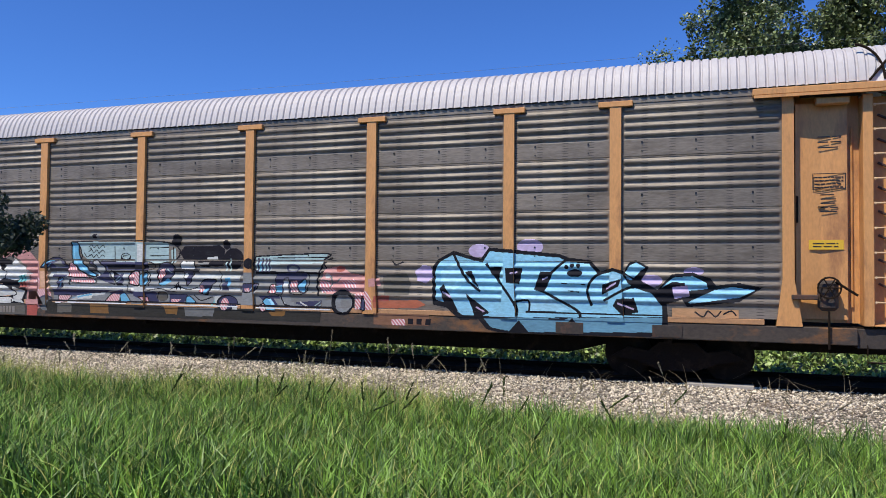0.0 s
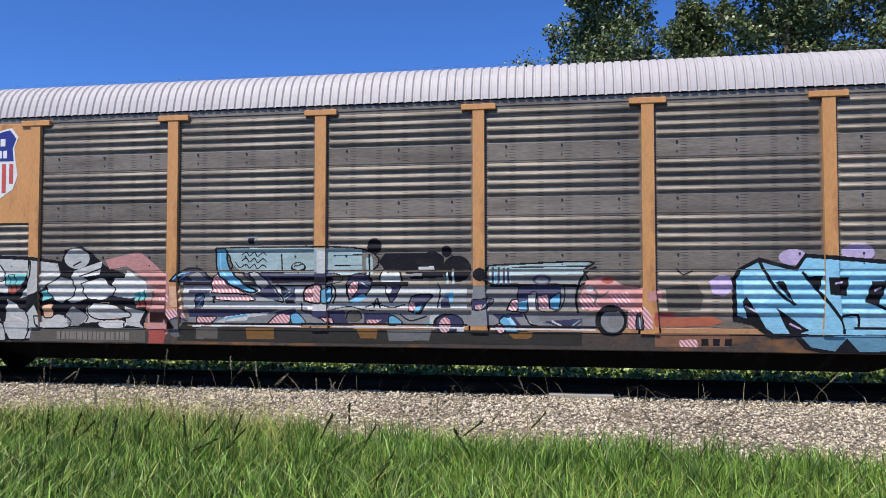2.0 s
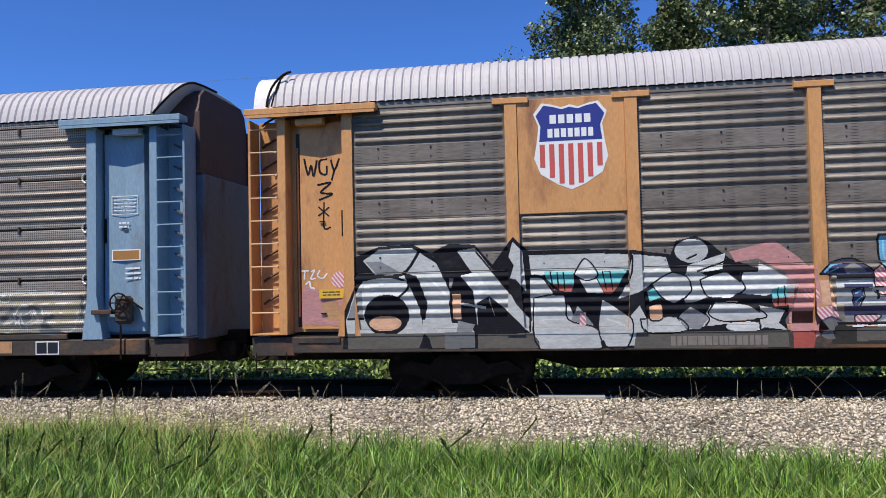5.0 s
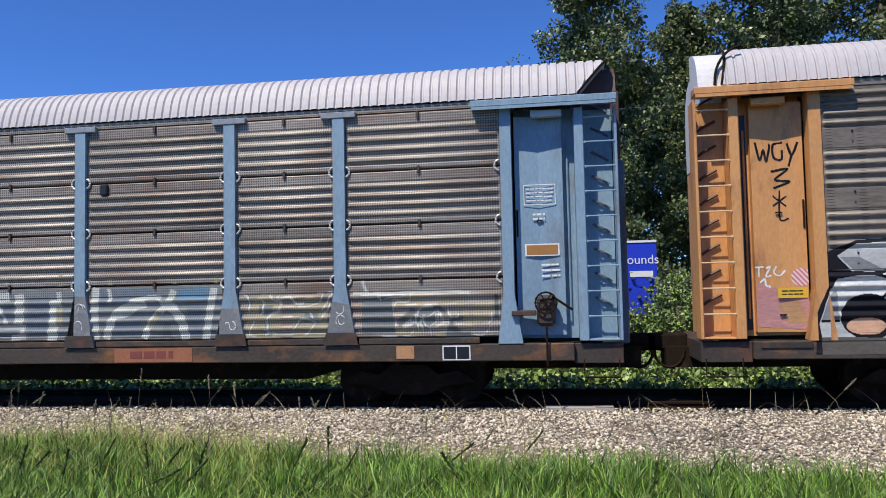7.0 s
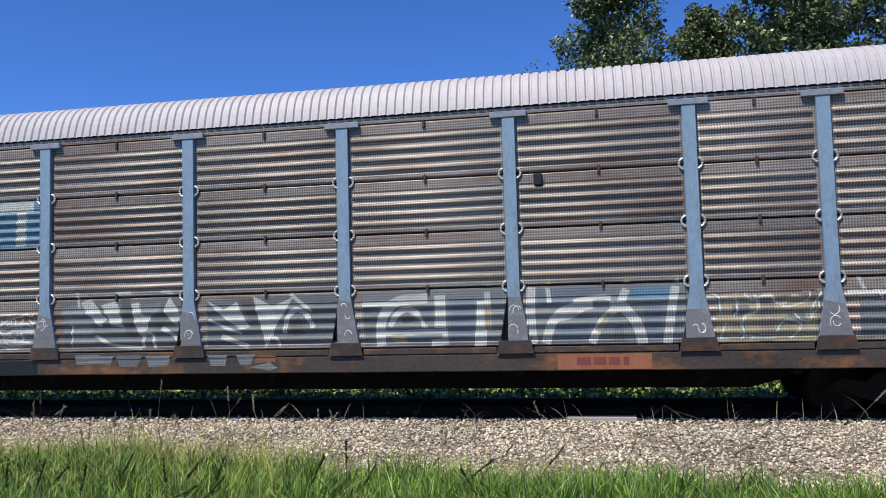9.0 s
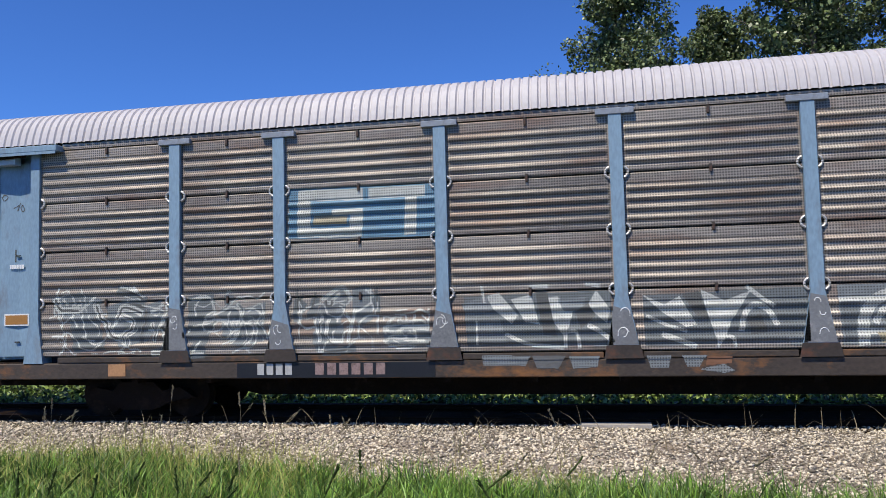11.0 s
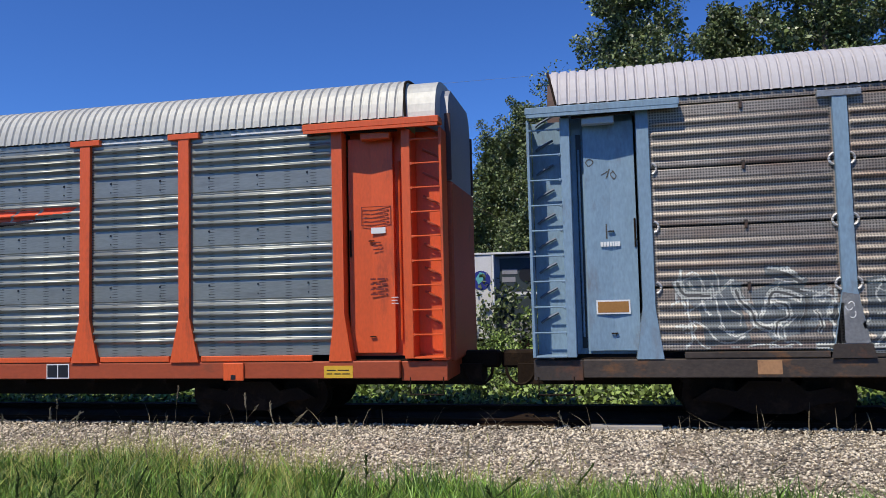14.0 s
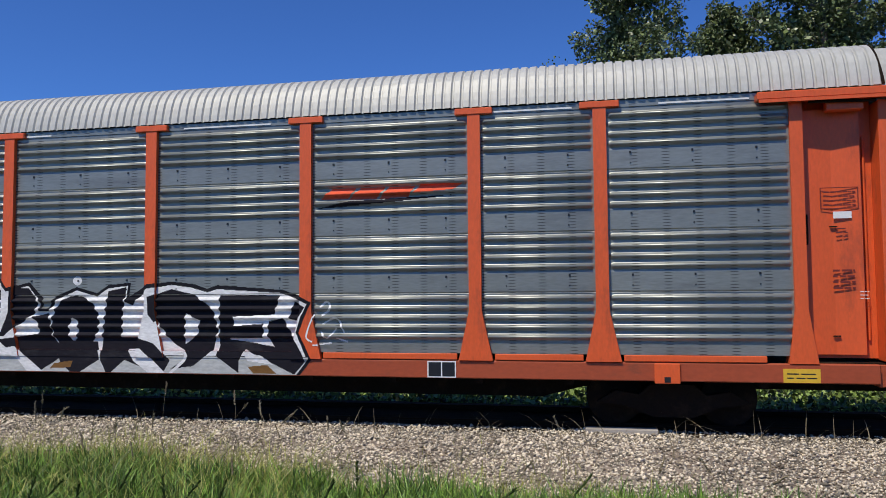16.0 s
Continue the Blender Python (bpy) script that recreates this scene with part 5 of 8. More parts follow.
    g.oval("dsil", 3.64, 1.18, 0.19, 0.19)
    g.oval("grey", 3.69, 1.19, 0.12, 0.14)
    g.stroke("k", 0.029, (3.41, 1.28), (3.56, 1.35), (3.71, 1.35))
    g.stroke("k", 0.029, (-4.02, 1.08), (-1.77, 1.08))
    g.stroke("k", 0.029, (-1.77, 1.09), (1.20, 1.10))
    g.stroke("k", 0.029, (1.56, 1.08), (3.40, 1.08))
    g.stroke("white", 0.024, (-3.81, 1.04), (-1.77, 1.05))
    g.stroke("white", 0.024, (-1.18, 1.05), (1.16, 1.05))
    g.stroke("white", 0.024, (1.62, 1.04), (3.36, 1.04))
    g.build(yellow_car, "yellow", "grey, navy and pink spray-painted piece")


def paint_middleR_y():
    g = Spray()
    g.shape("pinkw", (3.89, 1.35), (4.03, 1.42), (4.18, 1.42), (4.28, 1.24), (4.29, 1.06), (3.90, 1.06))
    g.shape("navy", (4.02, 1.06), (4.04, 1.28), (4.11, 1.30), (4.14, 1.06))
    g.stroke("k", 0.019, (4.02, 1.06), (4.04, 1.28), (4.11, 1.30), (4.14, 1.06), (4.02, 1.06))
    g.stroke("lteal", 0.019, (4.08, 1.24), (4.09, 1.06))
    g.shape("pink", (4.20, 1.67), (4.43, 1.69), (4.46, 1.54), (4.22, 1.51))
    g.shape("dirt", (4.50, 1.73), (5.01, 1.79), (5.10, 1.59), (5.05, 1.37), (4.53, 1.35))
    g.shape("lav", (5.19, 1.84), (5.35, 1.95), (5.51, 1.93), (5.57, 1.72), (5.42, 1.59), (5.24, 1.65))
    g.shape("redh", (4.30, 1.24), (5.24, 1.27), (5.41, 1.18), (5.21, 1.11), (4.33, 1.09))
    g.shape("red", (4.33, 1.33), (4.66, 1.35), (4.62, 1.24), (4.31, 1.22))
    g.stroke("k", 0.024, (4.68, 2.05), (4.78, 1.96), (4.93, 2.01))
    g.shape("srust", (4.32, 0.99), (5.49, 0.99), (5.48, 0.78), (4.32, 0.77))
    g.shape("pinkw", (4.70, 0.88), (4.98, 0.90), (5.00, 0.77), (4.71, 0.77))
    g.shape("blk", (5.05, 0.91), (5.16, 0.91), (5.16, 0.79), (5.05, 0.79))
    g.shape("blk", (5.23, 0.91), (5.34, 0.91), (5.34, 0.79), (5.23, 0.79))
    g.shape("blk", (5.42, 0.91), (5.53, 0.91), (5.52, 0.79), (5.41, 0.79))
    g.build(yellow_car, "yellow", "pink and red spray-painted haze")


def paint_blueN_y():
    g = Spray()
    g.oval("lav", 6.49, 2.23, 0.22, 0.13)
    g.oval("lav", 7.46, 2.30, 0.25, 0.15)
    g.oval("lav", 9.63, 1.70, 0.19, 0.11)
    g.oval("lav", 10.34, 1.87, 0.17, 0.07)
    g.shape("k", (5.55, 1.19), (5.54, 1.89), (5.65, 2.06), (5.97, 2.23), (6.32, 2.13), (6.52, 2.08), (6.67, 2.29), (7.25, 2.24), (8.01, 2.17), (8.18, 2.10), (8.57, 2.06), (8.75, 1.86), (8.97, 1.92), (9.17, 1.86), (9.25, 2.02), (9.37, 2.06), (9.59, 1.94), (9.46, 1.70), (9.72, 1.55), (9.89, 1.31), (9.92, 0.91), (9.84, 0.73), (7.07, 0.66), (6.63, 0.76), (6.48, 0.94), (6.13, 0.91), (5.83, 1.14))
    g.shape("cyan", (5.62, 1.29), (5.61, 1.87), (5.69, 2.01), (5.97, 2.16), (6.32, 2.06), (6.55, 2.01), (6.69, 2.22), (7.25, 2.17), (8.01, 2.10), (8.15, 2.03), (8.55, 1.99), (8.71, 1.80), (8.97, 1.86), (9.13, 1.81), (9.23, 1.65), (9.37, 1.56), (9.63, 1.48), (9.81, 1.26), (9.82, 1.07), (7.21, 0.99), (6.68, 1.00), (6.18, 1.00), (5.88, 1.21))
    g.shape("cyan", (9.18, 1.84), (9.27, 1.97), (9.37, 2.02), (9.53, 1.93), (9.28, 1.70), (9.21, 1.73))
    g.shape("lcyan", (5.72, 1.84), (6.02, 1.99), (6.23, 1.60), (5.98, 1.49), (5.73, 1.54))
    g.shape("lcyan", (7.26, 1.42), (7.73, 1.39), (8.20, 1.14), (7.45, 1.12))
    g.shape("lcyan", (8.97, 1.83), (9.12, 1.78), (9.06, 1.70), (8.84, 1.65))
    g.shape("dcyan", (6.58, 0.96), (9.82, 1.06), (9.81, 0.80), (7.17, 0.72), (6.73, 0.79))
    g.stroke("k", 0.050, (5.97, 2.17), (6.23, 1.70), (6.50, 1.47))
    g.shape("k", (6.20, 1.83), (6.34, 1.85), (6.49, 1.50))
    g.shape("k", (5.70, 1.51), (5.77, 1.59), (5.96, 1.28), (6.10, 1.02), (5.80, 1.15))
    g.stroke("lav", 0.030, (5.75, 1.44), (5.93, 1.34))
    g.shape("k", (6.22, 1.42), (6.70, 1.06), (6.43, 0.95))
    g.stroke("lav", 0.030, (6.43, 1.16), (6.58, 1.08))
    g.stroke("k", 0.049, (6.63, 1.98), (7.16, 1.27), (7.22, 1.02))
    g.shape("k", (7.00, 1.91), (7.32, 1.91), (7.27, 1.61), (7.02, 1.63))
    g.stroke("lav", 0.029, (7.10, 1.81), (7.22, 1.83))
    g.shape("k", (6.65, 1.92), (6.93, 1.93), (6.87, 1.69))
    g.shape("k", (7.66, 1.85), (7.90, 1.84), (7.73, 1.45), (7.54, 1.51))
    g.stroke("lav", 0.029, (7.70, 1.70), (7.79, 1.74))
    g.stroke("k", 0.048, (7.73, 1.47), (8.31, 1.16), (8.40, 1.03))
    g.stroke("k", 0.038, (7.16, 1.27), (7.43, 1.31), (7.45, 1.10))
    g.stroke("k", 0.048, (7.83, 1.80), (8.11, 2.05))
    g.oval("k", 8.29, 1.82, 0.14, 0.07)
    g.oval("k", 8.14, 1.93, 0.04, 0.04)
    g.oval("k", 8.24, 1.96, 0.04, 0.04)
    g.oval("k", 8.35, 1.96, 0.04, 0.04)
    g.stroke("k", 0.019, (8.06, 1.63), (8.48, 1.62))
    g.stroke("k", 0.019, (8.18, 1.50), (8.37, 1.48))
    g.stroke("k", 0.047, (8.59, 1.25), (8.52, 1.53), (8.66, 1.77), (8.93, 1.87))
    g.shape("k", (8.78, 1.62), (9.12, 1.73), (9.07, 1.59), (8.78, 1.44))
    g.stroke("lav", 0.029, (8.86, 1.55), (9.02, 1.65))
    g.shape("k", (9.04, 1.37), (9.34, 1.39), (9.41, 1.14), (9.15, 1.07), (8.97, 1.25))
    g.stroke("lav", 0.028, (9.06, 1.29), (9.33, 1.19))
    g.stroke("k", 0.047, (8.82, 1.34), (9.28, 1.58), (9.59, 1.53))
    g.stroke("k", 0.028, (9.15, 1.84), (9.43, 1.66))
    g.shape("k", (9.28, 1.65), (9.46, 1.89), (9.56, 1.92), (9.42, 1.67))
    g.stroke("k", 0.029, (7.39, 1.10), (9.85, 1.09))
    g.shape("k", (7.07, 0.72), (7.26, 0.94), (7.45, 0.72))
    g.shape("k", (7.97, 0.73), (8.25, 1.01), (8.48, 0.73))
    g.stroke("k", 0.028, (7.83, 0.98), (8.16, 0.99))
    g.shape("k", (9.68, 1.48), (9.98, 1.82), (10.32, 1.85), (10.61, 1.75), (10.70, 1.63), (11.07, 1.68), (11.43, 1.60), (11.07, 1.36), (10.23, 1.25), (10.15, 1.38), (9.89, 1.30))
    g.shape("cyan", (9.79, 1.57), (10.00, 1.76), (10.32, 1.79), (10.55, 1.67), (10.57, 1.57), (10.23, 1.53), (10.19, 1.67), (9.98, 1.68))
    g.shape("cyan", (10.25, 1.34), (10.67, 1.55), (10.95, 1.61), (11.33, 1.56), (11.07, 1.43), (10.28, 1.31))
    g.shape("lav", (9.98, 1.59), (10.23, 1.63), (10.28, 1.44), (10.02, 1.39))
    g.shape("tan", (9.98, 1.23), (11.06, 1.22), (11.06, 1.08), (9.98, 1.06))
    g.stroke("k", 0.027, (10.36, 1.17), (10.49, 1.09), (10.57, 1.19), (10.69, 1.10), (10.78, 1.19))
    g.stroke("k", 0.027, (10.82, 1.14), (10.94, 1.20), (11.02, 1.13))
    g.build(yellow_car, "yellow", "light blue bubble lettering with black outlines")


def paint_door_y():
    g = Spray()
    g.oval("pink", -12.61, 1.52, 0.18, 0.24)
    g.shape("pink", (-12.72, 1.87), (-11.92, 1.59), (-11.94, 1.12), (-12.75, 1.18))
    g.oval("pinkw", -12.06, 1.94, 0.15, 0.14)
    g.shape("tan", (-12.41, 1.52), (-12.12, 1.60), (-11.97, 1.21), (-12.30, 1.24))
    g.stroke("white", 0.026, (-12.74, 2.11), (-12.62, 2.11))
    g.stroke("white", 0.026, (-12.68, 2.11), (-12.69, 1.97))
    g.stroke("white", 0.026, (-12.57, 2.09), (-12.51, 2.11), (-12.58, 1.97), (-12.50, 1.97))
    g.stroke("white", 0.026, (-12.42, 2.11), (-12.46, 2.02), (-12.37, 1.97), (-12.29, 2.05))
    g.stroke("white", 0.027, (-12.67, 1.87), (-12.60, 1.92), (-12.58, 1.82), (-12.52, 1.80))
    g.stroke("k", 0.036, (-12.66, 4.07), (-12.60, 3.80), (-12.54, 3.95), (-12.50, 3.77), (-12.44, 4.04))
    g.stroke("k", 0.035, (-12.26, 4.06), (-12.39, 4.03), (-12.38, 3.83), (-12.27, 3.80), (-12.26, 3.94))
    g.stroke("k", 0.035, (-12.18, 4.04), (-12.12, 3.86), (-12.03, 4.05))
    g.stroke("k", 0.035, (-12.12, 3.86), (-12.17, 3.69))
    g.stroke("k", 0.035, (-12.43, 3.61), (-12.19, 3.64), (-12.38, 3.48), (-12.17, 3.44), (-12.40, 3.35))
    g.stroke("k", 0.026, (-12.42, 3.22), (-12.24, 3.06))
    g.stroke("k", 0.027, (-12.23, 3.21), (-12.42, 3.07))
    g.stroke("k", 0.026, (-12.32, 3.30), (-12.33, 2.86), (-12.21, 2.86))
    g.build(yellow_car, "yellow", "pink paint and black scrawled tag")


def paint_scrawl_b():
    g = Spray()
    g.stroke("gd", 0.018, (-12.71, 4.07), (-12.65, 4.12), (-12.59, 4.07), (-12.66, 4.01), (-12.71, 4.07))
    g.stroke("gd", 0.018, (-12.47, 3.86), (-12.37, 3.91))
    g.stroke("gd", 0.018, (-12.34, 3.95), (-12.39, 3.81))
    g.stroke("gd", 0.017, (-12.27, 3.91), (-12.33, 3.87), (-12.28, 3.79), (-12.24, 3.84), (-12.30, 3.92))
    g.stroke("gd", 0.026, (-12.42, 3.07), (-12.42, 2.85))
    g.build(blue_car, "blue", "thin dark scrawled circles")


def paint_kolde_o():
    g = Spray()
    g.shape("k", (-1.96, 2.35), (-1.54, 2.34), (-1.42, 2.18), (-0.98, 2.27), (-0.68, 1.97), (-0.70, 1.80), (-0.59, 1.80), (-0.45, 2.02), (-0.03, 2.18), (0.37, 2.07), (0.59, 2.21), (1.03, 2.25), (0.99, 2.00), (1.34, 2.21), (1.80, 2.26), (2.22, 2.21), (2.46, 2.13), (2.65, 2.19), (3.83, 2.10), (4.10, 2.01), (4.34, 1.89), (4.23, 1.66), (4.13, 1.40), (4.34, 0.96), (4.10, 0.65), (-1.92, 0.60))
    g.shape("sil", (-1.93, 0.99), (4.30, 0.99), (4.06, 0.68), (-1.92, 0.63))
    g.shape("white", (-1.95, 2.28), (-1.57, 2.27), (-1.42, 2.11), (-1.01, 2.21), (-0.75, 1.92), (-0.77, 1.76), (-0.57, 1.75), (-0.40, 1.97), (-0.03, 2.12), (0.37, 2.01), (0.59, 2.15), (0.97, 2.19), (0.93, 1.91), (1.06, 1.85), (1.15, 1.95), (1.36, 2.14), (1.80, 2.20), (2.17, 2.15), (2.46, 2.07), (2.65, 2.12), (3.78, 2.05), (4.08, 1.95), (4.27, 1.86), (4.16, 1.66), (4.08, 1.40), (4.25, 1.01), (-1.93, 0.99))
    g.shape("blk", (-1.95, 2.14), (-1.55, 2.14), (-1.55, 1.32), (-1.93, 1.32))
    g.shape("blk", (-1.36, 2.17), (-1.00, 2.17), (-0.79, 1.92), (-0.86, 1.72), (-1.32, 1.42), (-1.44, 1.32), (-1.54, 1.32), (-1.37, 1.72))
    g.shape("blk", (-0.90, 1.66), (-0.58, 1.72), (-0.47, 1.32), (-0.22, 1.00), (-0.75, 0.69), (-1.46, 1.17), (-1.55, 1.26), (-0.76, 1.36), (-0.76, 1.50))
    g.oval("blk", -0.04, 1.55, 0.47, 0.48)
    g.oval("white", -0.07, 1.44, 0.09, 0.20)
    g.shape("blk", (-0.43, 1.20), (0.40, 1.23), (0.45, 0.92), (-0.04, 0.64), (-0.31, 0.86))
    g.shape("blk", (0.59, 2.10), (0.94, 2.17), (0.88, 1.71), (0.88, 1.30), (1.15, 1.31), (1.50, 1.21), (1.80, 0.92), (1.64, 0.66), (0.94, 0.92), (0.61, 0.65), (0.47, 0.92), (0.54, 1.71))
    g.shape("blk", (1.37, 2.00), (1.80, 2.13), (2.23, 2.03), (2.57, 1.79), (2.68, 1.45), (2.59, 1.10), (2.23, 0.83), (1.80, 0.77), (2.12, 0.97), (1.72, 1.31), (1.39, 1.70))
    g.shape("white", (2.07, 1.72), (2.33, 1.60), (2.31, 1.36), (2.07, 1.19))
    g.stroke("white", 0.049, (1.53, 1.56), (1.82, 1.21), (2.10, 1.00), (1.81, 0.71))
    g.shape("blk", (2.70, 2.02), (3.78, 2.01), (3.68, 1.69), (2.96, 1.66), (2.96, 1.50), (3.49, 1.54), (3.49, 1.31), (2.91, 1.30), (2.70, 1.19))
    g.shape("blk", (3.58, 1.58), (3.84, 1.63), (4.18, 1.06), (4.23, 0.92), (4.04, 0.71), (3.37, 1.02), (3.17, 1.12), (3.06, 0.93), (3.06, 0.72), (2.65, 1.00), (2.75, 1.29), (3.17, 1.25), (3.68, 1.16), (3.57, 1.35))
    g.shape("blk", (4.04, 1.91), (4.23, 1.81), (4.08, 1.59), (3.94, 1.63))
    g.shape("white", (3.14, 1.06), (3.47, 1.01), (3.67, 0.87), (3.22, 0.92))
    g.shape("white", (-1.51, 1.09), (-1.22, 1.15), (-1.04, 0.99), (-0.61, 0.67), (-0.95, 0.67), (-1.19, 0.93))
    g.shape("white", (1.00, 1.10), (1.24, 1.12), (1.50, 0.90), (1.72, 0.70), (1.40, 0.70), (1.11, 0.90))
    g.shape("sorange", (-0.43, 0.85), (-0.06, 0.90), (-0.11, 0.78), (-0.52, 0.76))
    g.shape("sorange", (3.22, 0.83), (3.57, 0.86), (3.73, 0.72), (3.32, 0.72))
    g.stroke("white", 0.037, (4.50, 1.82), (4.60, 1.90), (4.66, 1.79), (4.52, 1.68))
    g.stroke("white", 0.028, (4.38, 1.68), (4.26, 1.34), (4.36, 1.25))
    g.stroke("white", 0.028, (4.53, 1.54), (4.77, 1.63), (4.89, 1.40))
    g.stroke("white", 0.028, (4.50, 1.40), (4.61, 1.31), (4.77, 1.47))
    g.stroke("white", 0.028, (4.38, 1.19), (4.67, 1.23))
    g.stroke("white", 0.028, (4.77, 1.31), (4.95, 1.25))
    g.oval("white", -0.02, 2.29, 0.09, 0.08)
    g.build(orange_car, "orange", "black lettering outlined in white")


def paint_ghost_b():
    g = Spray()
    g.shape("gb", (-3.91, 1.99), (-1.58, 2.03), (-1.57, 1.17), (-3.86, 1.18))
    g.shape("gp", (-3.95, 1.87), (-3.54, 1.98), (-3.43, 1.74), (-3.86, 1.68))
    g.shape("gp", (-3.68, 1.58), (-3.32, 1.61), (-3.21, 1.23), (-3.65, 1.22))
    g.shape("gw", (-3.54, 1.98), (-3.34, 2.04), (-3.03, 1.67), (-3.14, 1.53), (-3.43, 1.78))
    g.shape("gw", (-3.14, 1.92), (-2.82, 2.00), (-2.70, 1.52), (-2.92, 1.56))
    g.shape("gw", (-2.61, 1.92), (-2.41, 1.96), (-2.15, 1.75), (-2.30, 1.30), (-2.50, 1.58))
    g.shape("gp", (-2.41, 1.91), (-1.97, 1.94), (-2.04, 1.71), (-2.30, 1.71))
    g.shape("gw", (-1.80, 2.04), (-1.59, 1.73), (-1.65, 1.52), (-1.95, 1.78))
    g.shape("gd", (-2.76, 2.08), (-2.58, 2.10), (-2.43, 1.32), (-2.63, 1.36))
    g.shape("gd", (-2.13, 1.71), (-1.93, 1.84), (-1.82, 1.64), (-2.06, 1.43))
    g.stroke("gw", 0.063, (-3.23, 1.37), (-2.87, 1.21), (-2.35, 1.15))
    g.stroke("gw", 0.053, (-2.30, 1.16), (-2.28, 1.37), (-2.13, 1.39), (-2.08, 1.15))
    g.stroke("gw", 0.074, (-1.93, 1.49), (-1.74, 1.38), (-1.57, 1.24))
    g.stroke("gw", 0.042, (-3.70, 1.58), (-3.70, 1.22))
    g.stroke("gw", 0.063, (-2.82, 2.12), (-2.56, 2.12))
    g.stroke("gw", 0.063, (-1.95, 2.14), (-1.76, 2.11))
    g.stroke("gw", 0.042, (-3.61, 2.14), (-3.57, 1.89))
    g.shape("gp", (-3.63, 1.04), (-2.85, 1.03), (-2.94, 0.87), (-3.61, 0.88))
    g.shape("dgrey", (-2.83, 1.03), (-2.30, 1.02), (-2.43, 0.82), (-2.76, 0.83))
    g.shape("gp", (-2.26, 1.02), (-1.78, 1.01), (-1.83, 0.84), (-2.19, 0.82))
    g.shape("gb", (-1.10, 1.94), (1.28, 2.01), (1.28, 1.20), (-1.08, 1.16))
    g.shape("gw", (-1.12, 1.96), (-0.78, 1.79), (-0.55, 1.92), (-0.31, 1.47), (-0.47, 1.44), (-0.80, 1.66))
    g.shape("gw", (-0.24, 2.01), (0.11, 1.83), (0.48, 1.97), (0.33, 1.73), (0.19, 1.52), (0.10, 1.28), (-0.00, 1.12), (-0.08, 1.41), (-0.18, 1.74))
    g.shape("gd", (-0.51, 1.94), (-0.26, 1.98), (-0.14, 1.57), (-0.31, 1.61))
    g.stroke("gw", 0.084, (0.33, 1.39), (0.39, 1.63), (0.53, 1.76), (0.71, 1.68), (0.83, 1.47))
    g.shape("gd", (0.43, 1.54), (0.61, 1.63), (0.71, 1.34), (0.47, 1.31))
    g.stroke("gw", 0.084, (-0.81, 1.33), (-0.60, 1.25), (-0.35, 1.15))
    g.shape("gp", (0.97, 1.28), (1.22, 1.28), (1.24, 1.13), (1.02, 1.15))
    g.stroke("gw", 0.053, (-1.04, 1.62), (-0.76, 1.48), (-0.47, 1.38))
    g.stroke("gw", 0.053, (-0.02, 1.14), (0.06, 1.28), (0.20, 1.27), (0.24, 1.14))
    g.stroke("gw", 0.063, (0.44, 2.03), (0.60, 1.89), (0.80, 1.74))
    g.shape("gp", (-1.08, 1.02), (-0.71, 1.02), (-0.75, 0.83), (-1.02, 0.83))
    g.shape("gp", (-0.56, 1.02), (-0.19, 1.01), (-0.31, 0.84), (-0.48, 0.84))
    g.shape("srust", (-0.19, 0.99), (0.18, 0.99), (0.16, 0.89), (-0.21, 0.86))
    g.shape("gp", (-0.31, 0.80), (0.05, 0.88), (0.20, 0.78), (0.05, 0.74))
    g.shape("gp", (-11.37, 2.19), (-10.82, 2.23), (-10.47, 2.10), (-10.62, 1.73), (-11.10, 1.68), (-11.34, 1.88))
    g.shape("gb", (-11.10, 1.74), (-10.52, 1.76), (-10.38, 1.21), (-11.03, 1.16))
    g.shape("gp", (-10.36, 1.95), (-9.94, 2.13), (-9.57, 1.98), (-9.32, 2.07), (-9.22, 1.70), (-9.58, 1.35), (-10.10, 1.24), (-10.31, 1.54))
    g.shape("gb", (-10.06, 1.83), (-9.66, 1.85), (-9.58, 1.48), (-9.99, 1.42))
    g.shape("gb", (-8.78, 2.13), (-8.29, 2.15), (-8.25, 1.69), (-8.49, 1.19), (-8.78, 1.34))
    g.shape("gp", (-8.16, 1.86), (-7.76, 1.89), (-7.34, 1.98), (-7.38, 1.32), (-7.87, 1.22), (-8.13, 1.42))
    g.shape("gp", (-6.50, 1.31), (-6.40, 1.83), (-6.18, 2.08), (-5.95, 2.16), (-5.86, 1.99), (-5.99, 1.65), (-5.91, 1.39), (-6.10, 1.17), (-6.43, 1.14))
    g.shape("gb", (-6.30, 1.76), (-6.10, 1.82), (-6.05, 1.52), (-6.25, 1.38))
    g.shape("gp", (-5.79, 2.16), (-5.54, 2.22), (-5.37, 2.04), (-5.46, 1.64), (-5.67, 1.51), (-5.78, 1.77))
    g.shape("gp", (-5.27, 1.51), (-4.95, 1.63), (-4.51, 1.61), (-4.46, 1.29), (-4.89, 1.19), (-5.25, 1.26))
    g.stroke("gw", 0.062, (-6.38, 1.31), (-6.30, 1.78), (-6.02, 2.09))
    g.stroke("gw", 0.054, (-5.20, 1.31), (-4.91, 1.50), (-4.50, 1.52))
    g.stroke("gw", 0.045, (-5.16, 1.21), (-4.51, 1.26))
    g.stroke("gw", 0.045, (-5.48, 2.15), (-5.43, 1.81))
    g.stroke("gw", 0.054, (-10.25, 1.58), (-9.99, 1.99), (-9.57, 1.85), (-9.27, 1.98))
    g.stroke("gw", 0.054, (-11.24, 2.11), (-11.00, 1.87), (-10.61, 2.14))
    g.stroke("gw", 0.045, (-8.72, 2.05), (-8.38, 2.08), (-8.28, 1.82))
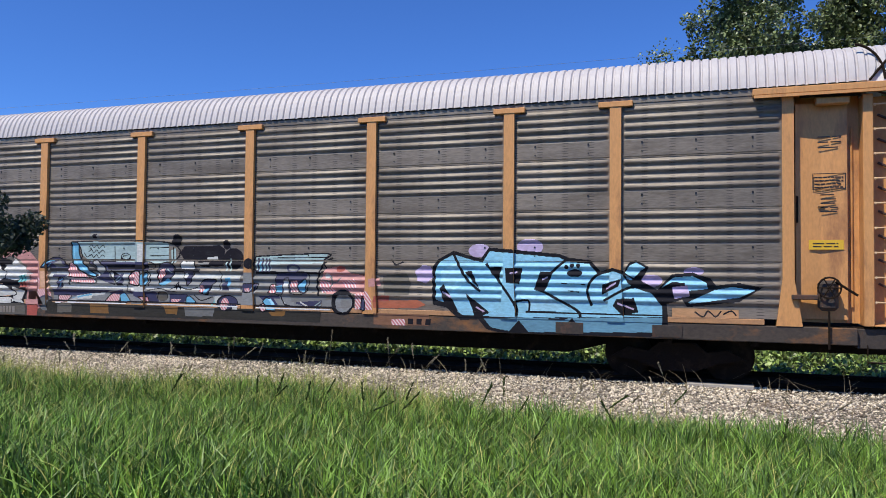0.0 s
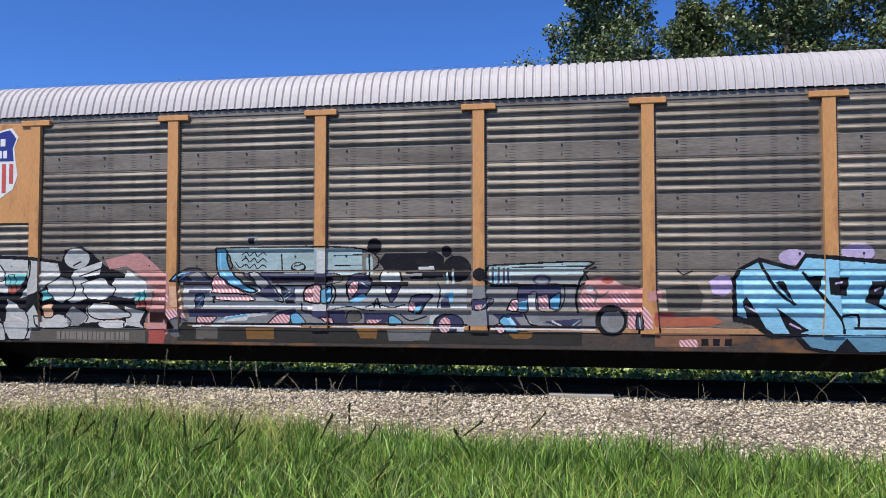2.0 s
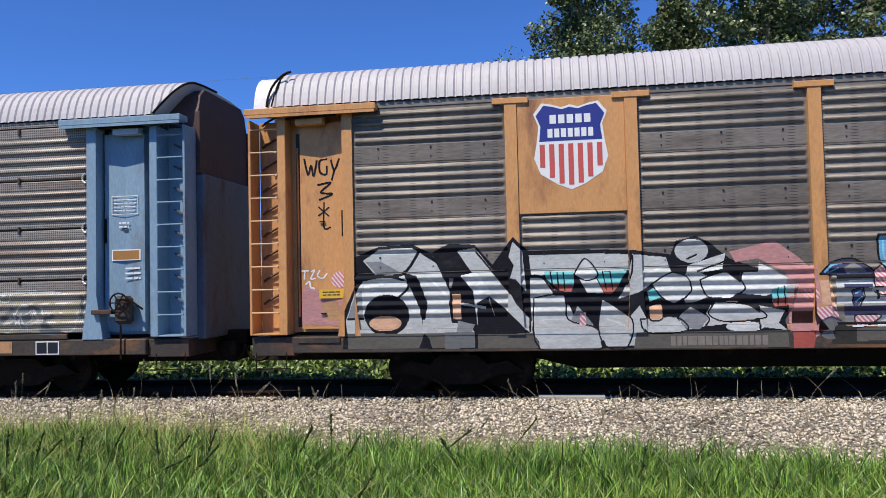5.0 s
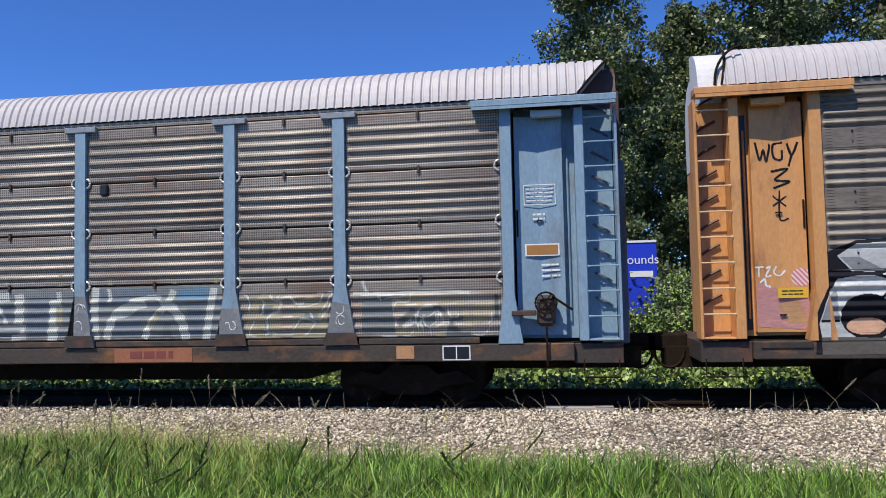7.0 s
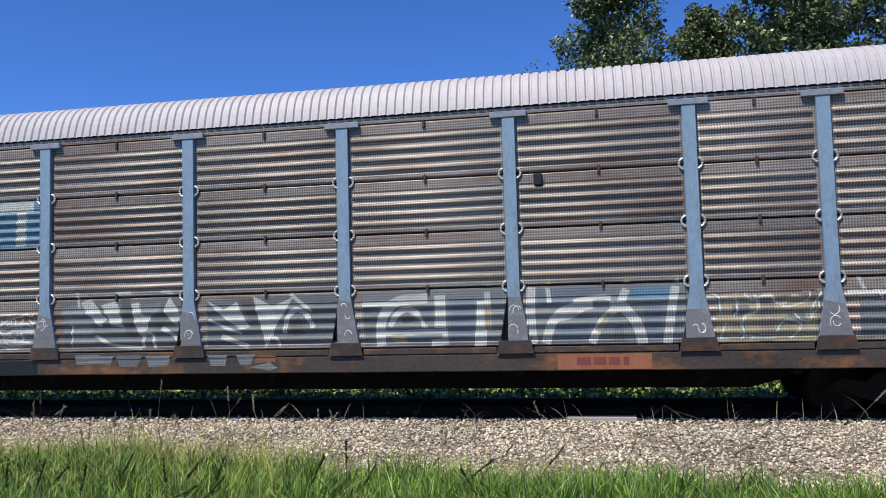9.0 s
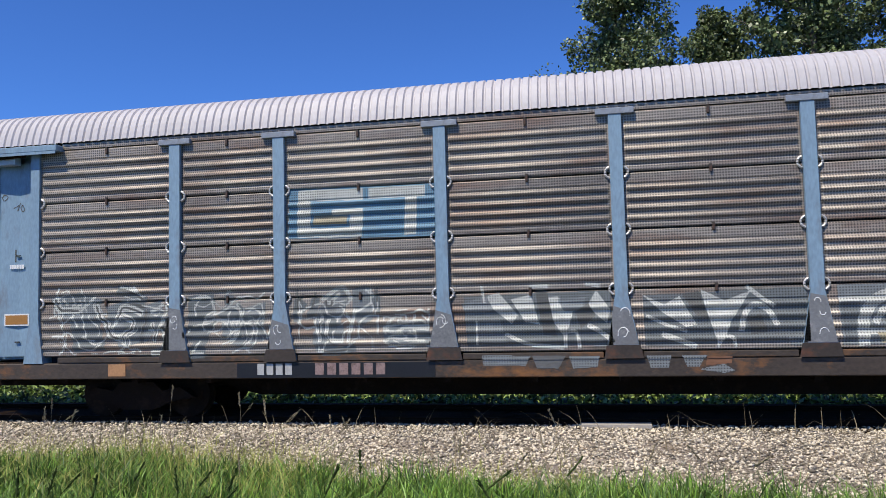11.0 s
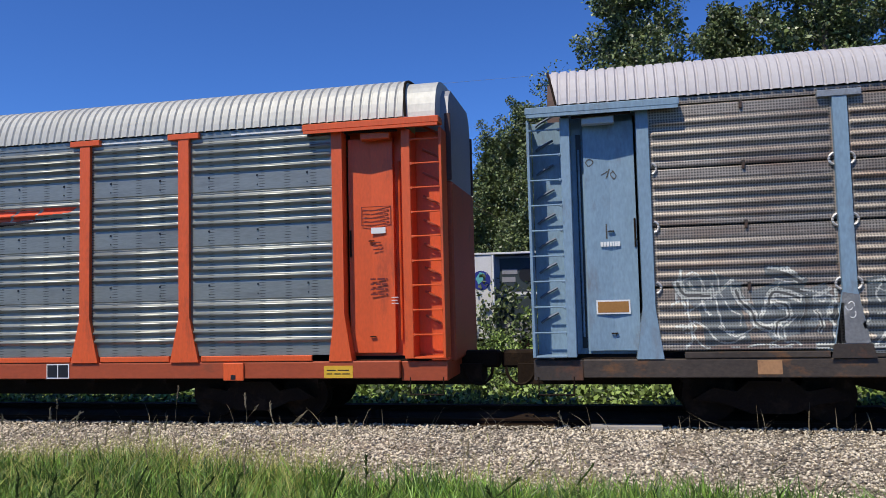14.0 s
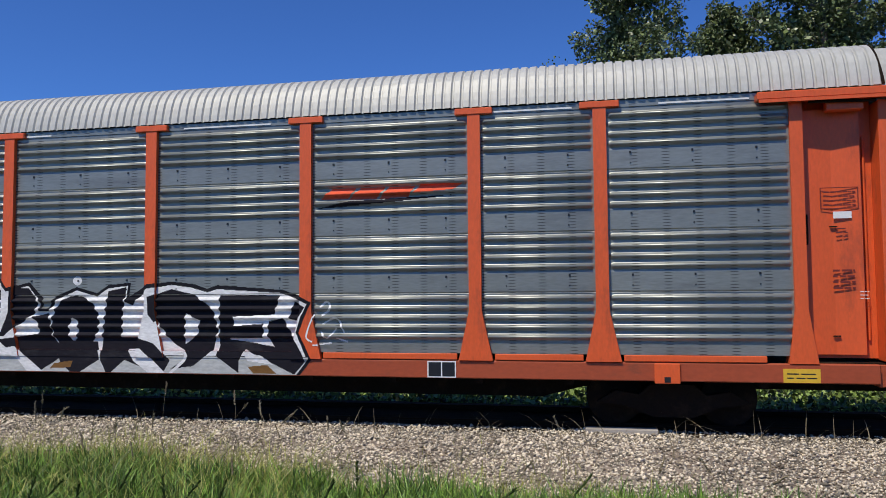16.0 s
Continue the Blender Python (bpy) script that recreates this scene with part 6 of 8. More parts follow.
    g.shape("gt", (7.34, 1.63), (7.66, 1.88), (7.97, 1.61), (7.95, 1.09), (7.31, 1.10))
    g.shape("gb", (7.57, 1.67), (7.81, 1.66), (7.81, 1.49), (7.56, 1.49))
    g.shape("gt", (8.18, 1.65), (8.47, 1.82), (8.78, 1.68), (8.75, 1.08), (8.15, 1.09))
    g.shape("gb", (8.37, 1.52), (8.61, 1.51), (8.60, 1.35), (8.36, 1.35))
    g.shape("gb", (9.37, 1.73), (9.86, 1.77), (9.94, 1.16), (9.36, 1.17))
    g.stroke("gt", 0.093, (9.95, 1.63), (10.33, 1.71), (10.37, 1.20), (9.99, 1.16))
    g.stroke("gt", 0.093, (10.61, 1.61), (10.99, 1.70), (11.16, 1.15), (10.65, 1.15))
    g.shape("gb", (10.23, 1.53), (10.61, 1.57), (10.61, 1.24), (10.23, 1.25))
    g.stroke("gw", 0.056, (9.23, 1.83), (9.86, 1.81), (10.52, 1.85), (11.18, 1.81))
    g.shape("gt", (11.22, 1.60), (11.64, 1.69), (11.63, 1.41), (11.26, 1.28))
    g.stroke("gw", 0.057, (9.38, 2.03), (9.47, 1.82))
    g.scribble("gw", 20, 92, 9.23, 11.62, 1.12, 1.83, 0.03)
    g.scribble("gb", 6, 92, 9.23, 11.62, 1.12, 1.83, 0.08)
    g.scribble("gd", 6, 92, 9.23, 11.62, 1.12, 1.83, 0.04)
    g.scribble("gt", 6, 72, 7.28, 8.88, 1.15, 1.85, 0.05)
    g.scribble("gb", 4, 72, 7.28, 8.88, 1.15, 1.85, 0.05)
    g.scribble("gw", 14, 72, 7.28, 8.88, 1.15, 1.85, 0.03)
    g.stroke("gw", 0.028, (-11.40, 2.12), (-11.10, 2.20), (-11.01, 1.87), (-11.31, 1.65))
    g.stroke("gw", 0.028, (-10.91, 2.11), (-10.73, 1.36), (-10.34, 1.44), (-9.95, 2.08))
    g.stroke("gw", 0.028, (-10.52, 2.00), (-10.15, 1.35), (-9.58, 1.71))
    g.stroke("gd", 0.074, (-9.95, 1.99), (-9.58, 1.89), (-9.68, 1.35))
    g.stroke("gw", 0.028, (-9.67, 1.98), (-9.21, 1.84), (-9.40, 1.52))
    g.stroke("gw", 0.027, (-8.74, 2.06), (-8.38, 2.09), (-8.30, 1.69), (-8.66, 1.60))
    g.stroke("gw", 0.026, (-8.21, 1.69), (-7.94, 1.86), (-7.69, 1.50), (-7.96, 1.33))
    g.stroke("gw", 0.026, (-7.68, 1.81), (-7.41, 1.94), (-7.39, 1.32))
    g.stroke("gw", 0.069, (-6.31, 2.00), (-5.97, 2.20), (-5.81, 1.99))
    g.stroke("gw", 0.068, (-6.14, 1.91), (-6.25, 1.39), (-5.96, 1.30))
    g.stroke("gw", 0.068, (-5.74, 1.81), (-5.88, 1.30))
    g.stroke("gw", 0.043, (-6.48, 1.78), (-6.38, 1.31))
    g.stroke("gw", 0.042, (-5.56, 2.15), (-5.41, 1.98), (-5.74, 1.77))
    g.stroke("gw", 0.042, (-5.27, 1.51), (-4.63, 1.62), (-4.52, 1.46))
    g.stroke("gw", 0.041, (-5.19, 1.34), (-4.57, 1.29))
    g.scribble("gb", 9, 115, -11.50, -9.20, 1.14, 2.26, 0.12)
    g.scribble("gw", 7, 115, -11.50, -9.20, 1.14, 2.26, 0.1)
    g.scribble("gw", 34, 115, -11.50, -9.20, 1.14, 2.31, 0.03)
    g.scribble("gd", 9, 115, -11.50, -9.20, 1.14, 2.26, 0.03)
    g.scribble("gb", 6, 87, -8.79, -7.27, 1.13, 2.06, 0.12)
    g.scribble("gw", 30, 87, -8.78, -7.27, 1.13, 2.19, 0.028)
    g.scribble("gb", 6, 67, -6.77, -5.36, 1.13, 2.01, 0.12)
    g.scribble("gw", 26, 67, -6.76, -5.36, 1.13, 2.18, 0.03)
    g.scribble("gd", 7, 67, -6.76, -5.36, 1.13, 2.18, 0.03)
    g.scribble("gw", 18, 52, -5.25, -4.49, 1.17, 1.80, 0.03)
    g.shape("gbl", (-6.89, 3.90), (-4.33, 3.87), (-4.33, 2.99), (-6.91, 3.05))
    g.shape("gw", (-6.72, 3.87), (-5.57, 3.85), (-5.57, 3.65), (-6.73, 3.68))
    g.shape("gw", (-6.73, 3.68), (-6.49, 3.67), (-6.52, 3.05), (-6.75, 3.06))
    g.shape("gw", (-6.51, 3.21), (-5.59, 3.20), (-5.60, 3.03), (-6.52, 3.05))
    g.shape("gw", (-5.80, 3.42), (-5.57, 3.42), (-5.59, 3.20), (-5.82, 3.19))
    g.shape("gw", (-6.12, 3.52), (-5.57, 3.52), (-5.57, 3.41), (-6.12, 3.41))
    g.shape("gt", (-6.45, 3.42), (-5.85, 3.40), (-5.86, 3.26), (-6.45, 3.26))
    g.shape("gw", (-5.47, 3.85), (-4.50, 3.85), (-4.51, 3.66), (-5.48, 3.66))
    g.shape("gw", (-4.84, 3.68), (-4.64, 3.69), (-4.67, 3.04), (-4.88, 3.03))
    g.shape("gp", (1.69, 2.03), (4.15, 2.03), (4.13, 1.14), (1.73, 1.14))
    g.shape("gb", (1.73, 1.81), (1.99, 1.83), (1.94, 1.18), (1.76, 1.17))
    g.shape("gi", (3.19, 1.88), (3.60, 1.88), (3.61, 1.21), (3.20, 1.19))
    g.shape("gi", (2.68, 1.30), (3.00, 1.31), (3.00, 1.18), (2.28, 1.17))
    g.stroke("gw", 0.163, (2.77, 1.89), (2.34, 1.86), (2.11, 1.69), (2.02, 1.44), (2.02, 1.17))
    g.stroke("gw", 0.096, (2.19, 1.47), (2.31, 1.65), (2.49, 1.72), (2.69, 1.60), (2.77, 1.43))
    g.shape("gd", (2.34, 1.61), (2.49, 1.67), (2.61, 1.53), (2.41, 1.47))
    g.stroke("gw", 0.087, (2.08, 1.33), (2.59, 1.34), (3.10, 1.35))
    g.shape("gt", (2.20, 1.31), (2.41, 1.32), (2.48, 1.17), (2.26, 1.16))
    g.shape("gi", (2.65, 1.74), (2.89, 1.74), (2.89, 1.46), (2.77, 1.46))
    g.stroke("gw", 0.183, (3.02, 1.88), (3.03, 1.69), (3.02, 1.45))
    g.stroke("gw", 0.087, (3.10, 1.37), (3.10, 1.18))
    g.stroke("gw", 0.106, (2.90, 1.16), (3.13, 1.18))
    g.stroke("gw", 0.192, (3.73, 1.77), (3.71, 1.49), (3.68, 1.15))
    g.stroke("gw", 0.096, (3.80, 1.94), (3.82, 1.72))
    g.stroke("gt", 0.115, (3.82, 1.67), (3.82, 1.39))
    g.stroke("gw", 0.077, (1.73, 1.81), (2.49, 1.83))
    g.stroke("gt", 0.077, (2.76, 2.25), (2.76, 2.11))
    g.stroke("gt", 0.077, (3.84, 2.25), (3.84, 2.09))
    g.shape("gp", (4.43, 2.03), (6.89, 2.03), (6.86, 1.14), (4.45, 1.14))
    g.shape("gi", (4.59, 1.99), (5.62, 1.99), (5.55, 1.75), (4.62, 1.73))
    g.shape("gbl", (6.06, 1.97), (6.70, 1.98), (6.68, 1.80), (6.08, 1.77))
    g.shape("gi", (4.91, 1.42), (5.40, 1.46), (5.41, 1.17), (4.83, 1.16))
    g.shape("gi", (6.25, 1.67), (6.55, 1.66), (6.52, 1.17), (6.28, 1.16))
    g.stroke("gw", 0.144, (4.52, 1.99), (4.50, 1.57), (4.53, 1.16))
    g.stroke("gw", 0.077, (4.78, 1.98), (4.80, 1.79))
    g.stroke("gw", 0.144, (5.44, 1.72), (5.06, 1.65), (4.84, 1.45), (4.74, 1.16))
    g.stroke("gw", 0.077, (5.20, 1.78), (5.57, 1.84), (5.74, 1.82))
    g.stroke("gw", 0.087, (4.82, 1.51), (5.10, 1.54), (5.31, 1.66))
    g.stroke("gw", 0.125, (5.99, 1.92), (5.86, 1.68), (5.62, 1.46), (5.46, 1.15))
    g.stroke("gw", 0.096, (5.77, 1.73), (6.01, 1.67))
    g.stroke("gw", 0.163, (5.97, 1.65), (6.14, 1.43), (6.22, 1.14))
    g.stroke("gt", 0.087, (5.73, 1.55), (5.56, 1.32))
    g.shape("gb", (5.82, 1.38), (5.93, 1.40), (5.96, 1.14), (5.79, 1.15))
    g.stroke("gw", 0.135, (6.74, 1.94), (6.68, 1.62), (6.60, 1.13))
    g.stroke("gt", 0.077, (4.81, 2.21), (4.80, 2.09))
    g.stroke("gt", 0.087, (6.02, 2.21), (6.02, 2.08))
    g.stroke("gt", 0.067, (6.78, 2.19), (6.78, 2.06))
    g.build(blue_car, "blue", "faded whitish graffiti")


def paint_tag_o():
    g = Spray()
    g.shape("rbar", (4.49, 3.58), (4.69, 3.75), (5.10, 3.75), (4.96, 3.58))
    g.shape("rbar", (4.98, 3.57), (5.18, 3.75), (5.59, 3.75), (5.45, 3.57))
    g.shape("rbar", (5.49, 3.57), (5.66, 3.75), (6.09, 3.76), (5.97, 3.58))
    g.shape("rbar", (6.05, 3.64), (6.19, 3.78), (6.87, 3.78), (6.70, 3.68))
    g.shape("blk", (4.41, 3.43), (4.98, 3.54), (6.70, 3.60), (5.76, 3.51))
    g.build(orange_car, "orange", "red slanted emblem bars")


paint_silver_y()
paint_middle_y()
paint_middleR_y()
paint_blueN_y()
paint_door_y()
paint_scrawl_b()
paint_kolde_o()
paint_ghost_b()
paint_tag_o()


# ---- fittings on the cars ----


def plate(car, x0, x1, z0, z1, y, material, name="notice", label="", depth=0.006):
    return part(name, boxm(x0, x1, y - depth, y, z0, z1), M[material], car, label)


def outline(car, x0, x1, z0, z1, y, material, w=0.012, label=""):
    bm = bmesh.new()
    for a in ((x0, x1, z0, z0 + w), (x0, x1, z1 - w, z1), (x0, x0 + w, z0 + w, z1 - w), (x1 - w, x1, z0 + w, z1 - w)):
        add_box(bm, a[0], a[1], y - 0.004, y, a[2], a[3])
    return part("stencil_frame", bm, M[material], car, label)


def bars(car, x0, x1, z, y, material, rows=1, h=0.03, gap=0.05, words=3, seed=1):
    """Rows of small bars for lettering that cannot be read."""
    rnd = random.Random(seed)
    bm = bmesh.new()
    for r in range(rows):
        zz = z - r * gap
        x = x0
        while x < x1 - 0.02:
            w = rnd.uniform(0.4, 1.0) * (x1 - x0) / words
            add_box(bm, x, min(x + w, x1), y - 0.003, y, zz, zz + h)
            x += w + 0.35 * (x1 - x0) / words * rnd.uniform(0.2, 0.6)
    ob = part("lettering", bm, M[material], car)
    ob["kind"] = "stuff"
    return ob


def letter_bars(car, x0, x1, z0, z1, count, material):
    """Plain bars, one for each painted character."""
    w = (x1 - x0) / count
    for k in range(count):
        part("lettering_bar", boxm(x0 + (k + 0.14) * w, x0 + (k + 0.86) * w, -HW - 0.044, -HW - 0.041, z0, z1), M[material], car)


def door_y(x):
    x0, x1 = DOOR_POST[1] + 0.04, LADDER[0] - 0.20
    return -HW + 0.158


def hand_brake(car, s):
    """A dark brake gear box with a wheel and chain on its bracket."""
    x = s * 12.42
    gear = part("brake_housing", boxm(x - 0.15, x + 0.15, -HW - 0.10, -HW + 0.12, 1.24, 1.74, 0.06), M["sill_dark"], car, "greasy dark brake housing")
    bm = bmesh.new()
    add_pipe(bm, [(x + 0.17 * math.cos(q * 0.3927), -HW - 0.16, 1.62 + 0.17 * math.sin(q * 0.3927)) for q in range(16)], 0.016, 5, True)
    for q in range(3):
        a = q * 1.047
        add_tube(bm, (x - 0.17 * math.cos(a), -HW - 0.16, 1.62 - 0.17 * math.sin(a)), (x + 0.17 * math.cos(a), -HW - 0.16, 1.62 + 0.17 * math.sin(a)), 0.012, 5)
    part("brake_wheel", bm, M["dark"], gear)
    part("brake_lever", add_tube(bmesh.new(), (x + 0.1, -HW - 0.1, 1.72), (x + 0.42, -HW - 0.1, 1.50), 0.02, 6), M["dark"], gear)
    part("chain", add_tube(bmesh.new(), (x, -HW - 0.10, 0.62), (x, -HW - 0.10, 1.24), 0.018, 5), M["dark"], gear)
    part("brake_step", boxm(x - 0.55, x - 0.16, -HW - 0.14, -HW + 0.1, 1.42, 1.50, 0.01), M["sill_dark"], gear)


def bolts(car, style):
    """Rows of dark bolt heads on the flat bands of each bay."""
    xs = [-DOOR_POST[0]] + POSTS + [DOOR_POST[0]]
    for i in range(9):
        a, b = xs[i], xs[i + 1]
        bm = bmesh.new()
        n = 3 if b - a > 2.2 else 2
        for k in range(3):
            z = PANEL_TOP - (k + 0.78) * PANEL_STEP
            for q in range(n):
                x = a + (b - a) * (q + 0.5) / n
                add_box(bm, x - 0.014, x + 0.014, -HW - 0.022, -HW - 0.006, z + 0.05, z + 0.085)
                add_box(bm, x - 0.010, x + 0.010, -HW - 0.018, -HW - 0.006, z - 0.10, z - 0.08)
        part("bolt_row", bm, M["black"], car)["kind"] = "stuff"


def clips(car):
    """Pale hook clips where the perforated panels meet the posts."""
    js = joints("blue")[1:4]
    first = None
    for p in POSTS + [-DOOR_POST[0] - 0.08, DOOR_POST[0] + 0.08]:
        for z in js:
            for s in (-1, 1):
                if abs(p) > 11 and s * p > 0:
                    continue
                m = pose(p + s * 0.10, -HW - 0.03, z, 0, 0, 0 if s > 0 else 180)
                if first is None:
                    bm = bmesh.new()
                    add_pipe(bm, [(0.075 * math.cos(-1.4 + q * 0.467), 0, 0.085 * math.sin(-1.4 + q * 0.467)) for q in range(7)], 0.02)
                    first = part("panel_clip", bm, M["steel_clip"], car, "pale hooked panel clip")
                    first.matrix_basis = m
                else:
                    share("panel_clip", first, car, m)
    mid = None
    xs = POSTS
    for a, b in zip([-DOOR_POST[0]] + xs, xs + [DOOR_POST[0]]):
        for z in js + [4.80]:
            m = pose((a + b) / 2, -HW - 0.015, z)
            if mid is None:
                mid = part("panel_tab", boxm(-0.022, 0.022, -0.03, 0.02, -0.07, 0.06, 0.006), M["sill_dark"], car)
                mid.matrix_basis = m
            else:
                share("panel_tab", mid, car, m)


def dress_yellow(car):
    # the emblem plate and its shield
    x0, x1 = POSTS[0] + 0.10, POSTS[1] - 0.10
    part("emblem_plate", boxm(x0, x1, -HW - 0.045, -HW, joints("yellow")[2] + 0.0, Z_PANEL1, 0.008), M["yellow"], car, "plain yellow plate behind the shield")
    cx, zt, zb = (x0 + x1) / 2, 4.76, 3.33
    half = [(0.0, zt - 0.02), (0.14, zt - 0.06), (0.30, zt - 0.01), (0.46, zt + 0.02), (0.60, zt - 0.16), (0.52, zt - 0.36), (0.55, zt - 0.62), (0.60, zt - 0.90), (0.50, zt - 1.16), (0.22, zt - 1.34), (0.0, zb)]
    full = [(cx + x, z) for x, z in half] + [(cx - x, z) for x, z in half[-2:0:-1]]
    shield = part("shield", add_prism(bmesh.new(), full, -HW - 0.050, -HW - 0.046), M["white"], car, "white shield with a blue top and red stripes")
    zc = zt - 0.64
    top = [(cx + x * 0.93, zt - 0.04 - (zt - z) * 0.93) for x, z in half[:7]]
    top = [(x, max(z, zc)) for x, z in top]
    band = top + [(2 * cx - x, z) for x, z in top[::-1]][:-1]
    part("shield_top", add_prism(bmesh.new(), band, -HW - 0.054, -HW - 0.051), M["royal_blue"], shield)
    for count, w, z in ((5, 0.35, zt - 0.33), (7, 0.385, zt - 0.56)):
        pitch = 2 * w / count
        for k in range(count):
            x = cx - w + (k + 0.5) * pitch
            part("lettering_bar", boxm(x - pitch * 0.37, x + pitch * 0.37, -HW - 0.058, -HW - 0.055, z, z + 0.145), M["white"], shield)
    for k in range(-3, 4):
        x = cx + k * 0.155
        d = abs(k) * 0.155
        zl = zb + 0.08 + 0.35 * (d / 0.5) ** 2.2
        part("stripe", boxm(x - 0.042, x + 0.042, -HW - 0.054, -HW - 0.051, zl, zc - 0.03), M["signal_red"], shield)
    bolts(car, "yellow")
    hand_brake(car, 1)
    y = door_y(0)
    outline(car, 12.22, 12.72, 3.25, 3.52, y, "black")
    bars(car, 12.25, 12.68, 3.44, y, "black", 4, 0.022, 0.055, 5, 3)
    bars(car, 12.30, 12.65, 4.12, y, "black", 3, 0.02, 0.09, 1, 4)
    bars(car, 12.34, 12.60, 3.15, y, "black", 5, 0.02, 0.07, 1, 5)
    n = plate(car, 12.16, 12.68, 2.25, 2.41, y, "sign_yellow", "notice", "yellow warning notice")
    bars(n, 12.22, 12.60, 2.34, y - 0.006, "black", 2, 0.018, 0.05, 2, 6)
    n = plate(car, -12.42, -11.98, 1.62, 1.78, y - 0.004, "sign_yellow", "notice", "yellow warning notice")
    bars(n, -12.36, -12.05, 1.72, y - 0.010, "black", 2, 0.018, 0.05, 2, 7)
    # lower kerb strips between the feet
    kerbs(car, "yellow", M["tan_strip"])
    bars(car, -6.55, -5.05, 0.76, -HW - 0.041, "stencil", 1, 0.15, 0.2, 11, 8)
    part("sill_bracket", boxm(-12.75, -12.0, -HW - 0.06, -HW, 0.86, 0.96, 0.01), M["sill_dark"], car)
    for x in (9.9, 8.2):
        part("sill_plate", boxm(x - 0.25, x + 0.25, -HW - 0.05, -HW - 0.036, 0.72, 0.93, 0.004), M["sill_dark"], car)


def kerbs(car, style, material):
    xs = [-DOOR_POST[0] + 0.1] + POSTS + [DOOR_POST[0] - 0.1]
    fl = 0.30 if style != "yellow" else 0.18
    for i in range(9):
        part("kerb_strip", boxm(xs[i] + fl, xs[i + 1] - fl, -HW - 0.045, -HW, Z_SILL1 + 0.012, Z_PANEL0 - 0.004, 0.008), material, car)


def dress_blue(car):
    clips(car)
    hand_brake(car, 1)
    y = door_y(0)
    outline(car, 12.10, 12.62, 3.22, 3.56, y, "white")
    bars(car, 12.14, 12.58, 3.48, y, "white", 4, 0.018, 0.065, 5, 13)
    bars(car, 12.24, 12.44, 3.05, y, "white", 2, 0.03, 0.07, 2, 14)
    n = plate(car, 12.10, 12.66, 2.38, 2.58, y, "white", "notice", "brown notice with a white border")
    plate(n, 12.125, 12.635, 2.40, 2.56, y - 0.006, "sign_brown", "notice_face", "", 0.003)
    bars(car, 12.36, 12.66, 2.22, y, "white", 3, 0.03, 0.09, 2, 15)
    n = plate(car, -12.62, -12.10, 1.66, 1.88, y, "white", "notice", "brown notice with a white border")
    plate(n, -12.595, -12.125, 1.685, 1.855, y - 0.006, "sign_brown", "notice_face", "", 0.003)
    bars(car, -12.52, -12.22, 2.72, y, "white", 1, 0.075, 0.1, 5, 16)
    kerbs(car, "blue", M["sill_rust"])
    # grey paint and chalky loops over the flared feet
    rnd = random.Random(77)
    for x in POSTS:
        top = rnd.uniform(1.62, 2.0)
        half = 0.10 + 0.17 * max(0.0, (1.95 - top) / 0.975)
        bm = bmesh.new()
        add_prism(bm, [(x - 0.232, 1.184), (x + 0.232, 1.184), (x + half, top - rnd.uniform(0, 0.12)), (x - half, top)], -HW - 0.074, -HW - 0.0705)
        grey = part("overspray", bm, M["overspray"], car, "patch of grey overspray on the post foot")
        for k in range(3):
            cx, cz, r = x + rnd.uniform(-0.06, 0.06), rnd.uniform(1.3, top - 0.12), rnd.uniform(0.05, 0.11)
            a0 = rnd.uniform(0, 6.28)
            bm = add_pipe(bmesh.new(), [(cx + r * math.cos(a0 + q * 0.5) * 0.8, -HW - 0.0745, cz + r * math.sin(a0 + q * 0.5)) for q in range(7)], 0.007, 5)
            part("chalk_loop", bm, M["white"], grey)
    # dark feet over the sill
    for x in POSTS:
        bm = bmesh.new()
        add_prism(bm, [(x - 0.255, 1.18), (x + 0.255, 1.18), (x + 0.30, 0.976), (x - 0.30, 0.976)], -HW - 0.085, -HW - 0.071)
        part("post_foot", bm, M["sill_dark"], car)
    letter_bars(car, -7.51, -6.84, 0.75, 0.94, 4, "stencil_pale")
    letter_bars(car, -6.48, -5.21, 0.75, 0.94, 6, "stencil_worn")
    p = part("sill_patch", boxm(-7.86, -4.4, -HW - 0.0385, -HW - 0.0355, 0.70, 0.95), M["black"], car)
    part("sill_square", boxm(-10.32, -9.98, -HW - 0.043, -HW - 0.036, 0.74, 0.95), M["tan_strip"], car, "pale tan square on the sill")
    part("sill_square", boxm(9.95, 10.25, -HW - 0.043, -HW - 0.036, 0.74, 0.95), M["tan_strip"], car, "pale tan square on the sill")
    n = plate(car, 10.72, 11.18, 0.71, 0.95, -HW - 0.036, "white", "consolidated_plate", "black stencil panel with white frame")
    plate(n, 10.74, 10.94, 0.73, 0.93, -HW - 0.042, "black", "panel_face", "", 0.003)
    plate(n, 10.96, 11.16, 0.73, 0.93, -HW - 0.042, "black", "panel_face", "", 0.003)
    part("sill_square", boxm(4.9, 6.35, -HW - 0.043, -HW - 0.036, 0.71, 0.95), M["orange_patch"], car, "faded orange patch on the sill")
    bars(car, 5.2, 6.0, 0.78, -HW - 0.044, "stencil_red", 1, 0.12, 0.2, 3, 19)
    part("panel_spot", boxm(4.62, 4.76, -HW - 0.07, -HW, 3.66, 3.86, 0.02), M["black"], car)


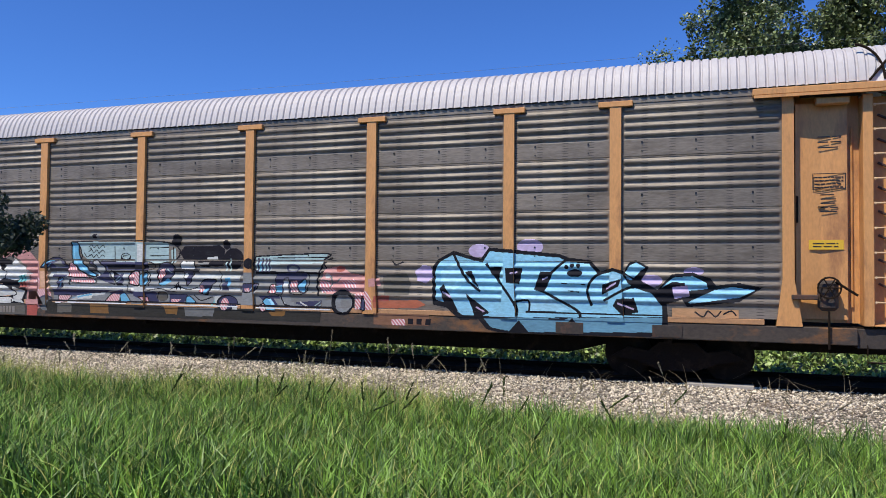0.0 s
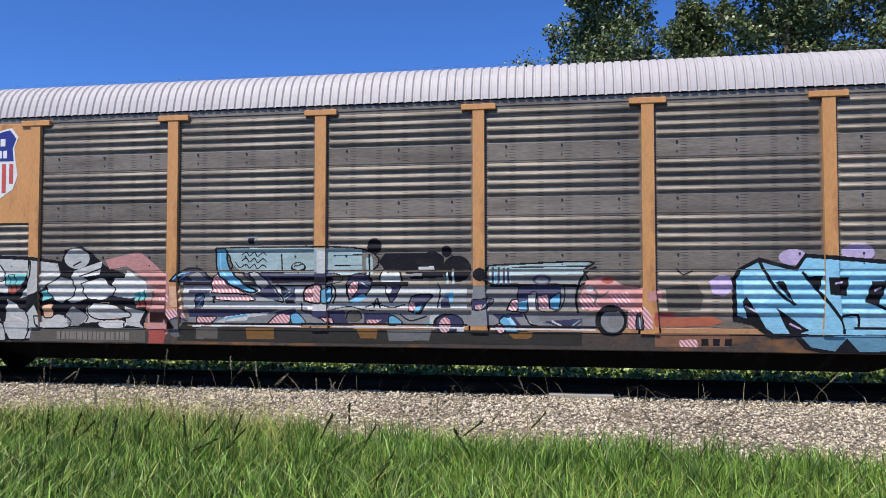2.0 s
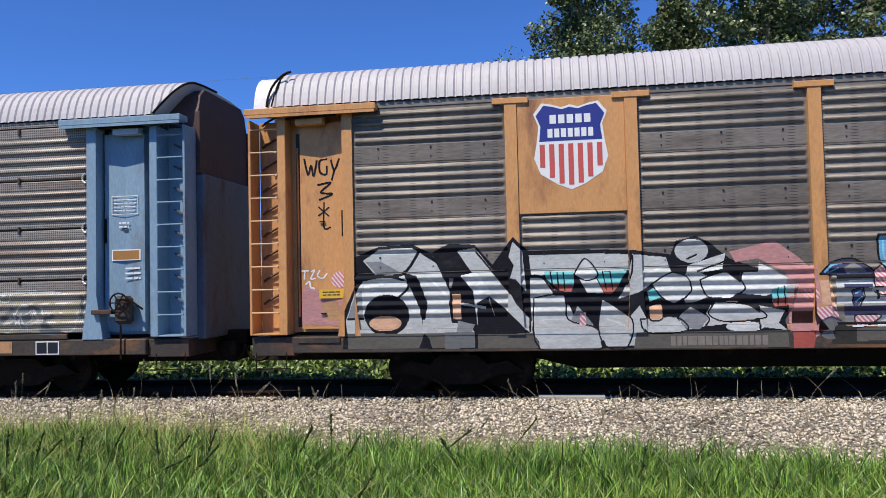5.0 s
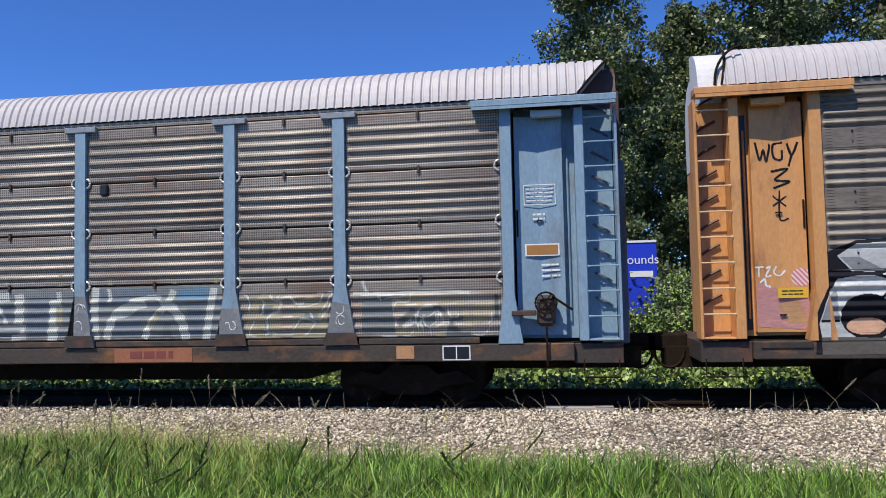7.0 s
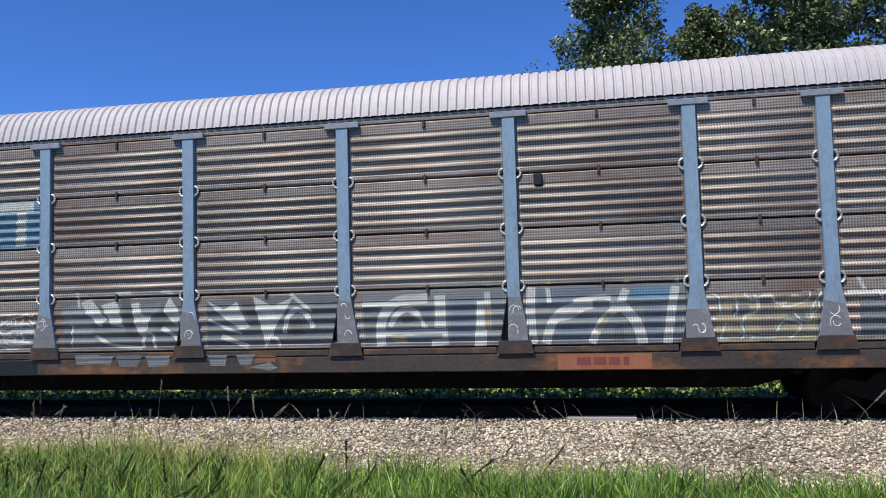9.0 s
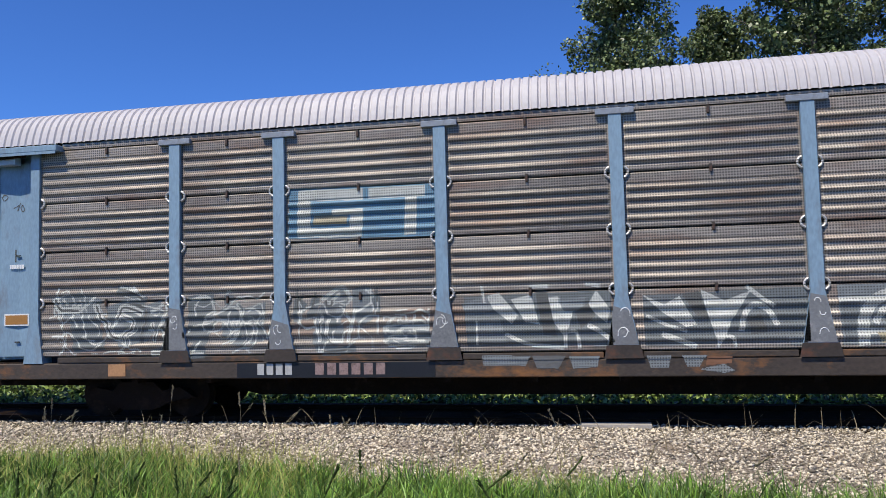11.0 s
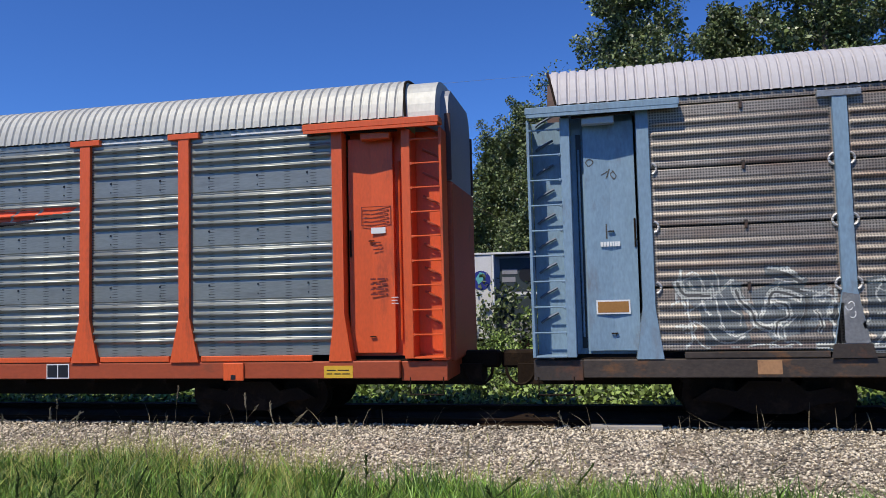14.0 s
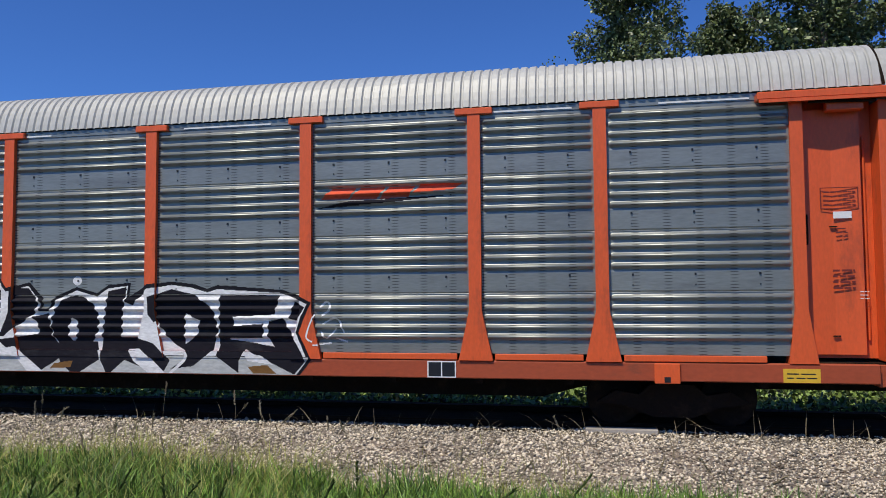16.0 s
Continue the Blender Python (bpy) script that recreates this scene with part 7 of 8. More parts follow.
def dress_orange(car):
    bolts(car, "orange")
    y = door_y(0)
    outline(car, 12.18, 12.70, 3.22, 3.54, y, "stencil_dark")
    bars(car, 12.22, 12.66, 3.46, y, "stencil_dark", 4, 0.02, 0.065, 5, 23)
    plate(car, 12.35, 12.60, 3.08, 3.18, y, "white")
    bars(car, 12.38, 12.54, 2.92, y, "stencil_dark", 3, 0.02, 0.06, 1, 24)
    bars(car, 12.32, 12.62, 2.30, y, "stencil_dark", 4, 0.03, 0.085, 2, 25)
    bars(car, 12.68, 12.80, 2.00, y + 0.004, "white", 3, 0.012, 0.05, 2, 26)
    kerbs(car, "orange", M["orange"])
    n = plate(car, 11.55, 12.05, 0.70, 0.90, -HW - 0.036, "sign_yellow", "notice", "dull yellow notice plate")
    bars(n, 11.6, 12.0, 0.82, -HW - 0.042, "black", 2, 0.015, 0.06, 2, 27)
    n = plate(car, 6.28, 6.74, 0.70, 0.96, -HW - 0.036, "white", "consolidated_plate", "black stencil panel with white frame")
    plate(n, 6.30, 6.50, 0.72, 0.94, -HW - 0.042, "black", "panel_face", "", 0.003)
    plate(n, 6.52, 6.72, 0.72, 0.94, -HW - 0.042, "black", "panel_face", "", 0.003)
    f = part("jacking_flap", boxm(9.75, 10.12, -HW - 0.075, -HW - 0.036, 0.66, 0.96, 0.01), M["orange"], car)
    part("flap_hole", boxm(9.89, 9.98, -HW - 0.079, -HW - 0.0755, 0.68, 0.76), M["black"], f)
    for a, b in ((9.9, 11.2), (7.3, 8.6), (2.0, 3.6), (-2.0, -0.6)):
        part("eave_strip", boxm(a, b, -HW - 0.02, -HW - 0.012, Z_PANEL1 + 0.02, Z_PANEL1 + 0.045), M["white"], car)


M["leaf_dark"] = mat("dark_leaves", (0.018, 0.03, 0.012), 0.6, 0, 0.3, 1, 5, 0, island=0.4)
M["booth_dark"] = mat("dark_green_booth_wall", (0.03, 0.045, 0.05), 0.6, 0, 0.2, 1, 15, 0.05)
M["tan_strip"] = mat("tan_scuffed_paint", (0.42, 0.22, 0.10), 0.6, 0, 0.2, 2, 25, 0.05, (0.2, 0.1, 0.05), 0.35)
M["stencil"] = mat("worn_stencil_grey", (0.20, 0.17, 0.14), 0.6, 0, 0.25, 6, 40, 0.02)
M["stencil_pale"] = mat("pale_stencil", (0.42, 0.42, 0.40), 0.6, 0, 0.2, 6, 40, 0.02)
M["stencil_worn"] = mat("worn_pinkish_stencil", (0.28, 0.19, 0.17), 0.6, 0, 0.3, 6, 40, 0.02, (0.10, 0.06, 0.05), 0.5, dirt_scale=9)
M["stencil_red"] = mat("dull_red_stencil", (0.20, 0.05, 0.04), 0.6, 0, 0.2, 6, 40, 0.02)
M["stencil_dark"] = mat("dark_red_stencil", (0.16, 0.02, 0.012), 0.6, 0, 0.2, 6, 40, 0.02)
M["orange_patch"] = mat("faded_orange_patch", (0.30, 0.11, 0.05), 0.65, 0, 0.25, 3, 25, 0.05)
dress_yellow(yellow_car)
dress_blue(blue_car)
dress_orange(orange_car)

# ---- trees ----


def add_cone(bm, p, q, r1, r2, sides=7):
    p, q = Vector(p), Vector(q)
    d = q - p
    m = Matrix.Translation((p + q) / 2) @ d.to_track_quat("Z", "Y").to_matrix().to_4x4()
    bmesh.ops.create_cone(bm, cap_ends=True, segments=sides, radius1=r1, radius2=r2, depth=d.length, matrix=m)


def leaf_mesh(name, spots, size, material, seed, droop=0.0):
    """Many small folded leaves scattered round the spots (place, radius, count)."""
    g = np.random.default_rng(seed)
    cen = np.concatenate([np.repeat(np.array([c]), n, 0) for c, r, n in spots])
    rad = np.concatenate([np.full(n, r) for c, r, n in spots])
    d = g.normal(size=cen.shape)
    d /= np.linalg.norm(d, axis=1)[:, None]
    o = cen + d * (rad * g.uniform(0.15, 1.0, len(rad)) ** 0.45)[:, None]
    u = g.normal(size=o.shape)
    u[:, 2] -= droop
    u /= np.linalg.norm(u, axis=1)[:, None]
    v = np.cross(u, g.normal(size=o.shape))
    v /= np.linalg.norm(v, axis=1)[:, None]
    s = (size * g.uniform(0.6, 1.35, len(o)))[:, None]
    vs = np.stack([o - u * s, o + v * s * 0.62, o + u * s, o - v * s * 0.62], 1).reshape(-1, 3)
    n = len(o)
    me = bpy.data.meshes.new(name)
    me.vertices.add(4 * n)
    me.vertices.foreach_set("co", vs.ravel())
    me.loops.add(4 * n)
    me.loops.foreach_set("vertex_index", np.arange(4 * n))
    me.polygons.add(n)
    me.polygons.foreach_set("loop_start", np.arange(0, 4 * n, 4))
    me.polygons.foreach_set("loop_total", np.full(n, 4))
    me.update(calc_edges=True)
    me.materials.append(material)
    return new(name, me)


def make_tree(x, y, h, r, seed, leaves, label):
    rnd = random.Random(seed)
    tree = tagged(new("tree"), label, "tree", "trees behind the track")
    tree.location = (x, y, -0.5)
    bm = bmesh.new()
    limbs = []
    add_cone(bm, (0, 0, 0), (rnd.uniform(-0.3, 0.3), rnd.uniform(-0.3, 0.3), h * 0.94), 0.018 * h, 0.03)
    n = 34
    for i in range(n):
        z = h * (0.08 + 0.84 * i / n)
        a = i * 2.4 + rnd.uniform(-0.5, 0.5)
        f = i / n
        reach = r * (0.75 + 0.5 * f if f < 0.35 else 1.05 - 0.80 * ((f - 0.35) / 0.65) ** 1.3) * rnd.uniform(0.75, 1.1)
        q = Vector((math.cos(a) * reach, math.sin(a) * reach, z + reach * rnd.uniform(0.25, 0.7)))
        add_cone(bm, (0, 0, z), q, 0.075, 0.015)
        limbs.append((Vector((0, 0, z)), q))
    part("trunk", bm, M["bark"], tree)
    spots = []
    for p, q in limbs:
        for k in range(10):
            t = rnd.uniform(0.2, 1.05)
            c = p.lerp(q, t) + Vector((rnd.gauss(0, 0.45), rnd.gauss(0, 0.45), rnd.gauss(0, 0.5)))
            spots.append((tuple(c), rnd.uniform(0.30, 0.95), int(leaves * rnd.uniform(0.5, 1.4))))
    crown = leaf_mesh("crown", spots, 0.090, M["leaf"], seed)
    crown.parent = tree
    # larger shaded leaves deep inside the crown
    spots = [(tuple(p.lerp(q, rnd.uniform(0.15, 0.8))), 1.0, 60) for p, q in limbs for k in range(6)]
    inner = leaf_mesh("inner_foliage", spots, 0.155, M["leaf"], seed + 500)
    inner.parent = tree
    return tree


TREES = [(-3.0, 50, 11.5, 4.2), (-7.0, 57, 15.0, 3.8), (2.3, 44, 23, 5.2), (8.2, 47, 20.5, 4.8), (12.2, 43, 25, 5.0), (18.0, 43, 25, 5.2), (5.4, 51, 18.5, 4.8), (15.3, 51, 25, 5.2), (-4.4, 56, 17.5, 4.6), (-0.6, 53, 17.5, 4.6), (-15.2, 58, 10.0, 3.6), (-11.0, 57, 12.0, 3.6)]
for i, (x, y, h, r) in enumerate(TREES):
    make_tree(x, y, h, r, 50 + i, 104, "tall poplar-like tree with dense small green leaves")

# ---- undergrowth, grass, stones ----


def make_undergrowth():
    rnd = random.Random(5)
    spots = []
    for i in range(2900):
        x = rnd.uniform(-26, 13)
        y = 17.6 + 9.4 * rnd.random() ** 1.2
        hgt = (0.34 + 1.25 * max(0.0, min(1.0, (y - 18.2) / 6.0))) * rnd.uniform(0.5, 1.25)
        if rnd.random() < 0.10:
            hgt *= 1.7
        g = ground_z(x, y)
        for k in range(2):
            spots.append(((x + rnd.gauss(0, 0.15), y + rnd.gauss(0, 0.15), g + hgt * rnd.uniform(0.3, 0.9)), rnd.uniform(0.16, 0.40), 22))
    ob = leaf_mesh("undergrowth", spots, 0.07, M["weed"], 77, 0.2)
    tagged(ob, "sunlit green weeds and brambles behind the track", "undergrowth", kind="stuff")
    spots = []
    for i in range(420):
        x = rnd.uniform(-24, 16)
        y = rnd.uniform(27, 36)
        for k in range(3):
            spots.append(((x + rnd.gauss(0, 0.4), y + rnd.gauss(0, 0.4), rnd.uniform(-0.3, 2.3)), rnd.uniform(0.4, 0.9), 60))
    ob = leaf_mesh("far_shrubs", spots, 0.10, M["leaf"], 78)
    tagged(ob, "dense dark green shrubs below the trees", "shrubs", kind="stuff")


def shrub(x, y, h, r, seed, label):
    rnd = random.Random(seed)
    s = tagged(new("shrub"), label, "shrub", "shrubs behind the track")
    s.location = (x, y, ground_z(x, y))
    bm = bmesh.new()
    spots = []
    for i in range(9):
        a = rnd.uniform(0, 6.283)
        q = Vector((math.cos(a) * r * rnd.uniform(0.3, 0.9), math.sin(a) * r * rnd.uniform(0.3, 0.9), h * rnd.uniform(0.5, 1.0)))
        add_cone(bm, (0, 0, 0), q, 0.03, 0.008, 5)
        for k in range(7):
            spots.append((tuple(Vector(q) * rnd.uniform(0.35, 1.0)), rnd.uniform(0.15, 0.4), 60))
    part("stems", bm, M["bark"], s)
    c = leaf_mesh("foliage", spots, 0.055, M["weed"], seed)
    c.parent = s


for i, (x, y, h, r) in enumerate([(2.0, 22.5, 2.3, 1.0), (3.6, 24, 3.0, 1.2), (0.8, 21.5, 1.3, 0.9), (-4, 23, 1.6, 1.1), (-9, 22.5, 1.5, 1.2), (6, 22, 1.7, 1.0)]):
    shrub(x, y, h, r, 300 + i, "bushy green shrub in the undergrowth")


def blades(name, count, region, height, width, material, seed, lean=0.25, label="", category="grass"):
    """Curved grass blades of three joints; region(g, n) gives their feet."""
    g = np.random.default_rng(seed)
    x, y = region(g, count)
    n = len(x)
    z = np.array([ground_z(a, b) for a, b in zip(x, y)]) - 0.02
    h = height * g.uniform(0.45, 1.25, n)
    a = g.uniform(0, 2 * np.pi, n)
    ln = lean * h * np.abs(g.normal(0.6, 0.7, n))
    ca, sa = np.cos(a), np.sin(a)
    b = g.uniform(0, 2 * np.pi, n)
    wx, wy = np.cos(b) * width, np.sin(b) * width
    wx, wy = wx * g.uniform(0.6, 1.4, n), wy * g.uniform(0.6, 1.4, n)
    pts = []
    for t, w in ((0.0, 1.0), (0.4, 0.9), (0.75, 0.6)):
        cx, cy, cz = x + ca * ln * t * t, y + sa * ln * t * t, z + h * (t - 0.12 * t * t)
        pts.append(np.stack([cx - wx * w, cy - wy * w, cz], 1))
        pts.append(np.stack([cx + wx * w, cy + wy * w, cz], 1))
    pts.append(np.stack([x + ca * ln, y + sa * ln, z + h * 0.88], 1))
    vs = np.stack(pts, 1).reshape(-1, 3)
    base = np.arange(n)[:, None] * 7
    idx = np.concatenate([base + np.array([0, 1, 3, 2]), base + np.array([2, 3, 5, 4]), base + np.array([4, 5, 6])], 1).ravel()
    starts = (np.arange(n)[:, None] * 11 + np.array([0, 4, 8])).ravel()
    totals = np.tile([4, 4, 3], n)
    me = bpy.data.meshes.new(name)
    me.vertices.add(len(vs))
    me.vertices.foreach_set("co", vs.ravel())
    me.loops.add(len(idx))
    me.loops.foreach_set("vertex_index", idx)
    me.polygons.add(len(starts))
    me.polygons.foreach_set("loop_start", starts)
    me.polygons.foreach_set("loop_total", totals)
    me.update(calc_edges=True)
    me.materials.append(material)
    return tagged(new(name, me), label, category, kind="stuff")


def edge_y(x):
    """Where the grass gives way to ballast."""
    return 9.04 - 0.62 * max(0.0, min(1.0, (x + 2.0) / 3.5)) + min(0.75, 0.10 * max(0.0, -x - 1.0)) - 0.75 * max(0.0, min(1.0, (-x - 7.0) / 3.0)) + 0.22 * math.sin(x * 0.9 + 1) + 0.12 * math.sin(x * 2.7)


def field(g, n):
    y = 2.6 + 7.6 * g.random(n) ** 0.75
    x = -1.32 * y - 1.2 + g.random(n) * (2.0 * y + 2.2)
    e = np.array([edge_y(a) for a in x])
    keep = y < e + g.normal(0, 0.16, n)
    return x[keep], y[keep]


def around(g, n):
    return g.uniform(-13, 11, n), g.uniform(-7, 2.7, n)


def fringe(g, n):
    x = g.uniform(-14, 5, n)
    y = np.array([edge_y(a) for a in x]) + g.normal(0.1, 0.25, n)
    return x, y


def verge(g, n):
    x = -15 + 15 * g.random(n) ** 1.5
    y = np.array([edge_y(a) for a in x]) + np.abs(g.normal(0.0, 0.7, n))
    return x, y


def make_stones():
    g = np.random.default_rng(9)
    n = 80000
    x = g.uniform(-17, 6.5, n)
    y = 8.9 + 4.0 * g.random(n)
    s = g.uniform(0.009, 0.028, n) * (1 + 0.5 * (g.random(n) < 0.07))
    z = np.array([ground_z(a, b) for a, b in zip(x, y)]) + 0.022 + g.uniform(-0.012, 0.03, n)
    base = np.array([(1, 0, 0), (-1, 0, 0), (0, 1, 0), (0, -1, 0), (0, 0, 1), (0, 0, -1)], float)
    tri = np.array([(0, 2, 4), (2, 1, 4), (1, 3, 4), (3, 0, 4), (2, 0, 5), (1, 2, 5), (3, 1, 5), (0, 3, 5)])
    v = base[None] * g.uniform(0.6, 1.25, (n, 6, 1)) + g.normal(0, 0.22, (n, 6, 3))
    ang = g.uniform(0, 6.283, n)
    c, q = np.cos(ang)[:, None], np.sin(ang)[:, None]
    vx, vy = v[..., 0] * c - v[..., 1] * q, v[..., 0] * q + v[..., 1] * c
    vs = np.stack([x[:, None] + vx * s[:, None] * 1.25, y[:, None] + vy * s[:, None], z[:, None] + v[..., 2] * s[:, None] * 0.8], -1).reshape(-1, 3)
    idx = (np.arange(n)[:, None, None] * 6 + tri[None]).reshape(-1)
    m = 8 * n
    me = bpy.data.meshes.new("ballast_stones")
    me.vertices.add(len(vs))
    me.vertices.foreach_set("co", vs.ravel())
    me.loops.add(len(idx))
    me.loops.foreach_set("vertex_index", idx)
    me.polygons.add(m)
    me.polygons.foreach_set("loop_start", np.arange(0, 3 * m, 3))
    me.polygons.foreach_set("loop_total", np.full(m, 3))
    me.update(calc_edges=True)
    me.materials.append(M["stone"])
    tagged(new("ballast_stones", me), "loose pale limestone chips beside the rails", "ballast", kind="stuff")


def stalk(x, y, h, bend, turn, thick, head, material, label):
    """A tall grass stem with a narrow seed head."""
    st = tagged(new("grass_stalk"), label, "grass stalk", "tall grass stalks")
    st.matrix_basis = pose(x, y, ground_z(x, y) - 0.02, 0, 0, turn)
    pts = [Vector((bend * h * t * t, 0, h * (t - 0.15 * abs(bend) * t * t))) for t in (0, 0.25, 0.5, 0.75, 1.0)]
    bm = bmesh.new()
    for i in range(4):
        add_cone(bm, pts[i], pts[i + 1], thick * (1 - i * 0.15), thick * (1 - (i + 1) * 0.15), 5)
    part("stem", bm, material, st)
    bm = bmesh.new()
    rnd = random.Random(int(x * 100 + y * 10))
    d = (pts[4] - pts[3]).normalized()
    for i in range(28):
        p = pts[4] - d * head * rnd.random()
        q = p + d * 0.03 + Vector((rnd.gauss(0, 0.012), rnd.gauss(0, 0.012), rnd.gauss(0, 0.006)))
        add_cone(bm, p, q, thick * (2.6 if thick < 0.004 else 1.9), 0.001, 4)
    part("seed_head", bm, material, st)["kind"] = "stuff"


make_undergrowth()
make_stones()
blades("lawn_grass", 98000, field, 0.42, 0.0085, M["grass"], 21, 0.6, "long bright green grass beside the ballast")
blades("near_grass", 26000, around, 0.38, 0.010, M["grass"], 20, 0.6, "long green grass on a gentle bank")
blades("dark_grass", 27000, field, 0.44, 0.0085, M["grass_dark"], 22, 0.35, "darker green grass among the bright blades")
blades("pale_grass", 12000, field, 0.46, 0.0055, M["grass_pale"], 23, 0.7, "pale yellow-green bent grass blades")
blades("fringe_grass", 7000, fringe, 0.22, 0.005, M["grass_dark"], 24, 0.5, "low grass fringe at the edge of the ballast")
blades("verge_weeds", 9000, verge, 0.24, 0.0045, M["grass_pale"], 25, 0.6, "sparse dry weeds on the edge of the ballast", "weeds")


def clumps(g, n):
    k = g.integers(0, 34, n)
    cx = np.linspace(-13, 3, 34)[k] + np.sin(k * 12.9) * 0.4
    cy = np.array([edge_y(a) for a in cx]) - 0.2 - 1.6 * np.abs(np.sin(k * 7.7))
    return cx + g.normal(0, 0.16, n), cy + g.normal(0, 0.14, n)


blades("tall_grass", 5200, clumps, 0.58, 0.0075, M["grass"], 27, 0.5, "tall ragged tufts of green grass")
blades("tall_dark_grass", 2400, clumps, 0.62, 0.008, M["grass_dark"], 28, 0.45, "tall dark tufts of grass")


def ragged(g, n):
    x = -14 + 11 * g.random(n) ** 1.2
    y = np.array([edge_y(a) for a in x]) - 2.6 * g.random(n) + 0.5
    return x, y


blades("seeding_grass", 6500, ragged, 0.62, 0.0042, M["grass_pale"], 29, 0.9, "thin yellow-green seeding grass above the lawn")


def thin(g, n):
    return g.uniform(-13, 5, n), g.uniform(9.2, 12.6, n)


blades("dry_stems", 260, thin, 0.5, 0.006, M["straw"], 26, 0.9, "thin dry weed stems standing in the ballast", "weeds")
rs = random.Random(31)
for i in range(50):
    x = rs.uniform(-11, 3.5) if i < 40 else rs.uniform(-13, -4)
    y = edge_y(x) + rs.uniform(-1.3, 1.3)
    stalk(x, y, rs.uniform(0.60, 1.20), rs.uniform(-0.5, 0.7), rs.uniform(-60, 60), 0.0032, 0.18, M["straw"], "dry pale grass stalk with a feathery seed head")
for x, y, h, bend, turn in ((-2.1, 5.6, 0.95, 0.25, 20), (-2.9, 5.2, 0.9, 0.5, 0), (-3.6, 5.4, 0.85, 0.9, 10), (-0.6, 5.9, 0.85, -0.3, 0), (-1.4, 4.8, 0.75, 0.35, 30), (-4.2, 6.4, 0.9, 0.3, 0), (0.7, 6.1, 0.75, 0.1, 0), (1.6, 5.8, 0.7, 0.2, 0)):
    stalk(x, y, h, bend, turn, 0.0048, 0.22, M["stalk_dark"], "tall dark green grass stalk with a drooping seed head")

for i in range(12):
    x, y = rs.uniform(-5.6, 0.6), rs.uniform(4.6, 6.8)
    stalk(x, y, rs.uniform(0.75, 1.0), rs.uniform(-0.1, 0.7), rs.uniform(-30, 30), 0.0042, 0.20, M["stalk_dark"], "tall dark green grass stalk with a drooping seed head")

# ---- beyond the track ----


def make_hoarding():
    """A blue advertising box with coloured dots and a painted end bay, and a shaded box with a lettered sign."""
    box = tagged(new("advertising_box"), "bright blue advertising box with coloured dots beyond the track", "billboard")
    box.location = (0.25, 27.4, 0)
    part("body", boxm(-2.30, 0, 0, 2.6, 0.75, 3.46, 0.02), M["hoarding"], box)
    part("edge_trim", boxm(-2.32, 0.04, -0.03, -0.002, 3.41, 3.48), M["white"], box)
    part("corner_trim", boxm(0.004, 0.05, -0.03, 0.02, 0.95, 3.41), M["white"], box)
    bay = part("painted_bay", boxm(-2.30, -1.62, -0.02, -0.003, 0.75, 3.40), spray_mat("lcyan"), box, "pale cyan end bay with pink and white patches")
    part("paint_patch", boxm(-2.27, -1.80, -0.028, -0.021, 1.75, 2.15), spray_mat("pink"), bay)
    part("paint_patch", boxm(-2.10, -1.72, -0.028, -0.021, 2.45, 3.05), spray_mat("white"), bay)
    part("paint_patch", add_disc(bmesh.new(), (-1.86, 1.45), 0.16, -0.028, -0.021, 14), spray_mat("white"), bay)
    part("paint_patch", add_disc(bmesh.new(), (-1.78, 2.85), 0.10, -0.036, -0.029, 14), spray_mat("blue"), bay)
    for x, z, r, key in ((-1.33, 2.35, 0.13, "lcyan"), (-0.95, 2.15, 0.15, "teal"), (-0.68, 2.72, 0.13, "blue"), (-0.40, 2.30, 0.13, "lcyan"), (-0.52, 1.80, 0.15, "teal"), (-0.16, 2.42, 0.13, "lav"), (-1.5, 3.12, 0.10, "lav")):
        part("dot", add_disc(bmesh.new(), (x, z), r, -0.012, -0.003, 20), spray_mat(key), box)
    # side turned from the sun, its shade given by the dark wall colour
    side = part("shaded_side", boxm(0.50, 1.68, 0.3, 2.6, 0.75, 3.50, 0.02), M["booth_dark"], box)
    part("sign_face", boxm(0.56, 1.62, 0.28, 0.298, 2.45, 3.42), M["royal_blue"], side)
    part("lettering_bar", boxm(0.66, 1.20, 0.27, 0.278, 2.92, 3.08), M["end_grey"], side)
    blue = part("lettered_side", boxm(1.70, 3.30, 0.2, 2.6, 0.75, 3.44, 0.02), M["hoarding"], box, "blue side with white lettering")
    cu = bpy.data.curves.new("word", "FONT")
    cu.body = "pounds"
    cu.size = 0.46
    cu.extrude = 0.006
    word = new("word", cu)
    word.data.materials.append(M["white"])
    word.parent = blue
    word.matrix_basis = pose(2.02, 0.19, 2.62, 90)
    part("lettering_bar", boxm(2.35, 3.15, 0.185, 0.198, 2.15, 2.36), M["white"], blue)
    part("edge_trim", boxm(1.70, 3.30, 0.17, 0.198, 3.38, 3.46), M["white"], blue)
    for x in (-2.1, -0.1, 3.1):
        part("leg", boxm(x - 0.06, x + 0.06, 0.4, 0.52, -0.5, 0.75), M["dark"], box)


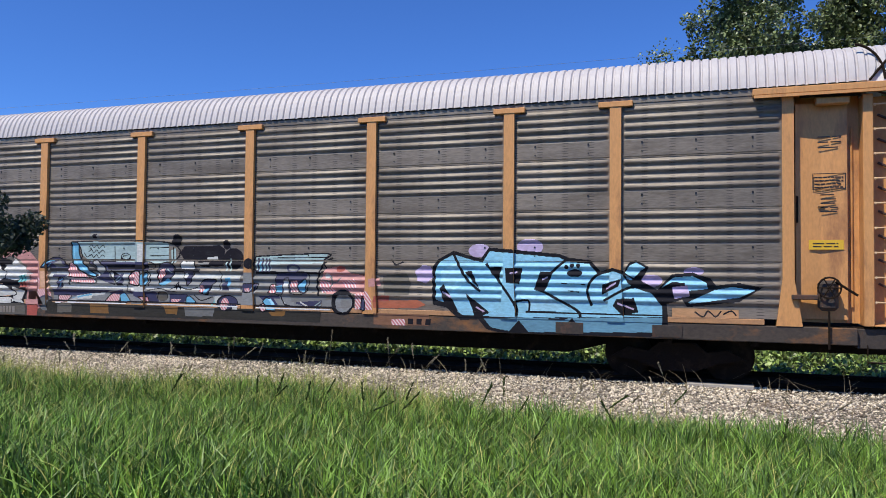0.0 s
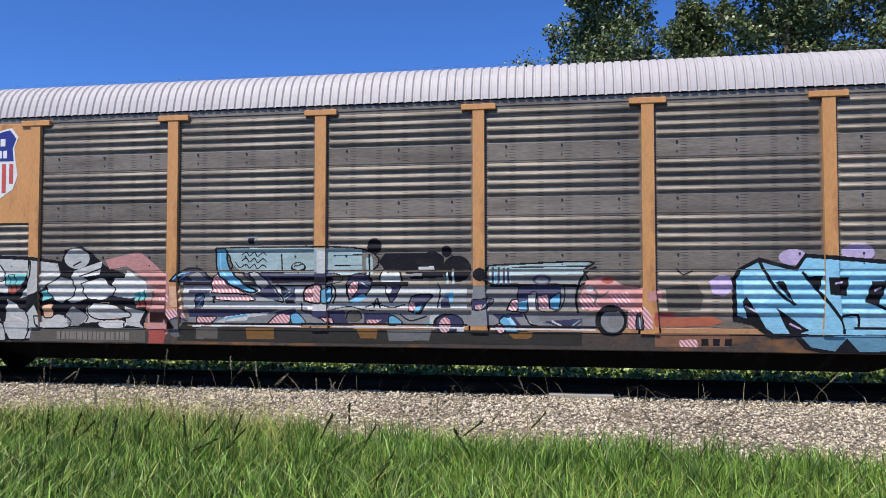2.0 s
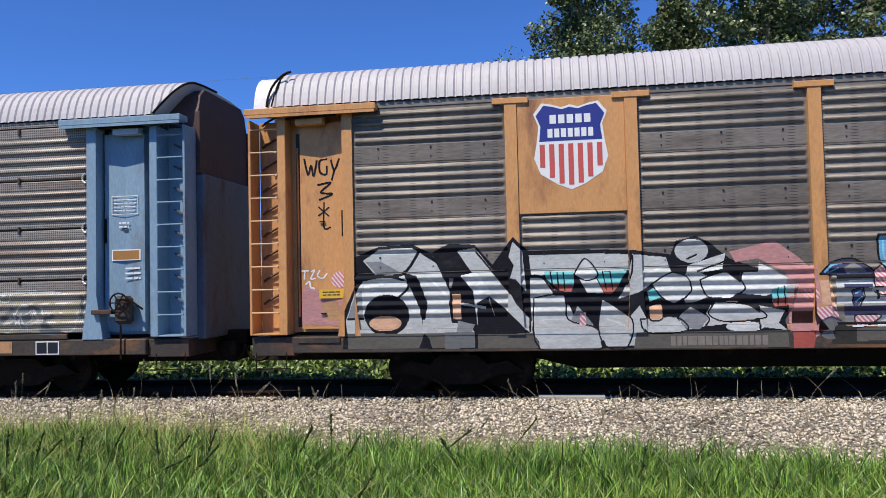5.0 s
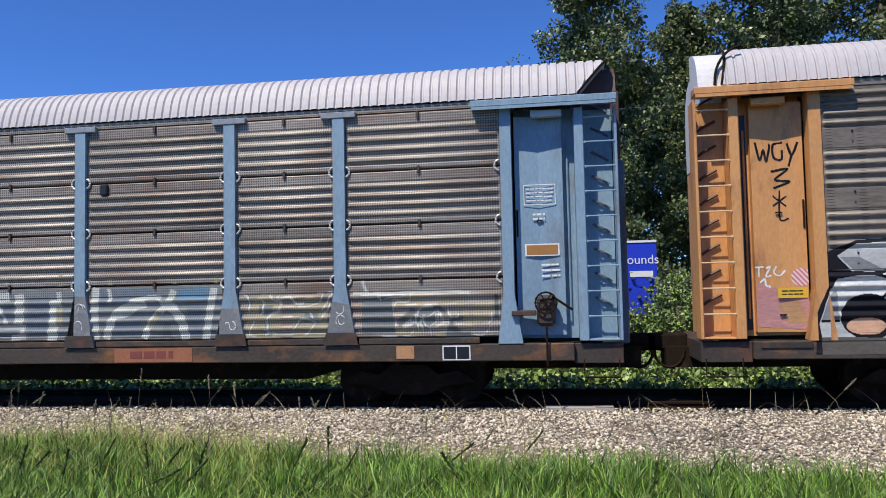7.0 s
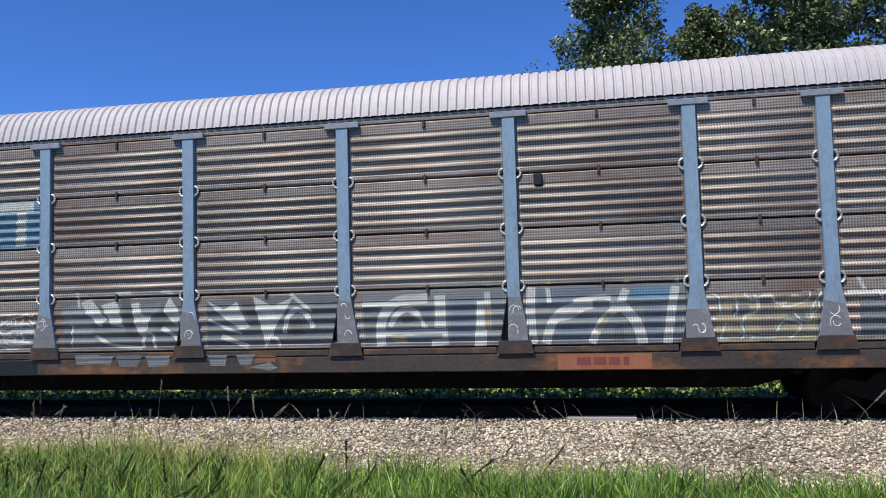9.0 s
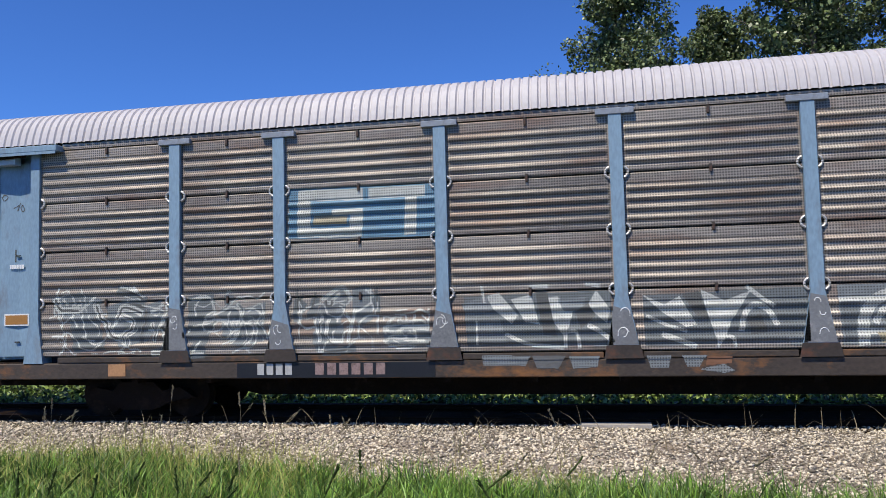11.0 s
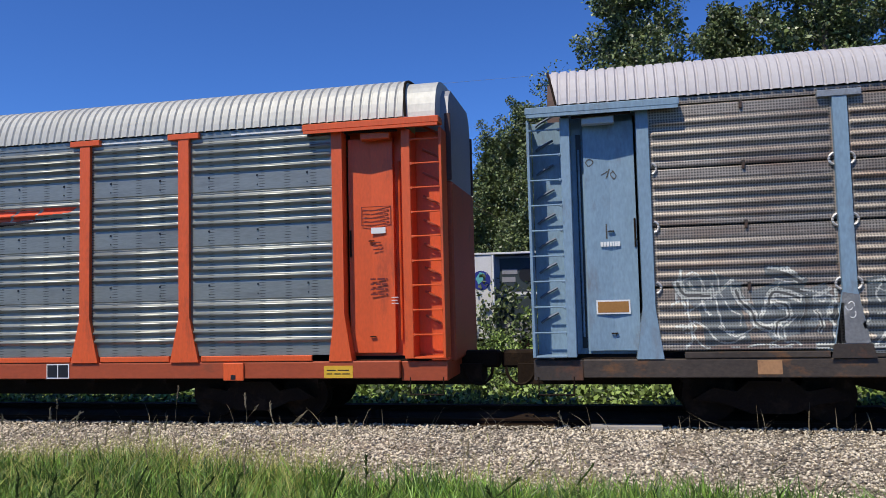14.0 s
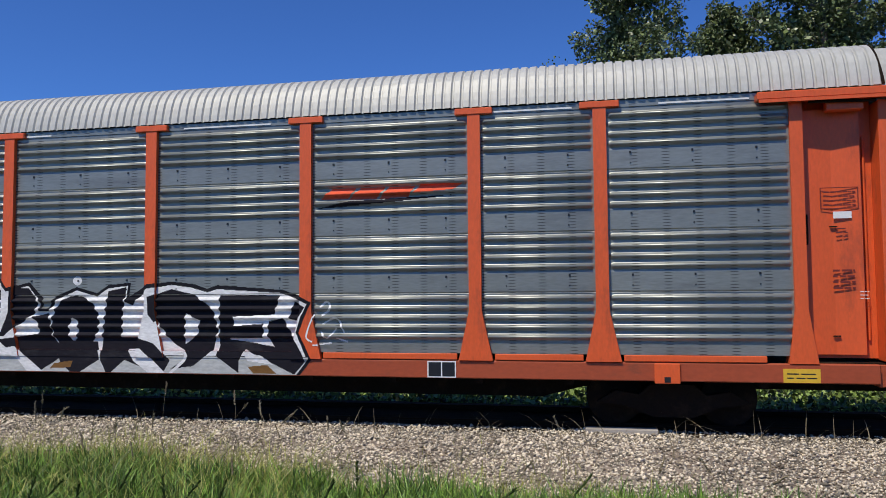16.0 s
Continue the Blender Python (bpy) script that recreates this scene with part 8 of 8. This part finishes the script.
def make_trailer():
    """A white box with a round emblem on its sunny face and a shaded lettered side."""
    tr = tagged(new("trailer"), "white boxy trailer with a round blue and green emblem", "trailer")
    tr.location = (-3.87, 28.2, 0)
    part("body", boxm(-1.15, 0, 0, 2.4, 0.35, 3.50, 0.03), M["end_white"], tr)
    part("emblem", add_disc(bmesh.new(), (-0.42, 2.55), 0.36, -0.016, -0.003, 24), M["royal_blue"], tr)
    leaf = [(-0.62, 2.62), (-0.46, 2.86), (-0.28, 2.80), (-0.36, 2.52), (-0.52, 2.40)]
    part("emblem_leaf", add_prism(bmesh.new(), leaf, -0.026, -0.017), spray_mat("teal"), tr)
    # grey in place of white: this side's shade is in its colour
    side = part("shaded_side", boxm(0.02, 1.70, 0.35, 2.4, 0.35, 3.46, 0.02), M["end_grey"], tr, "side of the white box, greyed for its shade, with dark sign")
    part("roof_edge", boxm(-1.18, 1.72, -0.04, 2.45, 3.504, 3.58, 0.01), M["end_white"], tr)
    part("corner_edge", boxm(0.0, 0.07, -0.03, 0.348, 0.35, 3.50), M["white"], tr)
    part("middle_edge", boxm(0.02, 1.70, 0.31, 0.348, 1.98, 2.06), M["white"], side)
    part("sign", boxm(0.25, 1.62, 0.325, 0.345, 2.12, 3.36), M["booth_dark"], side)
    part("emblem", add_disc(bmesh.new(), (1.25, 2.72), 0.27, 0.305, 0.322, 20), M["black"], side)
    for k, (p, q) in enumerate(((0.34, 0.92), (0.34, 0.84))):
        part("lettering_bar", boxm(p, q, 0.312, 0.322, 2.76 - k * 0.30, 2.95 - k * 0.30), M["end_grey"], side)
    part("lower_panel", boxm(0.2, 1.62, 0.325, 0.345, 1.0, 1.90), M["booth_dark"], side)
    for x in (-0.7, 1.1):
        part("wheel", add_tube(bmesh.new(), (x, 0.40, -0.08), (x, 0.65, -0.08), 0.38, 20), M["dark"], tr)


def make_wires():
    for y, z, sag in ((30, 11.6, 0.9), (33, 10.4, 0.9)):
        bm = bmesh.new()
        pts = [Vector((x, y, z - sag * (1 - ((x + 10) / 80.0) ** 2))) for x in np.linspace(-90, 70, 25)]
        add_pipe(bm, pts, 0.005, 4)
        tagged(link_mesh("overhead_wire", bm, M["wire"]), "thin grey overhead wire strung before the trees", "wire", "overhead wires")
    for x in (-90, 70):
        for y in (30, 33):
            pole = tagged(new("utility_pole"), "grey wooden utility pole carrying wires", "utility pole", "utility poles")
            pole.location = (x, y, -0.6)
            bm = bmesh.new()
            add_cone(bm, (0, 0, 0), (0, 0, 12.6), 0.16, 0.11, 10)
            part("shaft", bm, M["bark"], pole)
            part("crossarm", boxm(-0.06, 0.06, -1.0, 1.0, 11.6, 11.75), M["bark"], pole)


def make_sapling():
    """A dark leafy branch that leans in beside the camera's place."""
    s = tagged(new("sapling"), "dark leafy sapling standing in the grass", "sapling")
    s.location = (-2.86, 1.18, -0.4)
    bm = bmesh.new()
    add_cone(bm, (-0.75, 0, 0), (-0.16, 0, 2.28), 0.018, 0.006, 6)
    add_cone(bm, (-0.20, 0, 2.15), (0.05, 0, 2.38), 0.006, 0.002, 5)
    part("stem", bm, M["bark"], s)
    rnd = random.Random(8)
    spots = [((rnd.gauss(-0.10, 0.08), rnd.gauss(0, 0.08), 2.385 + rnd.gauss(0, 0.045)), 0.05, 130) for _ in range(30)]
    c = leaf_mesh("foliage", spots, 0.011, M["leaf_dark"], 12)
    c.parent = s


make_hoarding()
make_trailer()
make_wires()
make_sapling()
part_plank = tagged(link_mesh("plank", boxm(-0.55, 0.55, -0.11, 0.11, 0.0, 0.09, 0.008), M["plank"]), "pale weathered plank lying beside the rail", "plank")
part_plank.matrix_basis = pose(0.35, 12.72, -0.19, 0, 0, 1)

# ---- the train rolls to the right ----


def motions():
    for car, centre in ((yellow_car, -10.42), (blue_car, -38.84), (orange_car, -67.47)):
        walk(car, [(t, pose(centre + d, AXIS, 0)) for t, d in TRAIN])
    times = [t for t, d in TRAIN]
    ways = [d for t, d in TRAIN]
    steps = [i * 0.15 for i in range(107)]
    turned = [math.degrees(np.interp(min(t, 16.0), times, ways) / 0.42) for t in steps]
    for w, x in WHEELS:
        walk(w, [(t, pose(x, 0, 0.42 + RAIL_Z, 0, a, 0)) for t, a in zip(steps, turned)])


motions()
